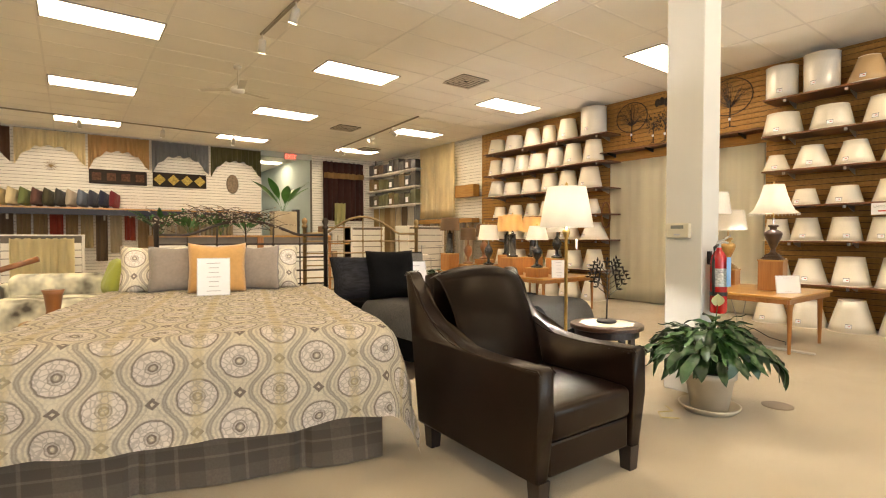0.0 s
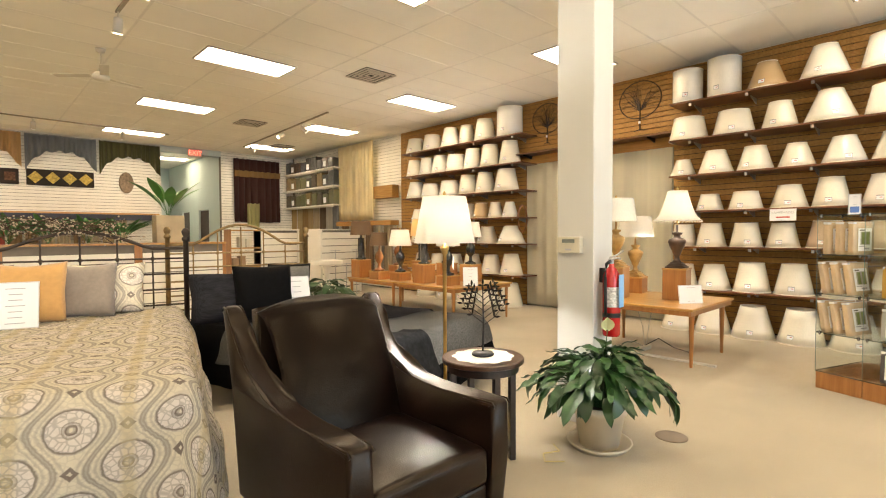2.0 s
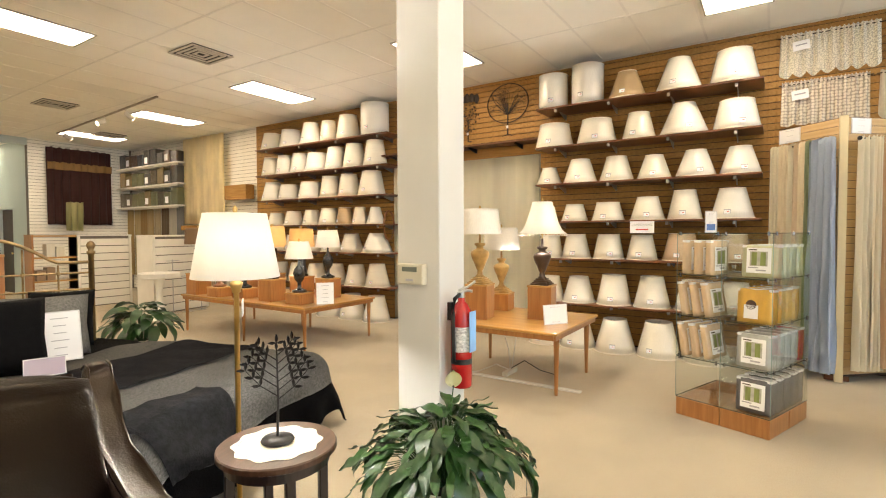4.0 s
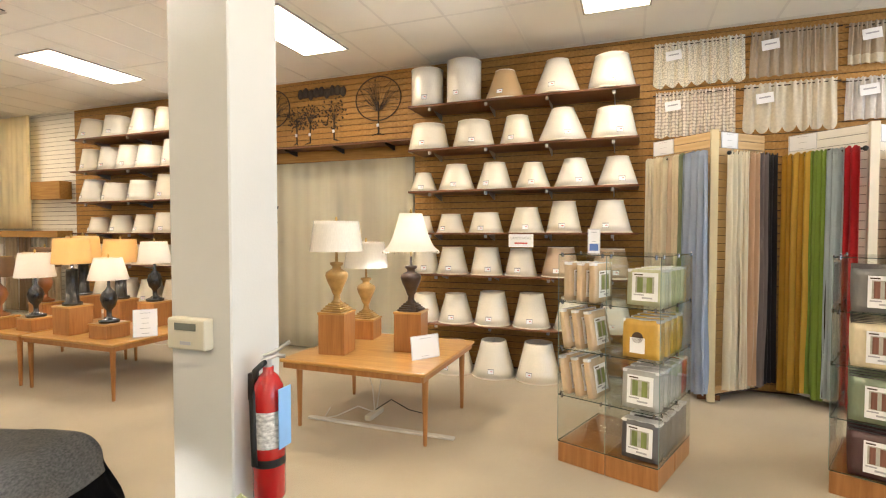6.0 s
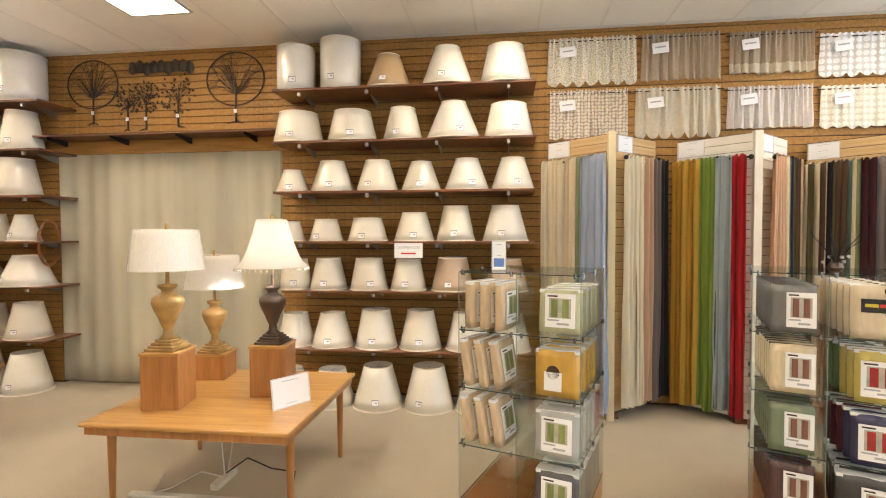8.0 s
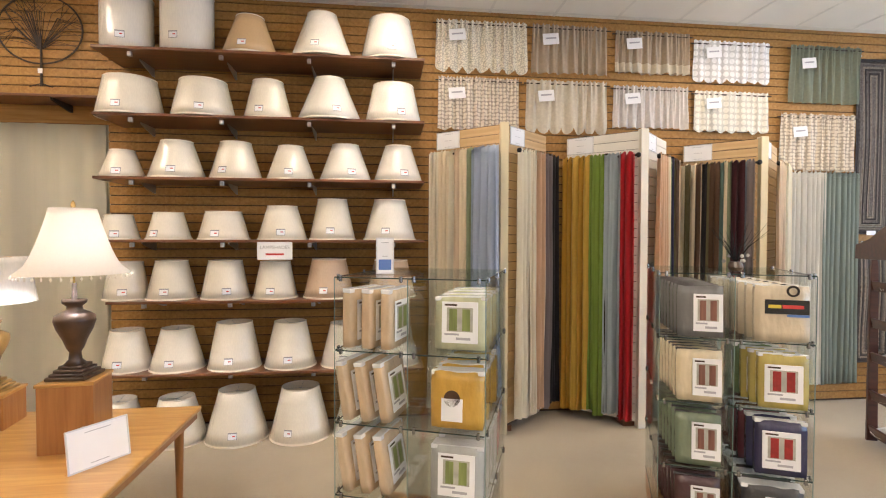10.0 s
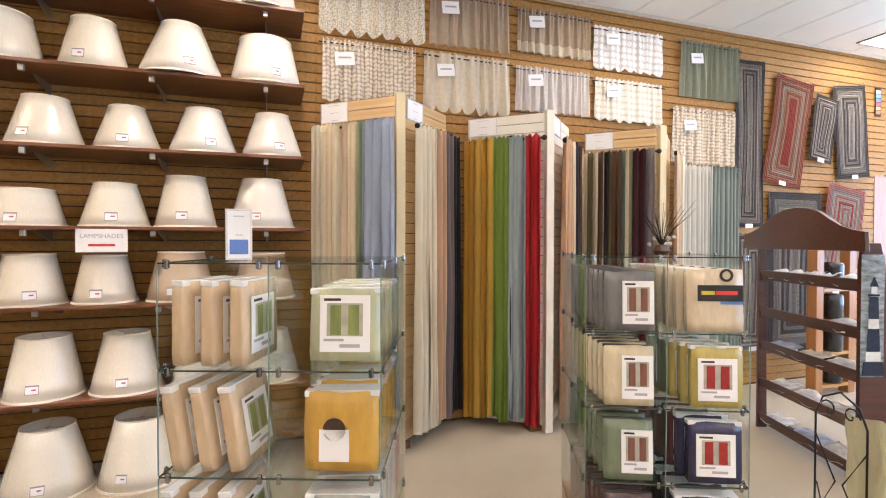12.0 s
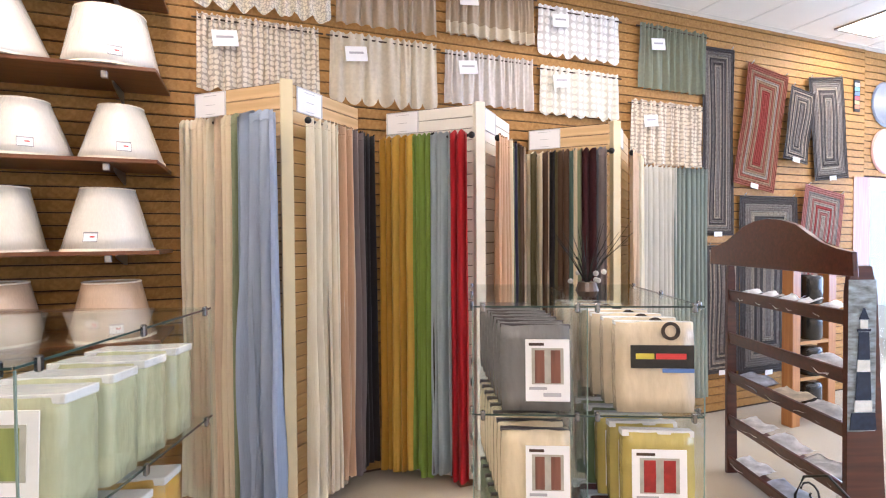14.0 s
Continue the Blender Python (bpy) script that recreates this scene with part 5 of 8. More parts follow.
def drape(m, w, h, n, amp, material, label, group="sample drapes", flare=0.0, name="sample_curtain", loops=False, category="drape", wild=0.0):
    """A pleated panel hanging from its top edge; x runs along the rod."""
    ph = random.uniform(0, 6.28)
    lean = random.uniform(-0.6, 0.6)
    bm = bmesh.new()

    def f(u, v):
        d = 1 - v
        x = (u - 0.5) * w * (1 + flare * d)
        q = 2 * math.pi * n * u + ph + 0.9 * math.sin(3.7 * u * max(1, n * 0.4) + ph) + lean * d * math.sin(4 * u + ph)
        s = math.sin(q) + 0.22 * math.sin(2 * q + ph)
        y = amp * s * (0.85 + 0.45 * d) + 0.012 * math.sin(ph + 3 * v + 7 * u) * d + wild * noise.noise((u * 4, v * 3, ph)) * d
        top = (0.010 * math.cos(q) + 0.006 * math.sin(2.3 * q)) * max(0.0, 1 - d * 14)
        return (x + 0.45 * amp * math.cos(q), y, -h * d + top + 0.012 * noise.noise((u * 6, ph, 0)) * d)

    sheet(bm, f, max(14, int(n * 14)), 16, 0.003)
    t = thing(name, label, category, m, group)
    part("cloth", bm, material, t, smooth=True)
    # stitched line of the rod pocket
    bm = bmesh.new()
    stitch = [Vector(f(k / 24, 1 - 0.05 / h)) for k in range(25)]
    tube(bm, [(p.x, p.y - 0.003, p.z) for p in stitch], 0.0016, 4)
    part("pocket_seam", bm, material, t)
    return t


def between(p, q):
    a = math.degrees(math.atan2(q[1] - p[1], q[0] - p[0]))
    return math.hypot(q[0] - p[0], q[1] - p[1]), a


def wedge_unit(a, b, c, top, tone, label):
    """Two slatted boards that stand out from the wall to a post; a, c: where they meet the wall; b: the post."""
    t = thing("drape_display_unit", label, "display unit", group="drape display units")
    post = (7.76, b)
    for p, q in (((8.22, a), post), (post, (8.22, c))):
        ln, ang = between(p, q)
        M = pose(p[0], p[1], 0, 0, 0, ang)
        bm = bmesh.new()
        box(bm, 0.03, ln - 0.03, -0.004, 0.012, 0.05, top - 0.01)
        board = part("board", bm, GROOVE if tone is SLAT_X else WHITE_GROOVE, t)
        board.matrix_basis = M
        bm = bmesh.new()
        box(bm, 0.03, ln - 0.03, -0.018, -0.005, 0, PITCH - 0.006)
        first = part("slat", bm, tone, t)
        n = int((top - 0.06) / PITCH)
        off = top - 0.012 - n * PITCH
        first.matrix_basis = M @ pose(0, 0, off)
        for k in range(1, n):
            again("slat", first, t, M @ pose(0, 0, off + k * PITCH))
        bm = bmesh.new()
        tube(bm, [(0.06, -0.12, top - 0.235), (ln - 0.02, -0.12, top - 0.235)], 0.01, 8)
        r = part("rod", bm, BLACK_IRON, t)
        r.matrix_basis = M
        bm = bmesh.new()
        bmesh.ops.create_uvsphere(bm, u_segments=10, v_segments=8, radius=0.022, matrix=pose(ln - 0.01 if q is post else 0.05, -0.12, top - 0.235))
        r = part("rod_finial", bm, BLACK_IRON, t)
        r.matrix_basis = M
    bm = bmesh.new()
    box(bm, post[0] - 0.035, post[0] + 0.03, b - 0.035, b + 0.035, 0, top, 0.004, 1)
    part("post", bm, mat("cream_post", (0.66, 0.57, 0.36) if tone is SLAT_X else (0.74, 0.70, 0.60), 0.5, var=0.04, bump=0.03), t)
    bm = bmesh.new()
    box(bm, 7.80, 8.22, (a + c) / 2 - 0.10, (a + c) / 2 + 0.10, 0, 0.05)
    part("foot", bm, SHELF, t)
    return post


UNITS = (
    (0.42, -0.11, -0.62, 2.60, SLAT_X, "tan slatted wedge display with hanging drapes"),
    (-0.80, -1.33, -1.80, 2.58, WHITE_SLAT, "white slatted wedge display with hanging drapes"),
    (-1.95, -2.44, -2.95, 2.54, SLAT_X, "tan slatted wedge display with many dark drapes"),
)
CREAM, IVORY, BEIGE_C = (0.93, 0.82, 0.61), (0.95, 0.87, 0.69), (0.82, 0.66, 0.47)
SAGE, BLUE, PALE_BLUE_C, GREY_C = (0.33, 0.37, 0.21), (0.34, 0.42, 0.52), (0.47, 0.55, 0.70), (0.26, 0.21, 0.20)
BLACK_C, MUSTARD, GOLD_C, GREEN_C = (0.016, 0.014, 0.016), (0.64, 0.36, 0.035), (0.74, 0.48, 0.07), (0.27, 0.40, 0.06)
ICE, RED_C, PEACH, NAVY = (0.52, 0.60, 0.64), (0.52, 0.008, 0.014), (0.76, 0.50, 0.30), (0.02, 0.02, 0.06)
BROWN_C, OLIVE, MAROON, STEEL_C, TEAL = (0.12, 0.06, 0.03), (0.17, 0.14, 0.06), (0.07, 0.01, 0.015), (0.17, 0.19, 0.22), (0.12, 0.2, 0.16)
FACES = {
    (0, 0): ((IVORY, 0.12, "ivory"), (CREAM, 0.09, "cream"), (IVORY, 0.08, "ivory"), (BEIGE_C, 0.05, "beige"), (CREAM, 0.07, "cream"), (SAGE, 0.06, "sage green"), (BLUE, 0.06, "dusty blue"), (PALE_BLUE_C, 0.08, "pale blue"), (PALE_BLUE_C, 0.14, "pale blue")),
    (0, 1): ((IVORY, 0.14, "ivory"), (CREAM, 0.07, "cream"), (IVORY, 0.05, "ivory"), (PEACH, 0.08, "peach"), (BEIGE_C, 0.05, "beige"), (GREY_C, 0.08, "taupe grey"), (BLACK_C, 0.14, "black")),
    (1, 0): ((MUSTARD, 0.09, "mustard"), (GOLD_C, 0.06, "gold"), (MUSTARD, 0.06, "mustard"), (GOLD_C, 0.06, "gold"), (GREEN_C, 0.07, "apple green"), (GREEN_C, 0.07, "apple green"), (BLACK_C, 0.02, "black"), (ICE, 0.06, "ice blue"), (ICE, 0.07, "ice blue"), (RED_C, 0.13, "bright red")),
    (1, 1): ((PEACH, 0.17, "peach"), (CREAM, 0.05, "cream"), (SAGE, 0.04, "sage green"), (NAVY, 0.06, "navy"), (OLIVE, 0.05, "olive"), (BROWN_C, 0.08, "brown"), (BEIGE_C, 0.08, "beige")),
    (2, 0): ((IVORY, 0.05, "ivory"), (OLIVE, 0.04, "olive"), (CREAM, 0.05, "cream"), (BROWN_C, 0.05, "brown"), (BEIGE_C, 0.04, "beige"), (BLACK_C, 0.04, "black"), (OLIVE, 0.05, "olive"), (BROWN_C, 0.08, "brown"), (TEAL, 0.04, "teal"), (CREAM, 0.03, "cream"), (SAGE, 0.05, "sage green"), (MAROON, 0.11, "maroon"), (STEEL_C, 0.06, "steel grey"), (GREY_C, 0.06, "grey")),
    (2, 1): ((BEIGE_C, 0.16, "beige lace"), (IVORY, 0.10, "ivory"), (CREAM, 0.10, "cream")),
}
for k, (a, b, c, top, tone, lb) in enumerate(UNITS):
    post = wedge_unit(a, b, c, top, tone, lb)
    for side, (p, q) in enumerate((((8.22, a), post), (post, (8.22, c)))):
        ln, ang = between(p, q)
        items = FACES[(k, side)]
        total = sum(w for _, w, _ in items)
        s, stop = (0.05, ln - 0.04) if side == 0 else (0.055, ln - 0.01)
        if (k, side) == (0, 0):
            stop = ln + 0.03
        room = stop - s
        for j, (col, w, word) in enumerate(items):
            ww = w * room / total
            big = (k, side) == (0, 0) and j >= len(items) - 2
            M = pose(p[0], p[1], top - 0.215, 0, 0, ang) @ pose(s + ww / 2, -0.125 - 0.012 * (j % 2) - (0.02 if big else 0), 0)
            s += ww
            drop = top - 0.215 - (0.06 if big else 0.08 if k == 1 else 0.11) - random.uniform(0, 0.05)
            drape(M, ww * 1.22, drop, max(1.0, ww / (0.065 if big else 0.042)), (0.022 if (k, side) == (0, 0) else 0.019) + 0.007 * random.random() + (0.016 if big else 0), cloth(col), word + " sample drape hanging from an iron rod", flare=0.30 if big else 0.05, wild=0.10 if big else 0.045 if ww > 0.1 else 0.025)
    # signs at the top of the boards
    ln, ang = between((8.22, a), post)
    card_sign(0.24, 0.15, pose(8.22, a, top - 0.17, 0, 0, ang) @ pose(0.16, -0.022, 0), "white printed sign on a drape display", 3, stand=False)
    ln2, ang2 = between(post, (8.22, c))
    card_sign(0.22, 0.15, pose(post[0], post[1], top - 0.17, 0, 0, ang2) @ pose(0.17, -0.022, 0), "white printed sign on a drape display", 3, stand=False)
# long panels on the wall beside the last unit
for y, w, col, h, lb in ((-3.25, 0.38, (0.86, 0.83, 0.74), 2.1, "long white sheer panel on the slat wall"), (-3.62, 0.38, (0.34, 0.40, 0.34), 2.1, "long sage green panel on the slat wall")):
    drape(pose(X_R - 0.085, y, 2.30, 0, 0, -90), w, h, 7, 0.02, cloth(col), lb)

# ---- valances on the slat wall ----
LACE = sheer("cream_lace", (0.86, 0.80, 0.66), 0.34, (66, 0.8, 0.40))
TAUPE_SHEER = sheer("taupe_sheer", (0.62, 0.52, 0.40), 0.36)
PALE_SHEER = sheer("pale_sheer", (0.86, 0.79, 0.64), 0.30)
WHITE_SHEER = sheer("white_sheer", (0.92, 0.89, 0.87), 0.30)
DOT_WHITE = sheer("white_dotted_net", (0.90, 0.89, 0.88), 0.3, (16, 0.0, 0.38))
DOT_CREAM = sheer("cream_dotted_net", (0.86, 0.82, 0.71), 0.25, (17, 0.0, 0.38))
BEIGE_LACE = sheer("beige_heavy_lace", (0.80, 0.72, 0.60), 0.45, (30, 0.25, 0.40))
GREEN_SHEER = sheer("sage_sheer", (0.27, 0.32, 0.25), 0.26)


def valance(y0, y1, z0, z1, material, label, n, scallop=0.0, hem=None, amp=0.018):
    """A short gathered curtain on a rod; y0 is its end nearer the shelves."""
    w, h = abs(y1 - y0), z1 - z0
    t = thing("valance", label, "valance", pose(X_R - 0.05, (y0 + y1) / 2, z1, 0, 0, -90), group="valances on the wall")
    ph = random.uniform(0, 6)
    points = max(5, int(w / 0.11))

    def fold(u, d):
        # gathers of uneven width, some of them running together lower down
        q = 2 * math.pi * n * u + ph + 1.3 * math.sin(u * 8 + ph) + 0.7 * math.sin(u * 17 + 2 * ph)
        return amp * ((0.75 - 0.25 * d) * math.sin(1.9 * q) * (1 - 0.6 * d) + (0.3 + 0.9 * d) * math.sin(q)) + 0.012 * noise.noise((u * 5, d * 2, ph))

    def f(u, v):
        d = 1 - v
        z = -h * d
        if scallop:
            z -= scallop * (abs(math.sin(math.pi * points * u)) ** 0.7 - 0.5) * max(0.0, d * 1.6 - 0.6)
        z += 0.012 * noise.noise((u * 7, ph, 1)) * d
        if d < 0.04:
            z += 0.008 * math.sin(2 * math.pi * n * 2.6 * u + ph)
        return ((u - 0.5) * w * (1 + 0.025 * d), fold(u, d), z)

    bm = bmesh.new()
    sheet(bm, f, int(n * 16), 14)
    part("cloth", bm, material, t, smooth=True)
    # doubled cloth of the rod pocket at the head
    bm = bmesh.new()
    sheet(bm, lambda u, v: ((u - 0.5) * w, fold(u, 0.1) - 0.004, -0.055 + 0.05 * v), int(n * 16), 2)
    part("rod_pocket", bm, material, t, smooth=True)
    if hem:
        bm = bmesh.new()
        sheet(bm, lambda u, v: ((u - 0.5) * w * 1.025, fold(u, 1 - 0.24 * v) - 0.004, -h + v * h * 0.24 + 0.012 * abs(math.sin(math.pi * points * 1.6 * u)) * (1 - v)), int(n * 16), 3)
        part("hem_band", bm, hem, t, smooth=True)
    bm = bmesh.new()
    tube(bm, [(-w / 2 - 0.03, 0, -0.03), (w / 2 + 0.03, 0, -0.03)], 0.006, 8)
    part("rod", bm, BRONZE_IRON, t)
    bm = bmesh.new()
    box(bm, -0.075, 0.075, -0.002, 0.0, -0.05, 0.05, m=pose(-w * 0.28, -0.045, -h * 0.33, 0, -6, 0))
    part("sign", bm, PAPER, t)
    bm = bmesh.new()
    box(bm, -0.05, 0.05, -0.0005, 0.0, 0.0, 0.014, m=pose(-w * 0.28, -0.0475, -h * 0.33, 0, -6, 0))
    part("print_bar", bm, PRINT, t)


valance(0.41, -0.43, 3.17, 3.61, LACE, "cream lace valance with scalloped hem", 9, 0.05)
valance(-0.48, -1.20, 3.17, 3.61, TAUPE_SHEER, "taupe sheer gathered valance", 9)
valance(-1.28, -2.02, 3.20, 3.59, TAUPE_SHEER, "taupe sheer valance with pale hem", 9, hem=PALE_SHEER)
valance(-2.07, -2.85, 3.16, 3.54, DOT_WHITE, "white dotted net valance with scalloped hem", 6, 0.04, amp=0.008)
valance(0.39, -0.35, 2.63, 3.10, BEIGE_LACE, "heavy beige lace cafe curtain on a dark rod", 10, 0.02)
valance(-0.43, -1.20, 2.64, 3.10, PALE_SHEER, "pale embroidered valance with pointed hem", 7, 0.06)
valance(-1.27, -2.02, 2.69, 3.08, WHITE_SHEER, "white gathered sheer valance", 10)
valance(-2.08, -2.85, 2.68, 3.06, DOT_CREAM, "cream dotted net valance with scalloped hem", 6, 0.03, amp=0.008)
valance(-3.07, -3.84, 2.98, 3.54, GREEN_SHEER, "sage green sheer valance on a dark rod", 9)
valance(-2.98, -3.80, 2.32, 2.87, BEIGE_LACE, "white embroidered sheer valance", 9, 0.02)


# ---- braided rugs pinned on the wall ----
def rug_mat(name, a, b, cols):
    m, nodes, links, bs = base(name, 0.95)
    tc = nodes.new("ShaderNodeTexCoord")
    sep = nodes.new("ShaderNodeSeparateXYZ")
    links.new(tc.outputs["Object"], sep.inputs[0])
    dx = calc(nodes, links, "SUBTRACT", a / 2, calc(nodes, links, "ABSOLUTE", sep.outputs[0]))
    dz = calc(nodes, links, "SUBTRACT", b / 2, calc(nodes, links, "ABSOLUTE", sep.outputs[2]))
    d = calc(nodes, links, "DIVIDE", calc(nodes, links, "MINIMUM", dx, dz), a / 2)
    n = nodes.new("ShaderNodeTexNoise")
    n.inputs["Scale"].default_value, n.inputs["Detail"].default_value = 75, 2
    links.new(tc.outputs["Object"], n.inputs[0])
    d2 = calc(nodes, links, "ADD", d, calc(nodes, links, "MULTIPLY", calc(nodes, links, "SUBTRACT", n.outputs[0], 0.5), 0.05))
    k = len(cols)
    r = ramp(nodes, [(i / k, c) for i, c in enumerate(cols)], "CONSTANT")
    links.new(d2, r.inputs[0])
    mixn = nodes.new("ShaderNodeMix")
    mixn.data_type = "RGBA"
    mixn.blend_type = "MULTIPLY"
    mixn.inputs["Factor"].default_value = 0.8
    links.new(r.outputs[0], mixn.inputs["A"])
    q = ramp(nodes, [(0.35, (0.55, 0.52, 0.5)), (0.6, (1, 1, 1))])
    links.new(n.outputs[0], q.inputs[0])
    links.new(q.outputs[0], mixn.inputs["B"])
    links.new(mixn.outputs["Result"], bs.inputs["Base Color"])
    w = calc(nodes, links, "SINE", calc(nodes, links, "MULTIPLY", calc(nodes, links, "MINIMUM", dx, dz), 2 * math.pi / 0.022))
    bp = nodes.new("ShaderNodeBump")
    bp.inputs["Strength"].default_value, bp.inputs["Distance"].default_value = 0.7, 0.006
    links.new(calc(nodes, links, "ADD", w, n.outputs[0]), bp.inputs["Height"])
    links.new(bp.outputs[0], bs.inputs["Normal"])
    return m


CH1, CH2, OFFW, RUST, TANR, PINK = (0.12, 0.108, 0.105), (0.32, 0.285, 0.26), (0.50, 0.43, 0.35), (0.44, 0.14, 0.085), (0.48, 0.30, 0.18), (0.50, 0.20, 0.17)
DARK_SET = (CH1, CH1, CH2, CH2, OFFW, CH1, CH2, CH1, OFFW, CH2)
RUST_SET = (RUST, RUST, TANR, RUST, OFFW, TANR, RUST, TANR, (0.46, 0.07, 0.05), (0.46, 0.07, 0.05))
BLACK_SET = (CH1, CH1, OFFW, CH1, OFFW, CH2, CH1, OFFW, CH1, CH2)
PINK_SET = (PINK, PINK, CH2, OFFW, PINK, OFFW, (0.48, 0.08, 0.07), OFFW, PINK, OFFW)


def rug(y, z, a, b, tilt, cols, label, off=0.03):
    t = thing("braided_rug", label, "rug", pose(X_R - off, y, z, 0, tilt, 0) @ pose(0, 0, 0, 0, 0, -90), group="rugs pinned on the wall")
    bm = bmesh.new()
    ph = random.uniform(0, 6)
    sheet(bm, lambda u, v: ((u - 0.5) * a, 0.010 * math.sin(7 * v + ph) * math.sin(3 * u + ph), (v - 0.5) * b), 12, 20, 0.012)
    part("braid", bm, rug_mat("braided_wool", a, b, cols), t)
    for sx in (-1, 1):
        bm = bmesh.new()
        tube(bm, [(sx * a * 0.42, 0.01, b / 2 - 0.01), (sx * a * 0.42, -0.02, b / 2 + 0.02)], 0.004, 6)
        part("pin", bm, STEEL, t)
    bm = bmesh.new()
    box(bm, -0.07, 0.03, -0.024, -0.020, -b / 2 - 0.01, -b / 2 + 0.035)
    part("price_tag", bm, PAPER, t)
    return t


rug(-4.02, 2.57, 0.40, 1.76, 0, DARK_SET, "long charcoal braided rug pinned on the wall", 0.03)


def tilted(y, z, a, b, lean, cols, label, off):
    """A rug hung askew: lean in degrees, seen from the aisle."""
    t = rug(y, z, a, b, 0, cols, label, off)
    t.matrix_basis = pose(X_R - off, y, z) @ Matrix.Rotation(radians(lean), 4, "X") @ pose(0, 0, 0, 0, 0, -90)
    return t


tilted(-4.56, 2.73, 0.55, 1.18, 10, RUST_SET, "rust and tan braided rug hung askew", 0.055)
tilted(-5.07, 2.79, 0.36, 0.74, 9, BLACK_SET, "small black and cream braided rug hung askew", 0.075)
tilted(-5.56, 2.80, 0.54, 1.06, -6, DARK_SET, "charcoal braided rug pinned on the wall", 0.05)
tilted(-4.68, 1.20, 0.80, 1.75, 0, DARK_SET, "large charcoal braided rug hanging low on the wall", 0.05)
tilted(-5.38, 1.56, 0.62, 1.22, 9, PINK_SET, "rose and cream braided rug hung askew", 0.075)
tilted(-4.02, 1.0, 0.42, 1.2, 0, BLACK_SET, "black and grey braided rug hanging low", 0.09)


# ---- glass cube towers with packaged curtains ----
CW, CD, BASE_H, LEVEL = 0.345, 0.36, 0.14, 0.331


CLIP_METAL = mat("dark_chrome_clip", (0.32, 0.32, 0.33), 0.22, 1.0, var=0.1, bump=0)


def glass_tower(m, label):
    t = thing("glass_display_tower", label, "display case", m, group="glass display towers")
    for i in range(2):
        for j in range(2):
            bm = bmesh.new()
            box(bm, i * CW + 0.003, (i + 1) * CW - 0.003, j * CD + 0.003, (j + 1) * CD - 0.003, 0, BASE_H, 0.004, 1)
            part("base_box", bm, OAK_Z, t)
    side0 = None
    for k in range(5):
        z = BASE_H + k * LEVEL + 0.004
        bm = bmesh.new()
        box(bm, 0.004, 2 * CW - 0.004, 0.004, 2 * CD - 0.004, z, z + 0.005)
        part("glass_shelf", bm, GLASS, t).visible_shadow = False
        # bright green-black edges along the front and the sides
        bm = bmesh.new()
        box(bm, 0.004, 2 * CW - 0.004, 0.0, 0.003, z, z + 0.005)
        box(bm, 0.0, 0.003, 0.004, 2 * CD - 0.004, z, z + 0.005)
        box(bm, 2 * CW - 0.003, 2 * CW, 0.004, 2 * CD - 0.004, z, z + 0.005)
        part("glass_edge", bm, GLASS_EDGE, t)
        if k:
            for x in (0.03, CW - 0.03, CW + 0.03, 2 * CW - 0.03):
                bm = bmesh.new()
                box(bm, x - 0.007, x + 0.007, -0.004, 0.012, z - 0.015, z + 0.014, 0.003, 1)
                part("clip", bm, CLIP_METAL, t)
            for y in (0.05, CD, 2 * CD - 0.05):
                for x in (-0.003, 2 * CW + 0.003):
                    bm = bmesh.new()
                    box(bm, x - 0.006, x + 0.006, y - 0.007, y + 0.007, z - 0.015, z + 0.014, 0.003, 1)
                    part("clip", bm, CLIP_METAL, t)
    for k in range(4):
        z = BASE_H + k * LEVEL + 0.010
        for x in (0.0, CW, 2 * CW):
            bm = bmesh.new()
            box(bm, x - 0.0025, x + 0.0025, 0.006, 2 * CD - 0.006, z, z + LEVEL - 0.007)
            part("glass_side", bm, GLASS, t).visible_shadow = False
            bm = bmesh.new()
            box(bm, x - 0.0018, x + 0.0018, 0.002, 0.005, z, z + LEVEL - 0.007)
            part("glass_edge", bm, GLASS_RIM, t)
        bm = bmesh.new()
        box(bm, 0.006, 2 * CW - 0.006, 2 * CD - 0.005, 2 * CD, z, z + LEVEL - 0.007)
        part("glass_back", bm, GLASS, t).visible_shadow = False
    return t


def vinyl(col):
    key = ("vinyl",) + tuple(round(c, 3) for c in col)
    if key not in CLOTH:
        m = mat("wrapped_cloth", col, 0.6, var=0.10, scale=26, stretch=(1, 1, 0.4), bump=0.9, bscale=24, coat=1.0)
        # the clear bag glints along its crinkles
        nodes, links = m.node_tree.nodes, m.node_tree.links
        b = nodes["Principled BSDF"]
        n = nodes.new("ShaderNodeTexNoise")
        n.inputs["Scale"].default_value, n.inputs["Detail"].default_value, n.inputs["Distortion"].default_value = 18, 2, 1.5
        links.new(nodes.new("ShaderNodeTexCoord").outputs["Object"], n.inputs[0])
        bp = nodes.new("ShaderNodeBump")
        bp.inputs["Strength"].default_value, bp.inputs["Distance"].default_value = 1.0, 0.008
        links.new(n.outputs[0], bp.inputs["Height"])
        links.new(bp.outputs[0], b.inputs["Coat Normal"])
        CLOTH[key] = m
    return CLOTH[key]


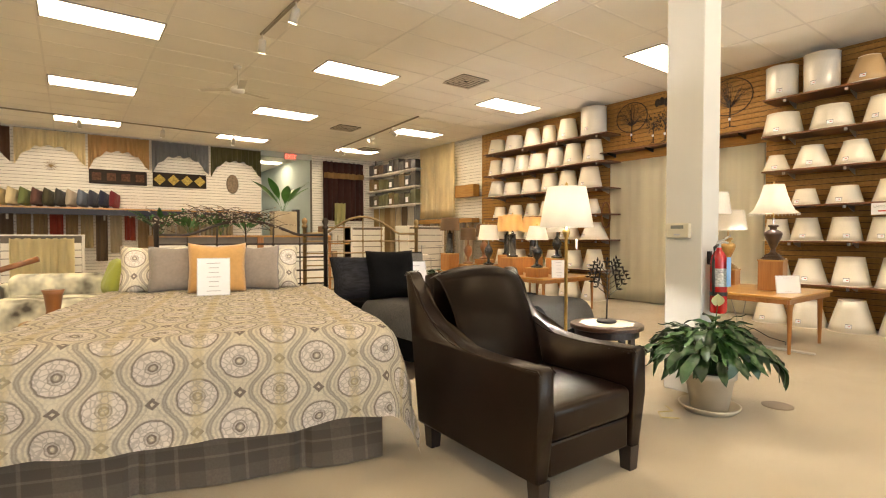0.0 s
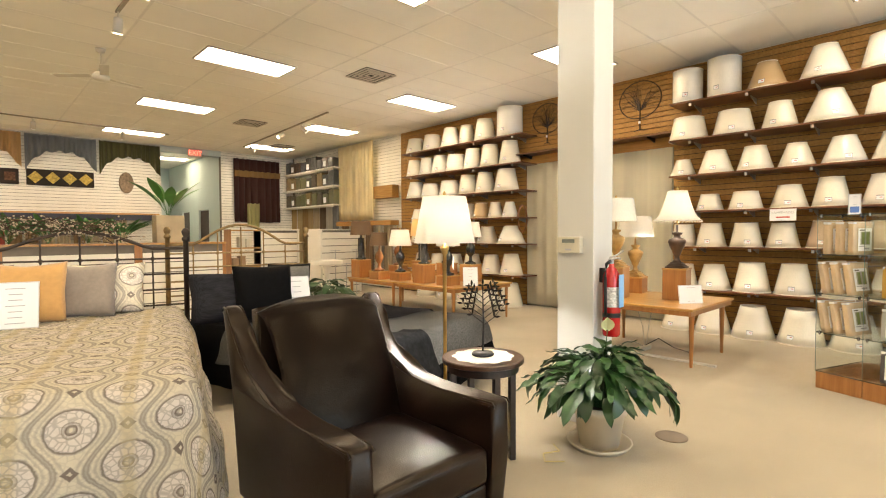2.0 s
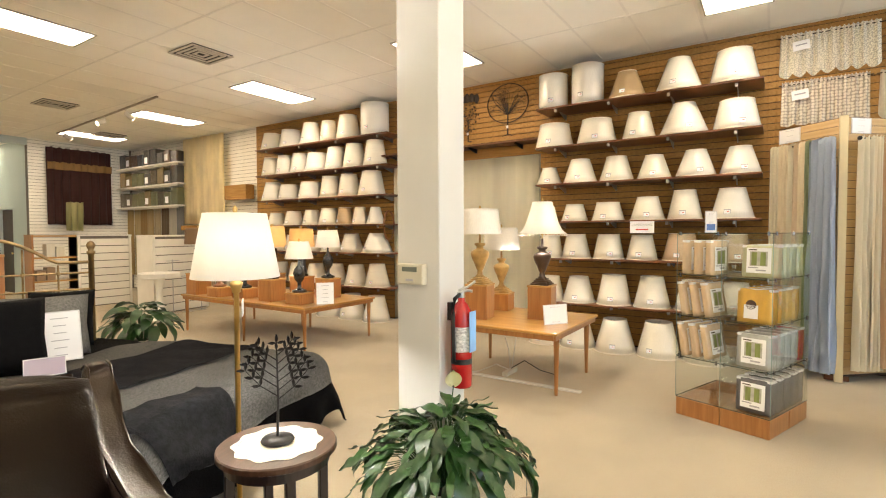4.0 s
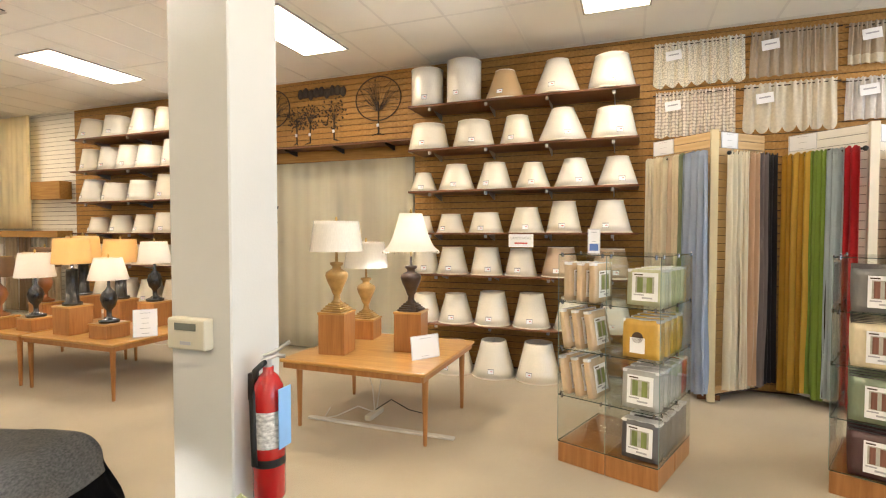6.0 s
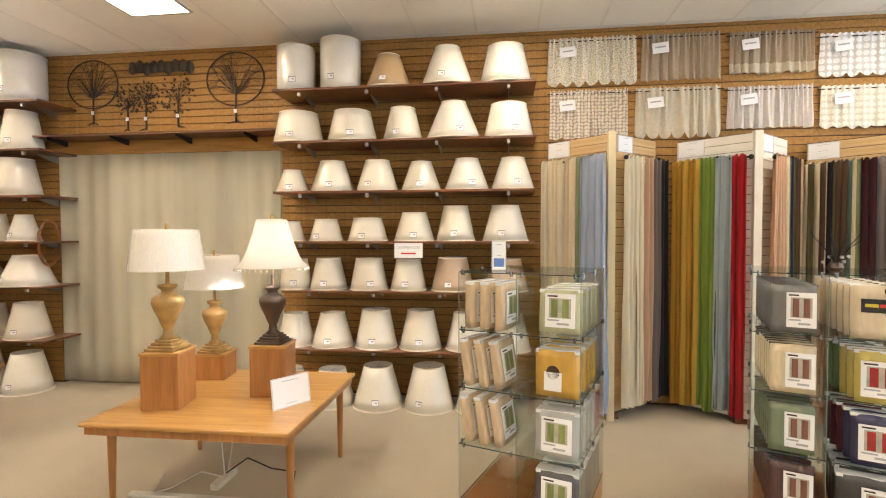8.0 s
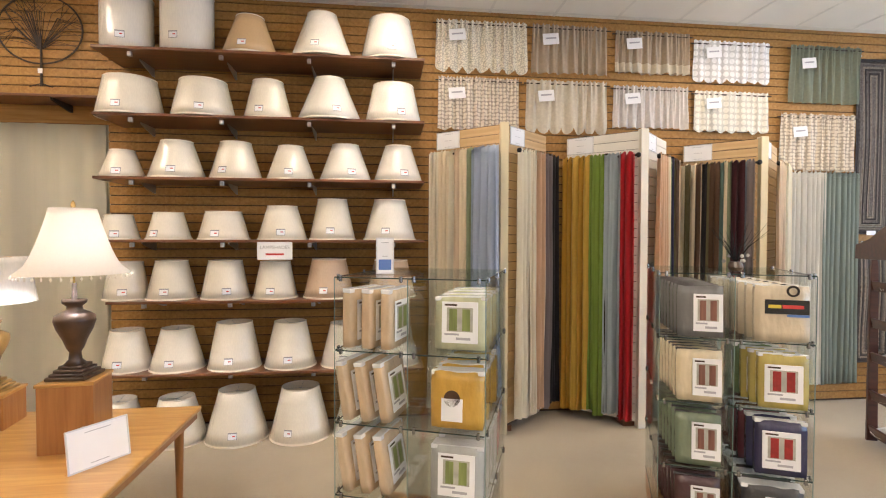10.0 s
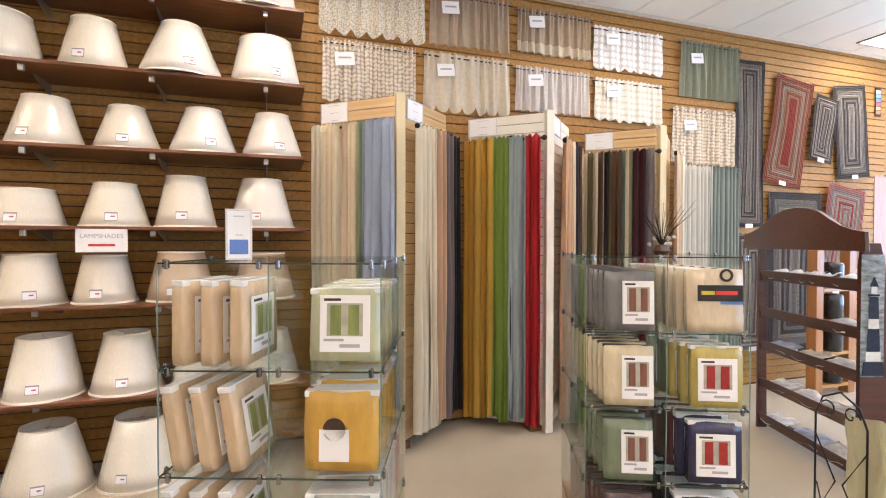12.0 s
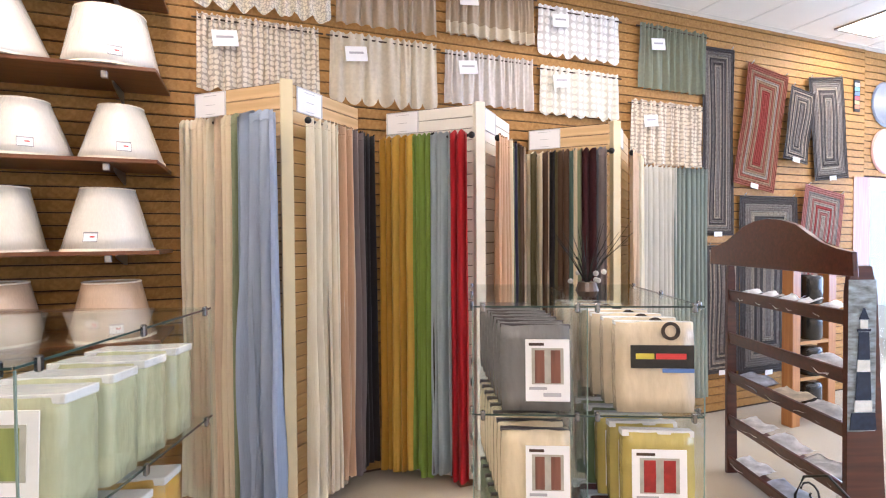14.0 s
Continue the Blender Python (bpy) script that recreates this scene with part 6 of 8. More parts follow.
PIC_GREEN, PIC_BROWN, PIC_RED, PIC_BG = mat("picture_green", (0.20, 0.24, 0.07), 0.4, var=0.3, scale=40, stretch=(1, 1, 0.1), bump=0), mat("picture_brown", (0.17, 0.07, 0.045), 0.4, var=0.4, scale=40, stretch=(1, 1, 0.1), bump=0), mat("picture_red", (0.30, 0.02, 0.015), 0.4, var=0.2, scale=40, bump=0), mat("picture_ground", (0.42, 0.41, 0.36), 0.4, var=0.2, scale=20, bump=0)
FLAP = mat("plastic_flap", (0.75, 0.75, 0.76), 0.25, var=0.1, bump=0.3, coat=0.5)
PACK_MESH = {}


def package(m, col, picture=None, word="beige", w=0.25, h=0.285, d=0.045, card=True, band=False, cap=None, full=False):
    """A curtain folded in a clear bag, its face towards -y."""
    t = thing("packaged_curtain", word + " curtain folded in a clear plastic bag", "package", m, group="packaged curtains")
    key = (tuple(col), w, h, d)
    if key not in PACK_MESH:
        bm = bmesh.new()
        box(bm, -w / 2, w / 2, -d / 2, d / 2, 0, h)
        bmesh.ops.subdivide_edges(bm, edges=bm.edges[:], cuts=5, use_grid_fill=True)
        seed = len(PACK_MESH) * 3.7
        for v in bm.verts:
            ex, ez = abs(v.co.x) / (w / 2), abs(v.co.z - h / 2) / (h / 2)
            v.co.y *= 1 - 0.14 * ex ** 10 - 0.22 * max(0, v.co.z / h - 0.6)
            v.co.x *= 1 - 0.025 * ez ** 10
            v.co.y += 0.0035 * noise.noise((v.co.x * 14, v.co.z * 14, seed))
            v.co.x += 0.003 * noise.noise((v.co.y * 30, v.co.z * 16, seed + 5))
            if v.co.z > h * 0.9:
                v.co.z += 0.007 * noise.noise((v.co.x * 22, v.co.y * 22, seed))
        b = part("bag", bm, vinyl(col), t, smooth=True)
        PACK_MESH[key] = b
    else:
        again("bag", PACK_MESH[key], t, Matrix())
    bm = bmesh.new()
    # folded top of the bag, with the zip running along its front
    dd = d * (0.5 if cap else 0.86)
    box(bm, -w / 2 - 0.002, w / 2 + 0.002, -dd / 2, dd / 2, h - (0.010 if cap else 0.016), h + 0.004, 0.003, 2)
    for v in bm.verts:
        v.co.z += 0.003 * math.sin(v.co.x * 41 + v.co.y * 60)
    part("zip_flap", bm, cap or FLAP, t)
    if card:
        cw, ch = (0.165, 0.185) if full else (0.135, 0.19) if picture else (0.095, 0.10)
        x0 = 0.0 if full else 0.035 if picture else -0.02
        bm = bmesh.new()
        box(bm, x0 - cw / 2, x0 + cw / 2, -d / 2 - 0.006, -d / 2 - 0.003, 0.03, 0.03 + ch, 0.001, 1)
        cardp = part("label_card", bm, PAPER, t)
        if not picture:
            bm = bmesh.new()
            lathe(bm, [(0.0, 0), (0.036, 0), (0.036, 0.002)], 20, pose(x0, -d / 2 - 0.004, 0.03 + ch, 90, 0, 0))
            part("round_badge", bm, DARK_CERAMIC, t)
        if picture:
            bm = bmesh.new()
            px, pz0, pz1 = cw * 0.36, 0.03 + ch * 0.28, 0.03 + ch * 0.86
            box(bm, x0 - px, x0 + px, -d / 2 - 0.0075, -d / 2 - 0.0062, pz0, pz1)
            pict = part("picture", bm, PIC_BG, cardp)
            for s in (-1, 1):
                bm = bmesh.new()
                box(bm, x0 + s * px * 0.5 - px * 0.3, x0 + s * px * 0.5 + px * 0.3, -d / 2 - 0.009, -d / 2 - 0.0077, pz0 + 0.004, pz1 - 0.006)
                part("pictured_drape", bm, picture, cardp)
            bm = bmesh.new()
            box(bm, x0 - cw * 0.1, x0 + cw * 0.3, -d / 2 - 0.0075, -d / 2 - 0.0062, 0.03 + ch * 0.08, 0.03 + ch * 0.14)
            part("print_bar", bm, PRINT, t)
            for q, (z0, wide) in enumerate(((0.90, 0.34), (0.19, 0.40))):
                bm = bmesh.new()
                box(bm, x0 - cw * 0.42, x0 - cw * 0.42 + cw * wide, -d / 2 - 0.0075, -d / 2 - 0.0062, 0.03 + ch * z0, 0.03 + ch * (z0 + 0.045))
                part("print_bar", bm, PRINT if q else DARK_CERAMIC, cardp)
    if band:
        bm = bmesh.new()
        box(bm, -0.075, w / 2 - 0.004, -d / 2 - 0.005, -d / 2 - 0.002, 0.135, 0.205)
        part("dark_band", bm, BLACK_CERAMIC, t)
        for a, b2, mt in ((-0.06, -0.005, MUS), (0.0, 0.09, RED_PRINT)):
            bm = bmesh.new()
            box(bm, a, b2, -d / 2 - 0.0065, -d / 2 - 0.0052, 0.163, 0.180)
            part("print_bar", bm, mt, t)
        bm = bmesh.new()
        box(bm, 0.02, w / 2 - 0.004, -d / 2 - 0.005, -d / 2 - 0.002, 0.122, 0.134)
        part("cyan_bar", bm, BLUE_PRINT, t)
        bm = bmesh.new()
        lathe(bm, [(0.018, 0), (0.028, 0), (0.028, 0.004), (0.018, 0.004), (0.018, 0)], 24, pose(0.045, -d / 2 - 0.002, 0.248, 90, 0, 0), cap=False)
        part("grommet_ring", bm, BRONZE_IRON, t)
    return t


MUS = mat("yellow_print", (0.6, 0.5, 0.05), 0.6, bump=0)
DARKCAP = mat("dark_zip", (0.06, 0.05, 0.05), 0.4, bump=0)
T1 = pose(5.965, 1.095, 0, 0, 0, -110)
glass_tower(T1, "glass cube tower on oak bases with packaged curtains")
T2 = pose(6.108, -0.545, 0, 0, 0, -114)
glass_tower(T2, "glass cube tower on oak bases filled with curtains")


def shelf_z(k):
    return BASE_H + k * LEVEL + 0.011


SAND = (0.58, 0.44, 0.28)
for k in (3, 2, 1):
    for i in range(3):
        tip = 0 if k == 3 else -9
        package(T1 @ pose(0.07 + i * 0.085, 0.16, shelf_z(k) + 0.002, 0, tip, 0) @ pose(0, 0, 0, 0, 0, 78 + 4 * i), SAND, PIC_GREEN, "sand", w=0.25, h=0.265, d=0.05, full=True)
for k, col, pic, word, n, cap, full in ((3, (0.46, 0.46, 0.29), PIC_GREEN, "pale green", 4, None, True), (2, (0.52, 0.30, 0.03), None, "mustard yellow", 4, None, False), (1, (0.40, 0.40, 0.38), PIC_GREEN, "white", 5, None, True), (0, (0.09, 0.085, 0.09), PIC_GREEN, "charcoal", 5, None, True)):
    for i in range(n):
        cc = col if i < n - 1 or k != 1 else (0.35, 0.01, 0.02)
        package(T1 @ pose(CW * 1.5 + 0.038 + 0.003 * (i % 2), (0.17 if k == 3 else 0.10) + (0.13 if k == 3 else 0.13) * i, shelf_z(k), -3, 0, 3 * (i % 2)), cc, pic, word, w=0.235, h=0.245 if k != 3 else 0.235, d=0.115 if k == 3 else 0.11, cap=cap, full=full)
for k, col, pic, word, cap in ((3, (0.14, 0.136, 0.132), PIC_BROWN, "charcoal grey", DARKCAP), (2, (0.64, 0.54, 0.36), PIC_BROWN, "cream", DARKCAP), (1, (0.17, 0.21, 0.13), PIC_BROWN, "sage green", DARKCAP), (0, (0.06, 0.018, 0.02), PIC_BROWN, "maroon", DARKCAP)):
    for i in range(8):
        package(T2 @ pose(CW * 0.5 + 0.022 - 0.008 * i, 0.05 + 0.075 * i, shelf_z(k), -3, 0, 1.5 * (i % 3)), col, pic, word, w=0.215, h=0.262, d=0.05, cap=cap)
for i in range(7):
    package(T2 @ pose(CW * 1.5 + 0.038 - 0.016 * i, 0.05 + 0.085 * i, shelf_z(3), -2, 0, 2 * (i % 2)), (0.60, 0.50, 0.35), None, "sand", w=0.235, h=0.272, d=0.05, card=False, band=True, cap=FLAP)
for i in range(5):
    col, word = (((0.45, 0.36, 0.08), "yellow") if i < 3 else ((0.10, 0.16, 0.06), "green"))
    package(T2 @ pose(CW * 1.5 + 0.05 - 0.020 * i, 0.05 + 0.075 * i, shelf_z(2), -2, 0, 2 * (i % 2)), col, PIC_RED, word, w=0.215, h=0.265, d=0.045, full=True)
for i in range(5):
    col, word = (((0.018, 0.016, 0.07), "navy blue") if i < 2 else ((0.10, 0.01, 0.02), "maroon"))
    package(T2 @ pose(CW * 1.5 + 0.045 - 0.018 * i, 0.05 + 0.085 * i, shelf_z(1), -2, 0, 2 * (i % 2)), col, PIC_RED, word, w=0.225, h=0.265, d=0.05, full=True)
for i in range(5):
    package(T2 @ pose(CW * 1.5 + 0.01, 0.05 + 0.12 * i, shelf_z(0), -2, 0, 0), (0.03, 0.028, 0.03), PIC_BROWN, "black", w=0.27, h=0.27, d=0.08)
# blue printed card standing on the first tower
sg = card_sign(0.085, 0.175, T1 @ pose(0.17, 0.20, BASE_H + 4 * LEVEL + 0.010, 0, 0, 20), "white and blue printed card in a stand", 3)
bm = bmesh.new()
box(bm, -0.03, 0.03, -0.0045, -0.0036, 0.02, 0.07)
part("blue_picture", bm, BLUE_PRINT, sg)

# spiky ornament on the second tower
orn = thing("grass_ornament", "small vase of dark grass with white blossom", "ornament", T2 @ pose(0.40, 0.25, BASE_H + 4 * LEVEL + 0.010))
bm = bmesh.new()
lathe(bm, [(0.03, 0), (0.04, 0.02), (0.03, 0.05)], 16)
part("vase", bm, DARK_CERAMIC, orn)
rnd = random.Random(3)
bm = bmesh.new()
for k in range(22):
    a, s = rnd.uniform(0, 6.28), rnd.uniform(0.06, 0.16)
    tube(bm, [(0, 0, 0.04), (s * 0.4 * math.cos(a), s * 0.4 * math.sin(a), 0.13), (s * math.cos(a), s * math.sin(a), 0.2 + rnd.uniform(-0.03, 0.06))], 0.0022, 5, 0.3)
part("grass", bm, BLACK_IRON, orn)
bm = bmesh.new()
for k in range(6):
    bmesh.ops.create_icosphere(bm, subdivisions=2, radius=0.010, matrix=pose(rnd.uniform(-0.06, 0.06), rnd.uniform(-0.05, 0.05), 0.05 + rnd.uniform(0, 0.035)))
part("blossom", bm, mat("pale_blossom", (0.55, 0.53, 0.50), 0.7, bump=0.2), orn)


# ---- mahogany rug rack ----
RK = pose(6.80, -2.86, 0, 0, 0, 160)
rack = thing("wooden_rack", "mahogany display rack with arched crest and open shelves", "rack", RK)
for sx in (-0.56, 0.47):
    bm = bmesh.new()
    dp = 1.0 if sx > 0 else 0.35
    prism(bm, [(0.0, 0), (0.0, 1.40), (0.01, 1.50), (0.03, 1.53), (0.12 * dp, 1.53), (0.15 * dp, 1.4), (0.19 * dp, 0.5), (0.22 * dp, 0)], sx, sx + 0.03, 0.004, 1)
    part("side_panel", bm, MAHOGANY, rack)
bm = bmesh.new()
outl = [(0.0, 1.785), (0.12, 1.775), (0.24, 1.745), (0.34, 1.69), (0.43, 1.64), (0.53, 1.615), (0.625, 1.60), (0.635, 1.48)]
outl = [(-x, z) for x, z in outl[::-1]] + outl[1:]
prism(bm, [(x - 0.065, z) for x, z in outl], -0.015, 0.015, 0.005, 2)
bmesh.ops.transform(bm, matrix=pose(0, -0.02, 0, 0, 0, -90), verts=bm.verts)
part("crest", bm, MAHOGANY, rack)
LEVELS = (1.265, 0.965, 0.69, 0.38, 0.09)
for k, z in enumerate(LEVELS):
    bm = bmesh.new()
    box(bm, -0.528, 0.468, -0.010, 0.010, -0.040, 0.040, 0.005, 2, m=pose(0, 0.02, z, 12, 0, 0))
    part("shelf_rail", bm, MAHOGANY, rack)
    bm = bmesh.new()
    box(bm, -0.528, 0.468, -0.06, 0.06, -0.006, 0.006, 0.002, 1, m=pose(0, 0.095, z - 0.03, 6, 0, 0))
    part("shelf_board", bm, MAHOGANY, rack)
rnd = random.Random(8)
TOWELS = [mat("folded_cloth", c, 0.85, var=0.3, scale=16, bump=0.6, bscale=40) for c in ((0.80, 0.79, 0.77), (0.66, 0.58, 0.45), (0.50, 0.53, 0.60), (0.74, 0.72, 0.68))]
for k, z in enumerate(LEVELS):
    for j in range(3 if k else 5):
        wd = rnd.uniform(0.24, 0.34) if k else 0.12
        xx = (-0.36 + 0.31 * j if k else -0.42 + 0.17 * j) + rnd.uniform(-0.03, 0.03)
        ph = rnd.uniform(0, 6)
        if k == 1 and j < 2:
            continue
        bm = bmesh.new()
        sheet(bm, lambda u, v: ((u - 0.5) * wd, (v - 0.5) * 0.15, 0.03 * v + 0.012 * math.sin(u * 6 + ph) + 0.012 * noise.noise((u * 5, v * 4, ph)) - 0.02 * (v < 0.12)), 14, 8, 0.012)
        pp = part("folded_towel", bm, TOWELS[rnd.randrange(4) if k > 1 else 0], smooth=True)
        pp.matrix_basis = RK @ pose(xx, 0.085, z + 0.012, 4, 0, rnd.uniform(-4, 4))
        tagged(pp, "pale folded cloth lying on a rack shelf", "cloth", "cloths on the rack")
# printed runner over the rack's end
tow = thing("printed_runner", "seaside print runner with a navy lighthouse on the rack", "runner", RK @ pose(0.504, 0.07, 0.70, 0, 0, 90))
bm = bmesh.new()
sheet(bm, lambda u, v: ((u - 0.5) * 0.145, -0.004 * math.sin(u * 5), 0.76 * v), 6, 12, 0.003)
part("cloth", bm, mat("sea_and_sky_print", (0.50, 0.58, 0.64), 0.9, var=0.55, scale=22, stretch=(0.6, 1, 1.8), bump=0.2), tow)
NAVY_PRINT, SKY_WHITE = mat("navy_print", (0.02, 0.03, 0.06), 0.85, var=0.3, scale=40, bump=0.1), mat("white_print", (0.72, 0.74, 0.74), 0.85, var=0.1, scale=40, bump=0.1)
for a0, a1, z0, z1, mt in ((0.040, 0.034, 0.16, 0.30, NAVY_PRINT), (0.034, 0.031, 0.303, 0.36, SKY_WHITE), (0.031, 0.026, 0.363, 0.50, NAVY_PRINT), (0.034, 0.034, 0.503, 0.515, NAVY_PRINT), (0.018, 0.018, 0.518, 0.56, SKY_WHITE), (0.026, 0.003, 0.563, 0.62, NAVY_PRINT), (0.045, 0.045, 0.10, 0.157, SKY_WHITE), (0.068, 0.06, 0.01, 0.096, NAVY_PRINT)):
    bm = bmesh.new()
    prism(bm, [(-a0, z0), (a0, z0), (a1, z1), (-a1, z1)], -0.0012, 0.0012)
    bmesh.ops.transform(bm, matrix=pose(0, -0.0085, 0, 0, 0, -90), verts=bm.verts)
    part("printed_shape", bm, mt, tow)


# ---- ceiling fittings ----
VENT = mat("white_vent_metal", (0.55, 0.50, 0.42), 0.5, var=0.05, bump=0)
VDARK = mat("vent_dark", (0.02, 0.018, 0.015), 0.8, bump=0)


def ceiling_vent(x, y):
    t = thing("ceiling_vent", "square louvred ceiling vent", "vent", pose(x, y, CEIL), group="ceiling vents")
    bm = bmesh.new()
    box(bm, -0.26, 0.26, -0.26, 0.26, -0.006, 0.002)
    part("backing", bm, VDARK, t)
    for k in range(4):
        s = 0.27 - 0.065 * k
        bm = bmesh.new()
        for a in range(4):
            box(bm, -s, s - 0.036, -s, -s + 0.03, -0.022 + 0.003 * k, -0.012 + 0.003 * k, m=pose(0, 0, 0, 0, 0, 90 * a))
        part("louvre", bm, VENT, t)


ceiling_vent(5.14, 6.4)
ceiling_vent(5.12, 10.75)
ceiling_vent(6.9, 13.0)

WHITE_MET = mat("white_lamp_metal", (0.66, 0.62, 0.54), 0.4, var=0.03, bump=0)


def track(x0, y0, x1, y1, heads, label):
    t = thing("track_light", label, "track light", group="track lights")
    bm = bmesh.new()
    ln, ang = between((x0, y0), (x1, y1))
    box(bm, 0, ln, -0.018, 0.018, CEIL - 0.022, CEIL - 0.001, m=pose(x0, y0, 0, 0, 0, ang))
    part("rail", bm, mat("track_rail", (0.32, 0.28, 0.22), 0.5, bump=0), t)
    for f, tilt, rz in heads:
        M = pose(x0 + (x1 - x0) * f, y0 + (y1 - y0) * f, CEIL - 0.022)
        bm = bmesh.new()
        tube(bm, [(0, 0, 0.0), (0, 0, -0.08)], 0.01, 8)
        bmesh.ops.transform(bm, matrix=M, verts=bm.verts)
        part("stem", bm, WHITE_MET, t)
        bm = bmesh.new()
        lathe(bm, [(0.03, 0.02), (0.045, 0.0), (0.048, -0.14), (0.044, -0.14)], 20, pose(0, 0, -0.08, tilt, 0, rz))
        bmesh.ops.transform(bm, matrix=M, verts=bm.verts)
        head = part("head", bm, WHITE_MET, t, smooth=True)
        bm = bmesh.new()
        lathe(bm, [(0.042, -0.142), (0.042, -0.146)], 20, pose(0, 0, -0.08, tilt, 0, rz))
        bmesh.ops.transform(bm, matrix=M, verts=bm.verts)
        part("lamp_face", bm, glow("spot_face", (1.0, 0.8, 0.5), 14), t)


track(1.92, 6.45, 1.97, 4.2, ((0.02, 20, 0), (0.50, 25, 20), (0.74, 50, 150)), "white track light with three spot heads")
track(5.83, 8.8, 6.16, 13.7, ((0.25, 55, -90), (0.45, 60, 90), (0.9, 55, -90)), "white track light with spot heads")
track(-2.0, 13.0, 4.2, 13.2, ((0.1, 40, 0), (0.35, 40, 0), (0.6, 40, 0), (0.85, 40, 0)), "white track light along the far wall")

fan = thing("ceiling_fan", "small white ceiling fan on a rod", "fan", pose(2.0, 7.86, CEIL))
bm = bmesh.new()
lathe(bm, [(0.01, -0.3), (0.01, -0.05), (0.05, -0.04), (0.06, 0)], 16)
part("rod", bm, WHITE_MET, fan, smooth=True)
bm = bmesh.new()
lathe(bm, [(0.02, -0.40), (0.09, -0.385), (0.10, -0.34), (0.07, -0.30), (0.012, -0.29)], 24)
part("motor", bm, WHITE_MET, fan, smooth=True)
for k in range(3):
    bm = bmesh.new()
    box(bm, 0.10, 0.55, -0.05, 0.05, -0.352, -0.346, 0.002, 1, m=pose(0, 0, 0, 6, 0, 20 + 120 * k))
    part("blade", bm, WHITE_MET, fan)

# ---- exit sign and passage ----
sg = thing("exit_sign", "lit red exit sign over the back passage", "sign", pose(5.27, 14.8, 3.46))
bm = bmesh.new()
box(bm, -0.17, 0.17, -0.02, 0.02, 0, 0.22, 0.004, 1)
part("housing", bm, mat("exit_housing", (0.5, 0.45, 0.4), 0.4, bump=0), sg)
cv = bpy.data.curves.new("exit_letters", "FONT")
cv.body, cv.size, cv.extrude, cv.align_x = "EXIT", 0.17, 0.003, "CENTER"
cv.materials.append(glow("exit_red", (1.0, 0.06, 0.03), 5))
tx = new("exit_letters", cv)
tx.parent = sg
tx.matrix_basis = pose(0, -0.022, 0.05, 90, 0, 0)
bm = bmesh.new()
box(bm, -0.01, 0.01, -0.01, 0.01, 0.22, 0.26)
part("hanger", bm, WHITE_MET, sg)
copy_thing(lamp0, pose(5.2, 17.3, CEIL - 0.002))
DARK_DOOR = wood("dark_brown_door", (0.03, 0.012, 0.006), (0.06, 0.026, 0.013), 2, 0.4)
for y0 in (16.0, 17.8):
    d = thing("door_1" if y0 < 17 else "door_2", "dark brown wooden door in the passage", "door", pose(6.02, y0, 0), kind="structure")
    bm = bmesh.new()
    box(bm, 0.03, 0.07, 0.0, 0.88 if y0 < 17 else 0.78, 0.01, 2.08)
    lf = part("leaf", bm, DARK_DOOR, d)
    bm = bmesh.new()
    lathe(bm, [(0.012, 0), (0.012, 0.04), (0.028, 0.05), (0.028, 0.07)], 14, pose(0.03, 0.08, 1.0, 0, -90, 0))
    part("knob", bm, BRASS, lf)
bm = bmesh.new()
box(bm, 4.55, 5.45, 19.97, 19.99, 2.75, 3.35)
wp = part("wall_poster", bm, mat("red_poster", (0.38, 0.03, 0.03), 0.5, var=0.2, bump=0))
tagged(wp, "red poster on the far passage wall", "poster")

# ---- far wall: swags, quilts and cushions on a white slat wall ----
def swag(x0, x1, col, label):
    t = thing("swag_valance", label, "valance", pose((x0 + x1) / 2, Y_B - 0.05, 3.62), group="swag valances on the far wall")
    w = x1 - x0
    bm = bmesh.new()
    sheet(bm, lambda u, v: ((u - 0.5) * w, -0.035 * math.sin(u * 70 + 2 * math.sin(u * 9)) * (1 - v * 0.6) - 0.04, -(1 - v) * (0.33 + 0.45 * abs(2 * u - 1) ** 2.8 + 0.025 * math.sin(u * 35 + 1)) + 0.03 * v), 110, 8, 0.004)
    part("cloth", bm, cloth(col), t, smooth=True)
    bm = bmesh.new()
    tube(bm, [(-w / 2, 0.0, 0.01), (w / 2, 0.0, 0.01)], 0.012, 8)
    part("rod", bm, BRASS, t)


swag(-1.0, 0.31, (0.84, 0.72, 0.44), "pale yellow swag valance on the far wall")
swag(0.36, 1.63, (0.60, 0.38, 0.17), "amber brown swag valance on the far wall")
swag(1.69, 3.03, (0.25, 0.27, 0.29), "slate grey swag valance on the far wall")
swag(3.09, 4.42, (0.12, 0.115, 0.045), "dark olive swag valance on the far wall")
swag(-2.4, -1.06, (0.12, 0.06, 0.03), "dark brown swag valance on the far wall")


def runner(x0, x1, z0, z1, ground, patch, diamond, label):
    t = thing("quilted_runner", label, "quilt", pose((x0 + x1) / 2, Y_B - 0.03, z0))
    w, h = x1 - x0, z1 - z0
    bm = bmesh.new()
    box(bm, -w / 2, w / 2, -0.012, 0.0, 0, h, 0.004, 1)
    part("ground_cloth", bm, ground, t)
    for k in range(4):
        bm = bmesh.new()
        cx = -w / 2 + w * (k + 0.5) / 4
        box(bm, -h * 0.27, h * 0.27, -0.018, -0.013, -h * 0.27, h * 0.27, 0.002, 1, m=pose(cx, 0, h / 2, 0, 45 if diamond else 0, 0))
        part("patch", bm, patch, t)


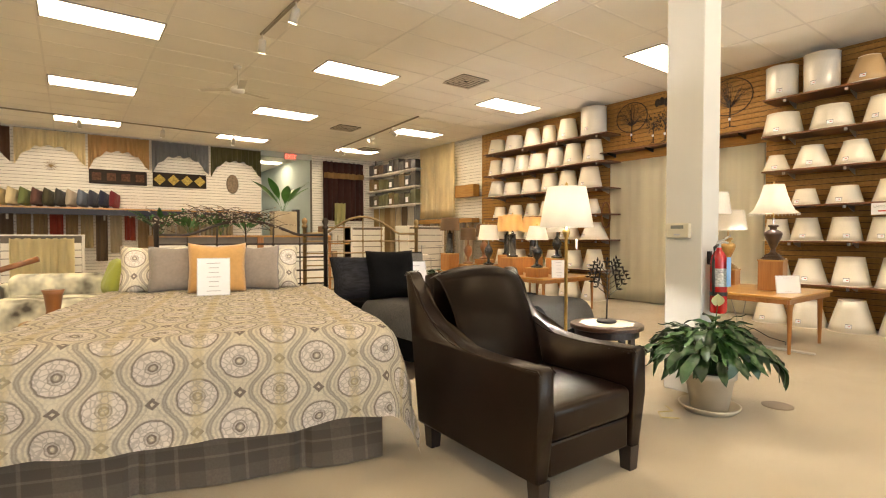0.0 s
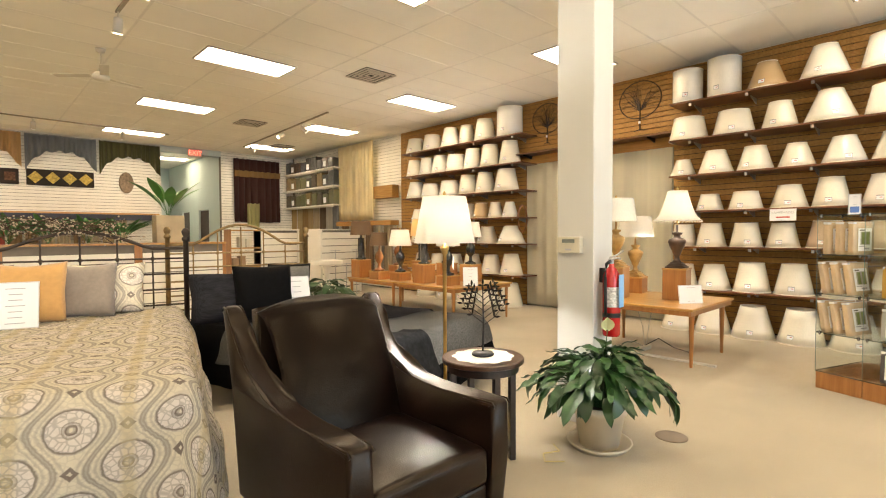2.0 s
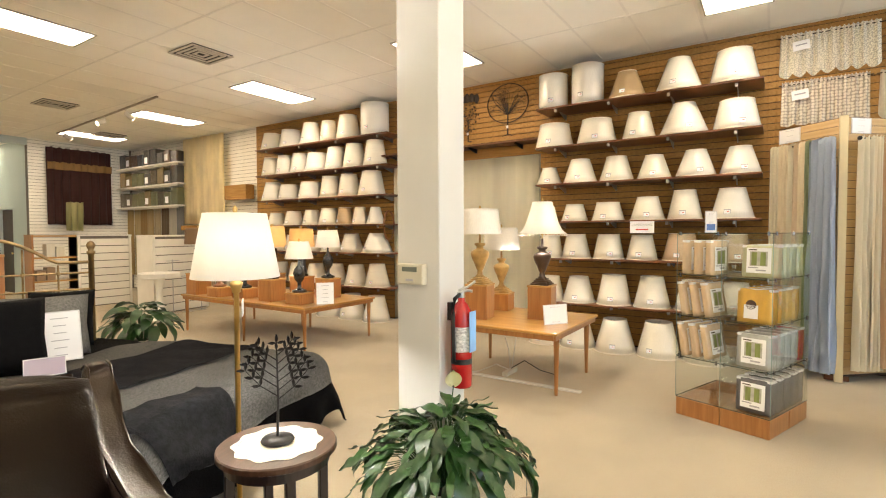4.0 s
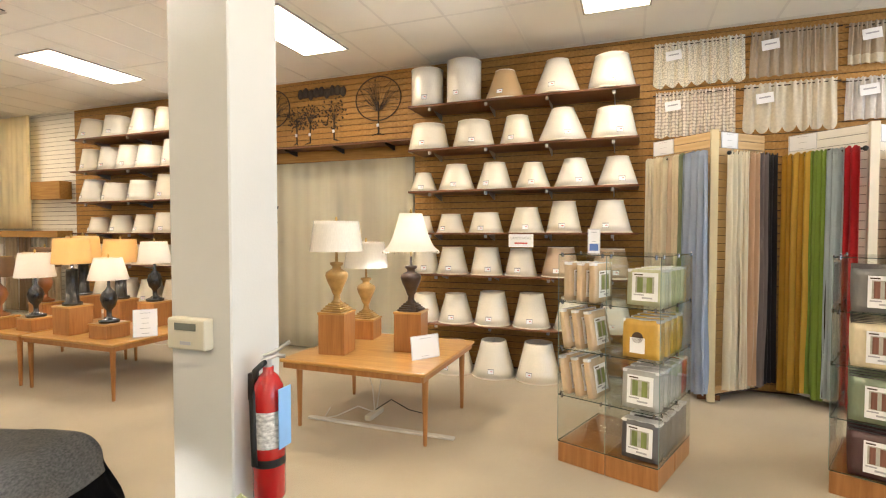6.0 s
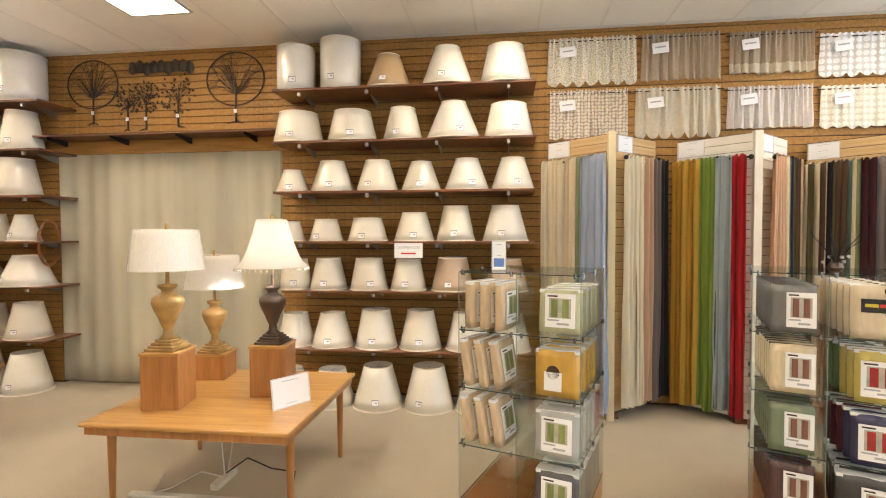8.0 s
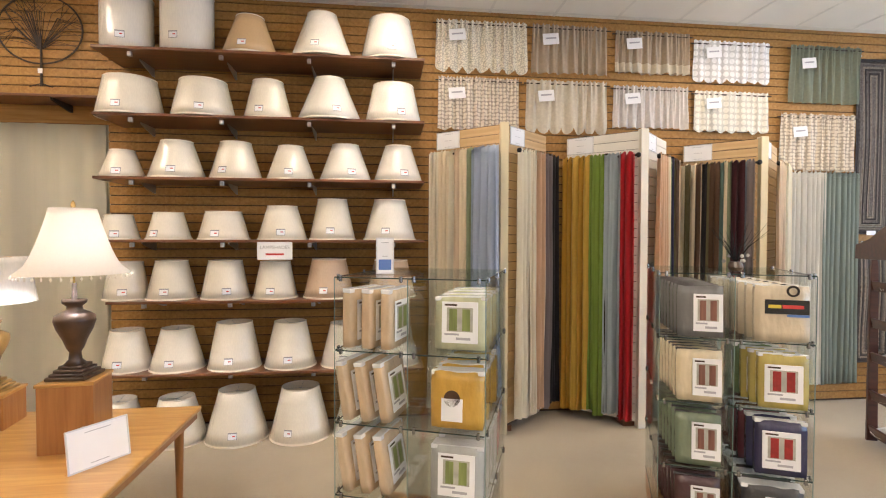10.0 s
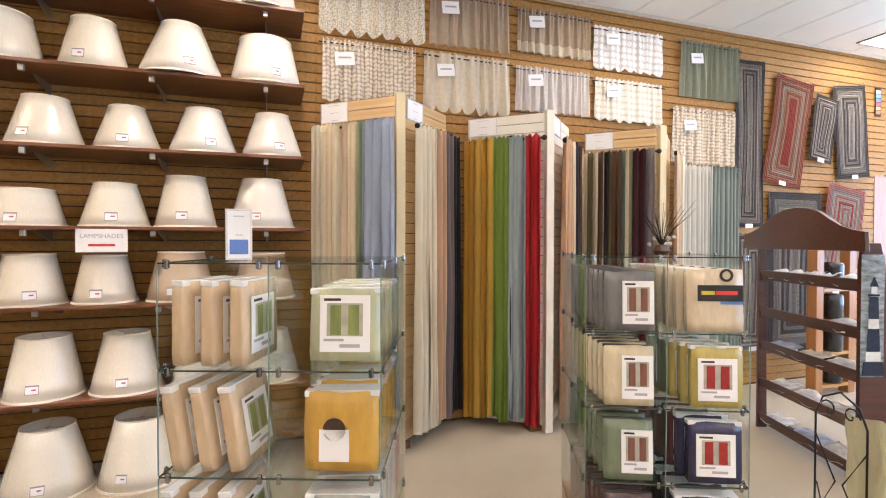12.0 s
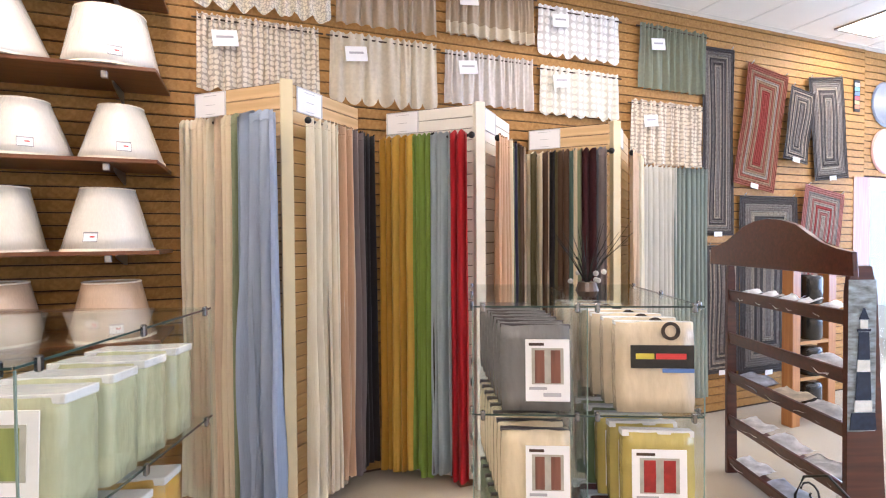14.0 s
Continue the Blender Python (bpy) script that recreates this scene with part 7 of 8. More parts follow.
runner(0.37, 1.58, 2.49, 2.84, mat("dark_quilt", (0.025, 0.017, 0.013), 0.9), mat("brown_patch", (0.10, 0.045, 0.025), 0.9, var=0.5, scale=30), False, "dark quilted runner with brown patches")
runner(1.71, 2.98, 2.49, 2.86, mat("black_quilt", (0.02, 0.014, 0.01), 0.9), mat("yellow_patch", (0.45, 0.33, 0.08), 0.9, var=0.4, scale=30), True, "black quilted runner with yellow diamonds")
bm = bmesh.new()
lathe(bm, [(0.20, 0), (0.205, 0.01), (0.17, 0.02)], 24, pose(3.66, Y_B - 0.018, 2.66, 90, 0, 0) @ Matrix.Diagonal((0.8, 1.3, 1, 1)))
tagged(part("leaf_plaque", bm, mat("grey_brown_plaque", (0.20, 0.15, 0.10), 0.8, var=0.4, scale=25)), "oval grey-brown leaf plaque on the far wall", "plaque")
bm = bmesh.new()
for k in range(14):
    a = k * math.pi / 7
    tube(bm, [(0, 0, 0), (0.13 * math.cos(a), -0.01, 0.13 * math.sin(a))], 0.008, 6, 0.4)
sb = part("sunburst_ornament", bm, OLD_BRASS)
sb.matrix_basis = pose(-0.35, Y_B - 0.03, 2.85)
tagged(sb, "small brass sunburst ornament on the far wall", "ornament")

sh = thing("long_wall_shelf", "long wooden shelf with a navy front edge", "shelf", pose(-3.0, Y_B - 0.42, 1.84))
bm = bmesh.new()
box(bm, 0, 7.3, 0, 0.40, 0, 0.04)
part("board", bm, OAK, sh)
bm = bmesh.new()
box(bm, 0, 7.3, -0.02, -0.001, -0.14, 0.0)
part("front_band", bm, mat("navy_band", (0.035, 0.04, 0.06), 0.8, bump=0.1), sh)
for k in range(5):
    bm = bmesh.new()
    box(bm, 0.1 + 1.77 * k, 0.13 + 1.77 * k, 0.02, 0.40, -0.25, -0.001)
    part("bracket", bm, WHITE_MET, sh)
PILLOWS = ((0.55, 0.44, 0.22), (0.60, 0.50, 0.30), (0.16, 0.19, 0.06), (0.10, 0.04, 0.03), (0.05, 0.045, 0.02), (0.03, 0.028, 0.025), (0.42, 0.36, 0.28), (0.10, 0.12, 0.16), (0.02, 0.022, 0.04), (0.02, 0.022, 0.05), (0.16, 0.012, 0.02))
for k, col in enumerate(PILLOWS):
    cushion(0.40, 0.40, 0.15, cloth(col), pose(-1.25 + 0.21 * k, Y_B - 0.24, 1.885, 0, 12, 62), "coloured cushion standing on a long shelf", "cushions on the long shelf")
# hanging textiles under the shelf
rnd = random.Random(12)
for k in range(20):
    xx = -2.0 + 0.29 * k
    col = rnd.choice(((0.5, 0.42, 0.28), (0.33, 0.05, 0.03), (0.15, 0.1, 0.06), (0.45, 0.36, 0.2), (0.1, 0.12, 0.17), (0.3, 0.2, 0.1), (0.6, 0.52, 0.36)))
    drape(pose(xx, Y_B - 0.2, 1.845), 0.24, 0.9 + rnd.uniform(-0.2, 0.4), 2.5, 0.02, cloth(col), "narrow hanging textile under a long shelf", "hanging textiles")


def gondola(m, w, d, h, label, cap=True):
    """A low free-standing slatwall unit with a wooden cap."""
    t = thing("slatwall_gondola", label, "display unit", m, group="low white slatwall units")
    bm = bmesh.new()
    box(bm, -w / 2, w / 2, -d / 2, d / 2, 0.0, h - 0.03)
    part("core", bm, WHITE_GROOVE, t)
    bm = bmesh.new()
    box(bm, -w / 2 + 0.03, w / 2 - 0.03, -0.014, 0, 0, PITCH * 2 - 0.016)
    first = part("slat", bm, WHITE_SLAT, t)
    n = int((h - 0.04) / (PITCH * 2))
    for k in range(n):
        mm = pose(0, -d / 2 - 0.001, 0.02 + k * PITCH * 2)
        if k == 0:
            first.matrix_basis = mm
        else:
            again("slat", first, t, mm)
    for s in (-1, 1):
        bm = bmesh.new()
        box(bm, s * w / 2 - 0.025, s * w / 2 + 0.025, -d / 2 - 0.02, d / 2 + 0.02, 0, h - 0.031, 0.003, 1)
        part("end_post", bm, OAK_Z if cap else WHITE_SLAT, t)
    bm = bmesh.new()
    box(bm, -w / 2 - 0.03, w / 2 + 0.03, -d / 2 - 0.03, d / 2 + 0.03, h - 0.03, h, 0.004, 1)
    part("cap", bm, OAK if cap else WHITE_SLAT, t)
    return t


gondola(pose(1.75, 8.85, 0), 1.5, 0.5, 1.22, "low white slatwall unit with oak cap")
gondola(pose(3.15, 8.85, 0), 1.2, 0.5, 1.22, "low white slatwall unit with oak cap")
gondola(pose(6.75, 10.1, 0, 0, 0, 10), 1.15, 0.4, 1.45, "white slatwall unit with chrome stands before it", cap=False)
gondola(pose(6.35, 12.2, 0, 0, 0, 0), 0.95, 0.4, 1.46, "white slatwall unit at the back of the shop", cap=False)
gondola(pose(-0.45, 12.8, 0), 1.3, 0.3, 1.24, "low white slatwall unit with a cream curtain", cap=False)
drape(pose(-0.45, 12.6, 1.16), 1.0, 0.95, 7, 0.012, cloth((0.86, 0.76, 0.46)), "cream sample curtain on a low white unit")
bk = thing("low_bookcase", "low wooden bookcase with pale goods", "bookcase", pose(5.5, 12.2, 0))
bm = bmesh.new()
for z in (0.1, 0.55, 1.0, 1.42):
    box(bm, -0.35, 0.35, -0.18, 0.18, z, z + 0.03)
part("shelf", bm, OAK, bk)
for s in (-1, 1):
    bm = bmesh.new()
    box(bm, s * 0.365 - 0.015, s * 0.365 + 0.015, -0.19, 0.19, 0, 1.46)
    part("side", bm, OAK_Z, bk)
for k in range(7):
    bm = bmesh.new()
    z = (0.13, 0.58, 1.03)[k % 3]
    box(bm, -0.07, 0.07, -0.1, 0.1, 0, 0.2 + 0.05 * (k % 2), 0.01, 2)
    g = part("folded_linen", bm, cloth(((0.6, 0.52, 0.38), (0.3, 0.2, 0.12), (0.66, 0.62, 0.52))[k % 3]))
    g.matrix_basis = pose(5.27 + 0.16 * (k % 4), 12.15, z + 0.001)
    tagged(g, "folded linen stacked in a low bookcase", "linen", "linens in the bookcase")
# white pedestal table
pt = thing("pedestal_table", "small white round pedestal table", "table", pose(6.0, 9.2, 0))
bm = bmesh.new()
lathe(bm, [(0.16, 0), (0.14, 0.04), (0.06, 0.1), (0.05, 0.5), (0.09, 0.7), (0.1, 0.72)], 24)
part("pedestal", bm, WHITE_SLAT, pt, smooth=True)
bm = bmesh.new()
lathe(bm, [(0.30, 0.72), (0.32, 0.73), (0.32, 0.80), (0.30, 0.81)], 32)
part("tabletop", bm, WHITE_SLAT, pt)
# chrome towel stands before the white unit
for k in range(4):
    s = thing("chrome_stand", "slim chrome stand with a round foot", "stand", pose(6.15 + 0.3 * k, 9.55 + 0.05 * k, 0), group="chrome stands")
    bm = bmesh.new()
    lathe(bm, [(0.10, 0), (0.10, 0.01), (0.02, 0.02)], 20)
    part("foot", bm, CHROME, s)
    bm = bmesh.new()
    tube(bm, [(0, 0, 0.02), (0, 0, 1.0 if k % 2 else 0.7)], 0.008, 8)
    tube(bm, [(-0.12, 0, 0.98 if k % 2 else 0.68), (0.12, 0, 0.98 if k % 2 else 0.68)], 0.007, 8)
    part("pole", bm, STEEL, s)

# dark curtain on the back wall
drape(pose(7.02, Y_B - 0.09, 3.55), 1.38, 1.85, 7, 0.02, cloth((0.05, 0.014, 0.010)), "long maroon brown curtain on the back wall", "back wall curtains")
drape(pose(7.02, Y_B - 0.15, 3.20), 1.38, 0.18, 8, 0.012, cloth((0.30, 0.17, 0.06)), "gold valance band across a maroon curtain", "back wall curtains")
drape(pose(6.86, Y_B - 0.17, 2.25), 0.36, 0.7, 3, 0.02, cloth((0.42, 0.40, 0.18)), "small green and cream sample curtain", "back wall curtains")

# shelving with dark goods along the far right wall
for k, z in enumerate((2.15, 2.66, 3.15)):
    s = thing("white_wall_shelf", "white wall shelf stacked with dark goods", "shelf", pose(0, 11.95, z), group="far wall shelves")
    bm = bmesh.new()
    box(bm, 7.85, X_R - 0.02, 0, 2.95, -0.03, 0, 0.003, 1)
    part("board", bm, WHITE_SLAT, s)
    bm = bmesh.new()
    box(bm, 7.90, 7.93, 0.1, 2.85, -0.07, -0.031)
    part("brace", bm, WHITE_MET, s)
    for j in range(9):
        bm = bmesh.new()
        h = rnd.uniform(0.26, 0.42)
        box(bm, -0.15, 0.15, -0.13, 0.13, 0, h, 0.02, 2)
        col = rnd.choice(((0.06, 0.045, 0.02), (0.11, 0.05, 0.02), (0.05, 0.05, 0.045), (0.16, 0.11, 0.04), (0.10, 0.10, 0.04)) if k < 2 else ((0.03, 0.025, 0.02), (0.06, 0.03, 0.015), (0.04, 0.04, 0.045)))
        g = part("bedding_bag", bm, vinyl(col))
        g.matrix_basis = pose(8.03, 12.15 + 0.31 * j, z + 0.001)
        tagged(g, "dark bagged bedding set on a white shelf", "bedding", "bagged bedding")
        if j % 3 == 1:
            bm = bmesh.new()
            box(bm, -0.004, 0, -0.07, 0.07, 0.05, 0.2)
            tg = part("tag_card", bm, PAPER, g)
            tg.matrix_basis = pose(-0.153, 0, 0)
for k in range(8):
    col = ((0.45, 0.33, 0.14), (0.52, 0.42, 0.22), (0.36, 0.24, 0.1), (0.5, 0.38, 0.2), (0.55, 0.46, 0.3), (0.16, 0.11, 0.07), (0.62, 0.58, 0.5), (0.3, 0.3, 0.3))[k]
    drape(pose(8.02, 14.5 - 0.34 * k, 2.105, 0, 0, -90), 0.32, 1.7, 3, 0.02, cloth(col), "long sample curtain under far wall shelves", "far sample curtains")
bm = bmesh.new()
sheet(bm, lambda u, v: (8.05 - 0.02 * math.sin(u * 30) - 0.012 * math.sin(u * 71), 10.42 + 1.62 * u, 1.70 + 1.96 * v), 80, 8, 0.005)
pc = part("pale_pine_curtain", bm, mat("pale_yellow_crinkle", (0.88, 0.76, 0.48), 0.75, var=0.12, scale=5, stretch=(1, 1, 0.3), bump=0.4, bscale=20), smooth=True)
tagged(pc, "pale yellow crinkled curtain on the far side wall", "curtain")
bm = bmesh.new()
box(bm, 7.95, 8.2, 9.6, 12.0, 1.55, 1.66)
box(bm, 8.0, 8.2, 9.6, 10.35, 2.2, 2.5)
tagged(part("oak_fascia", bm, SLAT), "oak fascia boards with racks below", "fascia", kind="structure")
for k in range(6):
    drape(pose(8.0, 9.75 + 0.38 * k, 1.56, 0, 0, -90), 0.34, 1.3, 3, 0.02, cloth(((0.5, 0.4, 0.26), (0.6, 0.55, 0.45), (0.3, 0.2, 0.12))[k % 3]), "rack of sample curtains on the far side wall", "far sample curtains")

# ---- greenery ----
TWIG = mat("dry_twig", (0.06, 0.036, 0.022), 0.9, bump=0.3)
BUD = mat("cream_bud", (0.50, 0.42, 0.31), 0.8, bump=0.1)


def garland(m, w, label, seed=2):
    t = thing("twig_garland", label, "garland", m)
    rnd = random.Random(seed)
    tw, bd = bmesh.new(), bmesh.new()
    for k in range(110):
        u = rnd.uniform(-0.5, 0.5)
        p = Vector((u * w, rnd.uniform(-0.05, 0.05), 0.10 * math.cos(u * 3) + rnd.uniform(-0.06, 0.06)))
        d = Vector((rnd.choice((-1, 1)) * rnd.uniform(0.08, 0.22), rnd.uniform(-0.06, 0.06), rnd.uniform(-0.05, 0.10)))
        tube(tw, [p, p + d * 0.5 + Vector((0, 0, 0.02)), p + d], 0.004, 5, 0.4)
        for q in range(4):
            c = p + d * rnd.uniform(0.3, 1.05) + Vector((rnd.uniform(-0.02, 0.02), rnd.uniform(-0.02, 0.02), rnd.uniform(-0.02, 0.02)))
            bmesh.ops.create_icosphere(bd, subdivisions=1, radius=rnd.uniform(0.005, 0.009), matrix=Matrix.Translation(c))
    part("twig_frame", tw, TWIG, t)
    tagged(part("blossom", bd, BUD, t), kind="stuff")


garland(B1 @ pose(-0.05, 2.62, 1.30), 1.10, "dry twig garland with cream buds on a headboard")


def frond_plant(m, n, ln, label, seed, wide=0.12, up=0.9, leafm=None):
    """A plant of long single leaves rising from one root."""
    t = thing("leafy_plant", label, "plant", m)
    rnd = random.Random(seed)
    for k in range(n):
        a = 2 * math.pi * k / n + rnd.uniform(-0.3, 0.3)
        L = ln * rnd.uniform(0.75, 1.1)
        cu = rnd.uniform(0.5, 1.3)
        bm = bmesh.new()

        def f(u, v):
            ang = up * 1.57 - cu * v
            s = 0.05 if v < 0.4 else math.sin(math.pi * min(1, (v - 0.38) / 0.62)) ** 0.8
            r = L * (math.sin(1.57 * up) - math.sin(ang)) / cu * 0.9 + 0.2 * L * v
            z = L * v * math.sin(up * 1.4) - 0.35 * L * v * v * cu * 0.6
            return (r * math.cos(a) - (u - 0.5) * wide * s * math.sin(a), r * math.sin(a) + (u - 0.5) * wide * s * math.cos(a), z + abs(u - 0.5) * 0.03 * s)

        sheet(bm, f, 4, 12)
        part("leaf", bm, leafm or LEAF, t, smooth=True)
    return t


box_pot = thing("planter_box", "square tan planter box on a low unit", "planter", pose(3.0, 8.85, 1.221))
bm = bmesh.new()
box(bm, -0.2, 0.2, -0.13, 0.13, 0, 0.42, 0.01, 2)
part("box", bm, mat("tan_planter", (0.42, 0.34, 0.22), 0.7), box_pot)
frond_plant(pose(3.0, 8.85, 1.60), 11, 0.70, "broad-leaved green plant in a tan planter", 5, 0.16, leafm=mat("bright_leaf", (0.05, 0.16, 0.03), 0.4, var=0.3, bump=0.1))
FERN = mat("fern_green", (0.045, 0.14, 0.03), 0.6, var=0.4, scale=20, rnd=0.3)
for px, py, s in ((1.5, 8.75, 3), (1.1, 8.8, 9), (1.95, 8.8, 14), (2.35, 8.8, 21)):
    frond_plant(pose(px, py, 1.221), 34, 0.50, "bushy green fern on a low white unit", s, 0.07, 0.75, FERN)
plant(pose(4.35, 6.35, 0), 0.15, 0.30, 0.40, 0.42, 60, "green leafy plant in a cream pot beside a bed", 17, leaf_len=0.27)

# ---- draped daybed and stool beside the first bed ----
THROW = mat("cream_bear_throw", (0.58, 0.52, 0.41), 0.95, var=0.85, scale=5, bump=0.5, bscale=90, detail=2)
dbm = pose(-0.22, 7.0, 0, 0, 0, -20)
db = thing("draped_daybed", "cushioned seat draped with a patterned cream throw", "daybed", dbm)
bm = bmesh.new()
box(bm, -0.5, 0.5, -0.4, 0.4, 0.12, 0.55, 0.12, 4)
part("seat", bm, THROW, db, smooth=True)
bm = bmesh.new()
box(bm, -0.5, 0.5, 0.25, 0.5, 0.4, 0.78, 0.10, 4)
part("backrest", bm, THROW, db, smooth=True)
bm = bmesh.new()
box(bm, -0.62, -0.46, -0.4, 0.45, 0.1, 0.68, 0.07, 4)
part("arm", bm, THROW, db, smooth=True)
bm = bmesh.new()
tube(bm, [(-0.6, -0.4, 0.02), (-0.6, -0.42, 0.4), (-0.45, -0.42, 0.8), (0.1, -0.42, 0.98)], 0.03, 10)
part("bent_frame", bm, WOOD_TURNED, db, smooth=True)
cushion(0.42, 0.42, 0.15, cloth((0.34, 0.38, 0.06)), dbm @ pose(0.55, 0.05, 0.56, -20, 0, -60), "lime green cushion leaning on a daybed")
stl = thing("small_stool", "small pale wooden stool with iron legs", "stool", pose(-0.15, 4.95, 0))
bm = bmesh.new()
lathe(bm, [(0.17, 0.52), (0.18, 0.53), (0.18, 0.55), (0.17, 0.56)], 28)
part("seat", bm, OAK, stl)
for k in range(4):
    bm = bmesh.new()
    a = 0.8 + k * 1.571
    tube(bm, [(0.12 * math.cos(a), 0.12 * math.sin(a), 0.52), (0.16 * math.cos(a), 0.16 * math.sin(a), 0)], 0.009, 8)
    part("leg", bm, BLACK_IRON, stl)
vs = bmesh.new()
lathe(vs, [(0.05, 0), (0.055, 0.02), (0.045, 0.08), (0.06, 0.2), (0.075, 0.24), (0.06, 0.24)], 20)
v = part("brown_vase", vs, WOOD_TURNED, smooth=True)
v.matrix_basis = pose(-0.12, 4.95, 0.561)
tagged(v, "turned brown wooden vase on a stool", "vase")

# ---- metal wall art over the folding curtain ----
def wall_tree(y, z0, h, r, label, round_top=True, seed=1):
    t = thing("metal_wall_art", label, "wall art", pose(X_R - 0.03, y, z0, 0, 0, -90), group="metal wall trees")
    rnd = random.Random(seed)
    bm = bmesh.new()
    tube(bm, [(0, 0, 0), (0.005, -0.005, h * 0.5), (0, 0, h * 0.62)], 0.010, 8, 0.6)
    for k in range(5):
        tube(bm, [(0, 0, 0.02), (rnd.uniform(-0.1, 0.1), -0.005, -0.01)], 0.004, 5)
    part("trunk", bm, BRONZE_IRON, t)
    bm = bmesh.new()
    cz = h * 0.66
    if round_top:
        for f in (1.0, 0.985):
            tube(bm, [(f * r * math.cos(a), -0.004, cz + 0.86 * f * r * math.sin(a)) for a in [k * math.pi / 18 for k in range(37)]], 0.005, 6)
    for k in range(52 if round_top else 12):
        a = rnd.uniform(-0.6, math.pi + 0.6) if round_top else rnd.uniform(0.3, 2.84)
        q = r * (0.985 if round_top else rnd.uniform(0.6, 1.0))
        bend = rnd.uniform(-0.7, 0.7)
        tube(bm, [(0, 0, cz - 0.5 * r), (0.55 * q * math.cos(a + bend), rnd.uniform(-0.02, 0.0), cz + 0.45 * q * math.sin(a + bend)), (q * math.cos(a), -0.002, cz + 0.86 * q * math.sin(a))], 0.0026, 5, 0.7)
    tagged(part("crown", bm, BRONZE_IRON, t), kind="stuff")
    if not round_top:
        bm = bmesh.new()
        for k in range(64):
            a, q = rnd.uniform(0, 6.28), r * math.sqrt(rnd.random())
            lathe(bm, [(0.002, -0.018), (0.010, 0), (0.002, 0.018)], 5, pose(q * math.cos(a), -0.005, cz + q * math.sin(a) * 1.1, 0, rnd.uniform(0, 180), 0))
        part("leaves", bm, BRONZE_IRON, t)
    bm = bmesh.new()
    box(bm, -0.018, 0.018, -0.014, -0.012, 0.10, 0.14)
    part("price_tag", bm, PAPER, t)


wall_tree(5.40, 2.93, 0.66, 0.31, "round dark metal tree hung on the slat wall", True, 1)
wall_tree(3.71, 2.90, 0.70, 0.33, "large round dark metal tree on the slat wall", True, 2)
wall_tree(4.98, 2.85, 0.52, 0.17, "leafy dark metal sapling on the slat wall", False, 3)
wall_tree(4.76, 2.85, 0.52, 0.17, "leafy dark metal sapling on the slat wall", False, 4)
wall_tree(4.38, 2.87, 0.55, 0.21, "leafy dark metal sapling on the slat wall", False, 5)
hr = thing("metal_hook_rail", "dark cast metal plaque on the slat wall", "wall art", pose(X_R - 0.025, 4.56, 3.52, 0, 0, -90))
bm = bmesh.new()
box(bm, -0.36, 0.36, -0.015, 0.0, -0.05, 0.05, 0.006, 1)
part("plate", bm, BRONZE_IRON, hr)
for k in range(9):
    bm = bmesh.new()
    lathe(bm, [(0.02, 0), (0.045, 0.008), (0.02, 0.02)], 10, pose(-0.34 + 0.085 * k, -0.016, 0.02 * math.sin(k * 2.2), 90, 0, 0) @ Matrix.Diagonal((1, 1.6, 1, 1)))
    part("boss", bm, BRONZE_IRON, hr)
# ring wreath and leaf spray on the end of the far shelves
wr = thing("wicker_ring", "brown wicker ring hanging beside the shelves", "wreath", pose(8.03, 5.80, 1.60))
bm = bmesh.new()
tube(bm, [(0.13 * math.cos(a), 0, 0.24 * math.sin(a)) for a in [k * math.pi / 16 for k in range(33)]], 0.016, 8)
part("ring", bm, WOOD_TURNED, wr, smooth=True)
spray = thing("metal_leaf_spray", "dark metal leaf spray hung on the white column", "ornament", pose(4.08, 2.045, 1.66))
for k in range(12):
    bm = bmesh.new()
    a = 0.5 * k
    sheet(bm, lambda u, v: ((u - 0.5) * 0.032 * math.sin(math.pi * min(1, v * 0.95 + 0.03)), 0.004 * u, v * 0.066), 2, 6, 0.002)
    lf = part("leaf", bm, BLACK_IRON, spray)
    lf.matrix_basis = pose(0, 0, 0.10 - 0.016 * k, 0, 60 * (1 if k % 2 else -1), 75 + 8 * (k % 5))
bm = bmesh.new()
tube(bm, [(0, 0, -0.12), (0, 0, 0.13)], 0.004, 6)
tube(bm, [(0, 0, 0.10), (-0.04, 0, 0.10)], 0.004, 6)
part("stem", bm, BLACK_IRON, spray)

# ---- cards, cords and a text sign ----
sa = card_sign(0.27, 0.19, pose(6.12, 2.17, TABLE_H, -8, 0, -34), "white printed card in a clear stand on a table", 2)
card_sign(0.22, 0.28, pose(6.08, 5.26, FAR_TABLE_H, -10, 0, -40), "white printed price sheet on a lamp table", 5)
ls = thing("shelf_sign", "small white sign reading lampshades on a shelf edge", "sign", pose(7.752, 1.735, 1.468, 0, 0, -90))
bm = bmesh.new()
box(bm, -0.135, 0.135, -0.002, 0.0, 0, 0.14)
part("card", bm, PAPER, ls)
cv = bpy.data.curves.new("sign_letters", "FONT")
cv.body, cv.size, cv.extrude, cv.align_x = "LAMPSHADES", 0.038, 0.0004, "CENTER"
cv.materials.append(PRINT)
tx = new("sign_letters", cv)
tx.parent = ls
tx.matrix_basis = pose(0, -0.003, 0.085, 90, 0, 0)
bm = bmesh.new()
box(bm, -0.07, 0.07, -0.003, -0.0021, 0.035, 0.05)
part("print_bar", bm, RED_PRINT, ls)

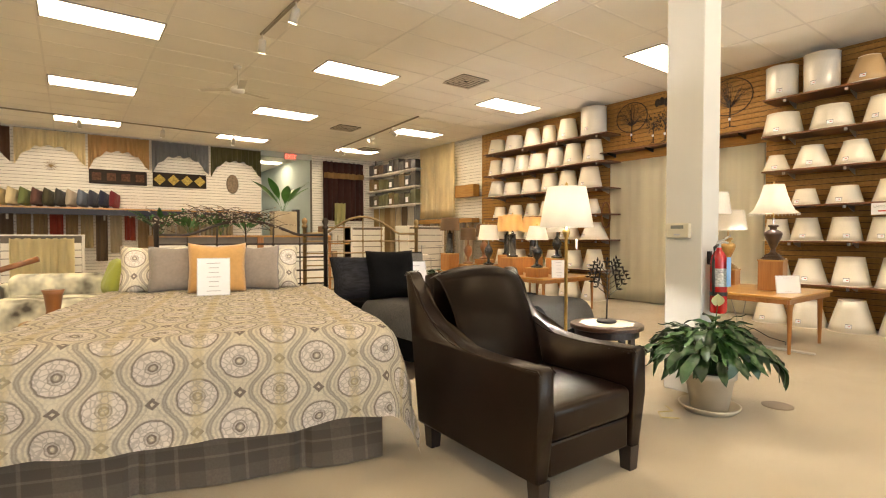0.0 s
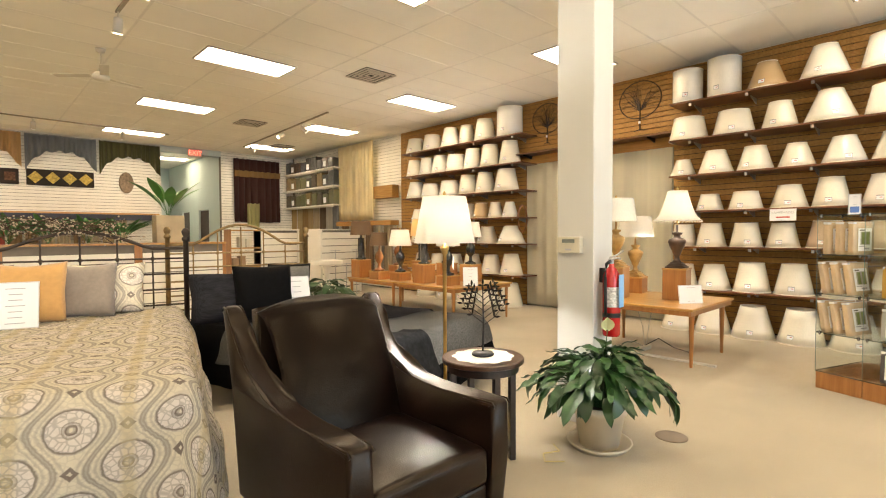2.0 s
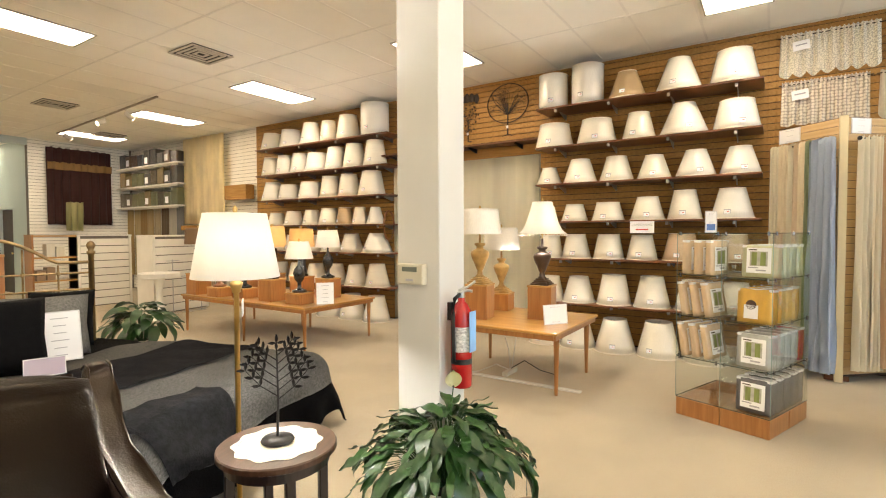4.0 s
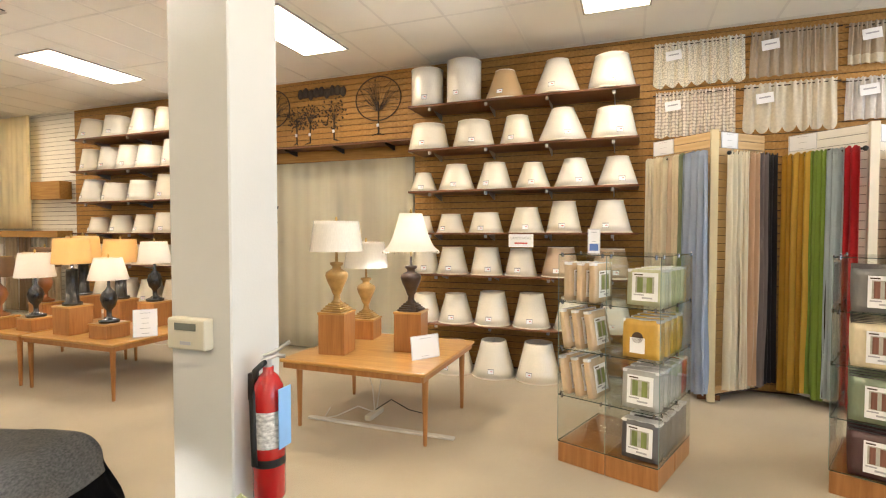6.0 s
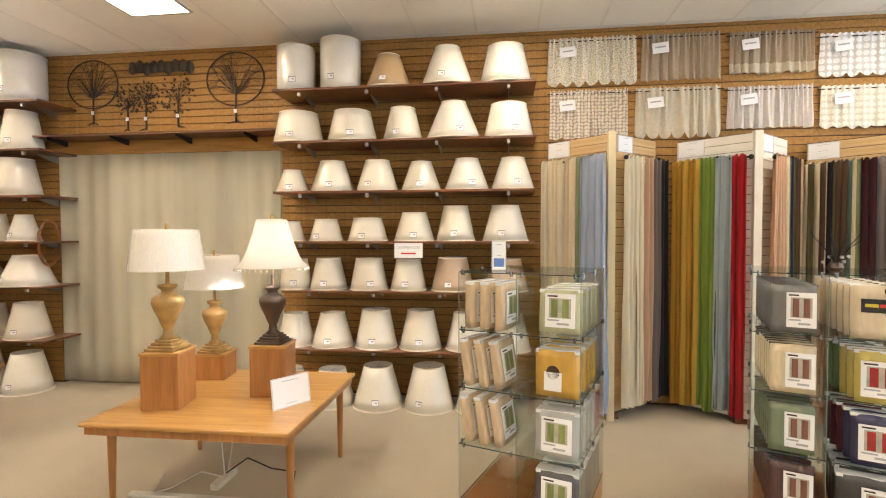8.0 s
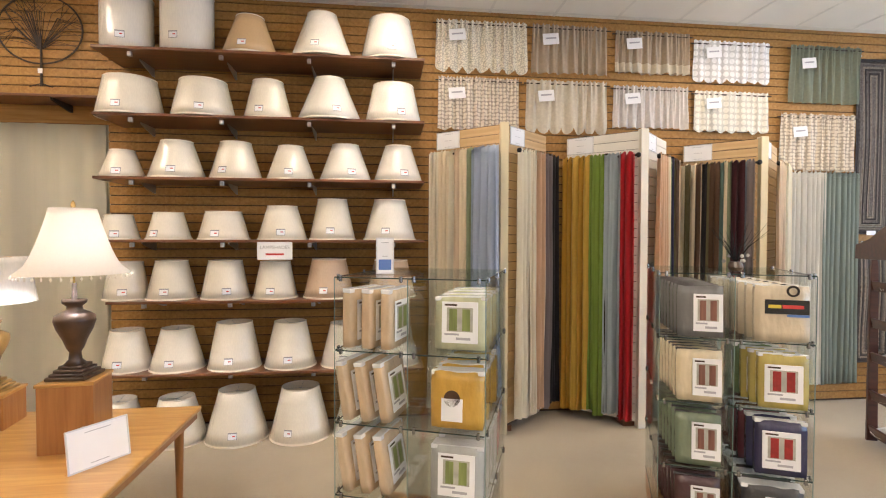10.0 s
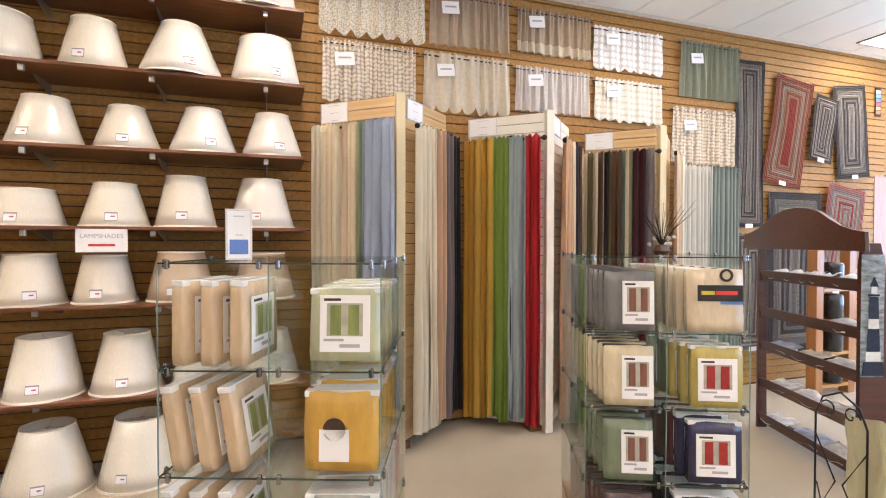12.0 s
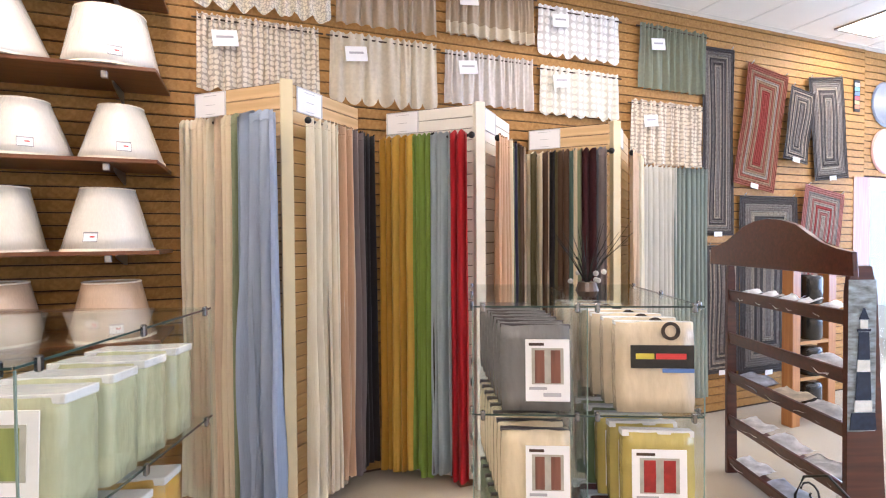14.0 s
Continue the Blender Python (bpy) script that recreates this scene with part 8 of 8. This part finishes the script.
CORD = mat("white_cord", (0.55, 0.53, 0.48), 0.5, bump=0)
cd = thing("power_cords", "tangled lamp cords and power strip under a table", "cord")
bm = bmesh.new()
box(bm, 6.15, 6.40, 2.70, 2.76, 0.0, 0.045, 0.006, 1)
part("power_strip", bm, BEIGE, cd)
for k, pts in enumerate((
    [(6.25, 2.73, 0.05), (6.2, 2.85, 0.10), (6.1, 3.0, 0.03), (6.05, 3.1, 0.012), (6.3, 3.2, 0.012)],
    [(6.3, 2.73, 0.05), (6.35, 2.6, 0.14), (6.4, 2.45, 0.05), (6.45, 2.3, 0.012), (6.3, 2.25, 0.012)],
    [(6.28, 2.73, 0.05), (6.3, 2.76, 0.25), (6.28, 2.85, 0.57)],
    [(6.32, 2.73, 0.05), (6.42, 2.74, 0.28), (6.45, 2.7, 0.57)],
)):
    bm = bmesh.new()
    tube(bm, pts, 0.005, 6)
    part("cord", bm, CORD if k != 1 else BLACK_IRON, cd)
ch = bmesh.new()
box(ch, 6.02, 6.07, 1.9, 3.25, 0.0, 0.018, 0.004, 1)
tagged(part("cable_cover", ch, CORD), "flat white cable cover lying on the carpet", "cable cover")
bm = bmesh.new()
tube(bm, [(3.35, 1.98, 0.012), (3.3, 1.9, 0.008), (3.2, 1.95, 0.008), (3.12, 1.88, 0.008), (3.2, 1.8, 0.008)], 0.003, 6)
tagged(part("yellow_cord", bm, mat("yellow_cord", (0.5, 0.38, 0.1), 0.6, bump=0)), "thin yellow cord lying on the carpet", "cord")

# ---- scroll easel, wall plates and the glazed door near the front ----
es = thing("scroll_easel", "black wrought iron scroll stand holding cream cloth", "stand", pose(5.92, -1.88, 0, 0, 0, 168))
bm = bmesh.new()
tube(bm, [(-0.14, 0, 0), (-0.14, 0, 0.66), (-0.10, 0, 0.75), (0, 0, 0.80), (0.10, 0, 0.75), (0.14, 0, 0.66), (0.14, 0, 0)], 0.005, 8)
part("frame", bm, BLACK_IRON, es)
for s in (-1, 1):
    bm = bmesh.new()
    tube(bm, [(s * (0.06 + (0.05 - 0.004 * k) * math.cos(k * 0.6)), -0.004, 0.70 + (0.05 - 0.004 * k) * math.sin(k * 0.6)) for k in range(12)], 0.004, 6)
    tube(bm, [(s * 0.14, 0, 0.55), (s * 0.02, -0.004, 0.35), (s * 0.10, 0, 0.2), (s * 0.13, 0, 0.3)], 0.004, 6)
    part("scroll", bm, BLACK_IRON, es)
bm = bmesh.new()
sheet(bm, lambda u, v: (-0.03 + 0.56 * u, 0.05 + 0.02 * math.sin(u * 20 + 2 * v) + 0.03 * noise.noise((u * 4, v * 4, 3)), 0.05 + 0.66 * v + 0.03 * noise.noise((u * 3, 1, 7)) * v), 40, 16, 0.006)
part("cloth", bm, cloth((0.62, 0.55, 0.36)), es)

for y, z, col, lb in ((-6.55, 2.62, (0.62, 0.34, 0.26), "round pink wall plaque on the slat wall"), (-6.55, 3.14, (0.16, 0.19, 0.26), "round blue wall plaque on the slat wall")):
    bm = bmesh.new()
    lathe(bm, [(0.24, 0), (0.25, 0.008), (0.23, 0.02)], 36, pose(X_R - 0.016, y, z, 0, -90, 0))
    tagged(part("wall_plaque", bm, mat("plaque_glaze", col, 0.35, var=0.1, coat=0.3)), lb, "plaque")
cs = thing("colour_chart", "narrow colour sample chart on the slat wall", "chart", pose(X_R - 0.02, -6.05, 3.02, 0, 0, -90))
bm = bmesh.new()
box(bm, -0.05, 0.05, -0.006, 0, 0, 0.34)
part("card", bm, BLACK_IRON, cs)
for k, col in enumerate(((0.5, 0.2, 0.1), (0.6, 0.45, 0.2), (0.6, 0.1, 0.12), (0.15, 0.25, 0.5), (0.2, 0.45, 0.5), (0.7, 0.7, 0.7))):
    bm = bmesh.new()
    box(bm, -0.04, 0.04, -0.008, -0.0065, 0.03 + 0.048 * k, 0.07 + 0.048 * k)
    part("swatch", bm, cloth(col), cs)

dr = thing("door_3", "glazed street door in an oak frame letting daylight in", "door", pose(X_R, 0, 0), kind="structure")
bm = bmesh.new()
box(bm, -0.02, 0.16, -6.30, -6.02, 0, 2.32)
part("jamb", bm, OAK_Z, dr)
bm = bmesh.new()
box(bm, -0.02, 0.16, -8.2, -8.1, 0, 2.32)
part("jamb", bm, OAK_Z, dr)
bm = bmesh.new()
box(bm, -0.02, 0.16, -8.1, -6.30, 2.22, 2.32)
part("head", bm, OAK, dr)
bm = bmesh.new()
box(bm, 0.08, 0.086, -8.1, -6.30, 0.01, 2.22)
part("pane", bm, GLASS, dr).visible_shadow = False
bm = bmesh.new()
box(bm, 0.06, 0.10, -7.25, -7.15, 0.01, 2.22)
part("mullion", bm, OAK_Z, dr)
bm = bmesh.new()
box(bm, -40, 60, -60, 60, -0.35, -0.21)
structure("ground", bm, mat("pale_concrete", (0.45, 0.44, 0.42), 0.9, var=0.1, scale=0.5), "pale concrete ground outside the shop", "ground")
# slim dark goods rack behind the mahogany rack
og = thing("oak_post_rack", "oak post rack holding dark rolled goods", "rack", pose(7.75, -4.35, 0))
bm = bmesh.new()
box(bm, -0.05, 0.05, -0.05, 0.05, 0, 1.45, 0.004, 1)
part("post", bm, OAK_Z, og)
bm = bmesh.new()
box(bm, -0.05, 0.05, -0.52, -0.42, 0, 1.45, 0.004, 1)
part("post", bm, OAK_Z, og)
for k in range(4):
    bm = bmesh.new()
    lathe(bm, [(0.09, 0), (0.10, 0.03), (0.10, 0.22), (0.09, 0.25)], 20, pose(0, -0.235, 0.12 + 0.32 * k))
    part("roll", bm, BLACK_CERAMIC, og, smooth=True)
    bm = bmesh.new()
    box(bm, -0.05, 0.05, -0.419, -0.051, 0.08 + 0.32 * k, 0.11 + 0.32 * k)
    part("shelf", bm, OAK, og)


# ---- slatwall boards, one by one ----
R = (X_R, 0, 0)
slats(WALL_R, -3.2, 6.2, 0.02, CEIL, R, -90, SLAT)
slats(WALL_R, -5.86, -3.2, 2.68, CEIL, R, -90, SLAT)
slats(WALL_R, -9.55, -5.86, 0.02, CEIL, R, -90, SLAT)
slats(WALL_R, -10.4, -9.55, 0.02, CEIL, R, -90, WHITE_SLAT, "white_slat")
slats(WALL_R, -14.9, -10.4, 0.02, CEIL, R, -90, WHITE_SLAT, "white_slat")
slats(WALL_BL, -3.0, 4.45, 0.02, CEIL, (0, Y_B, 0), 0, WHITE_SLAT, "white_slat")
slats(WALL_BR, 6.0, 8.2, 0.02, CEIL, (0, Y_B, 0), 0, WHITE_SLAT, "white_slat")
slats(WALL_R, 6.2, 8.2, 2.34, CEIL, R, -90, SLAT)
slats(WALL_R, 8.2, 9.5, 0.02, CEIL, R, -90, SLAT)
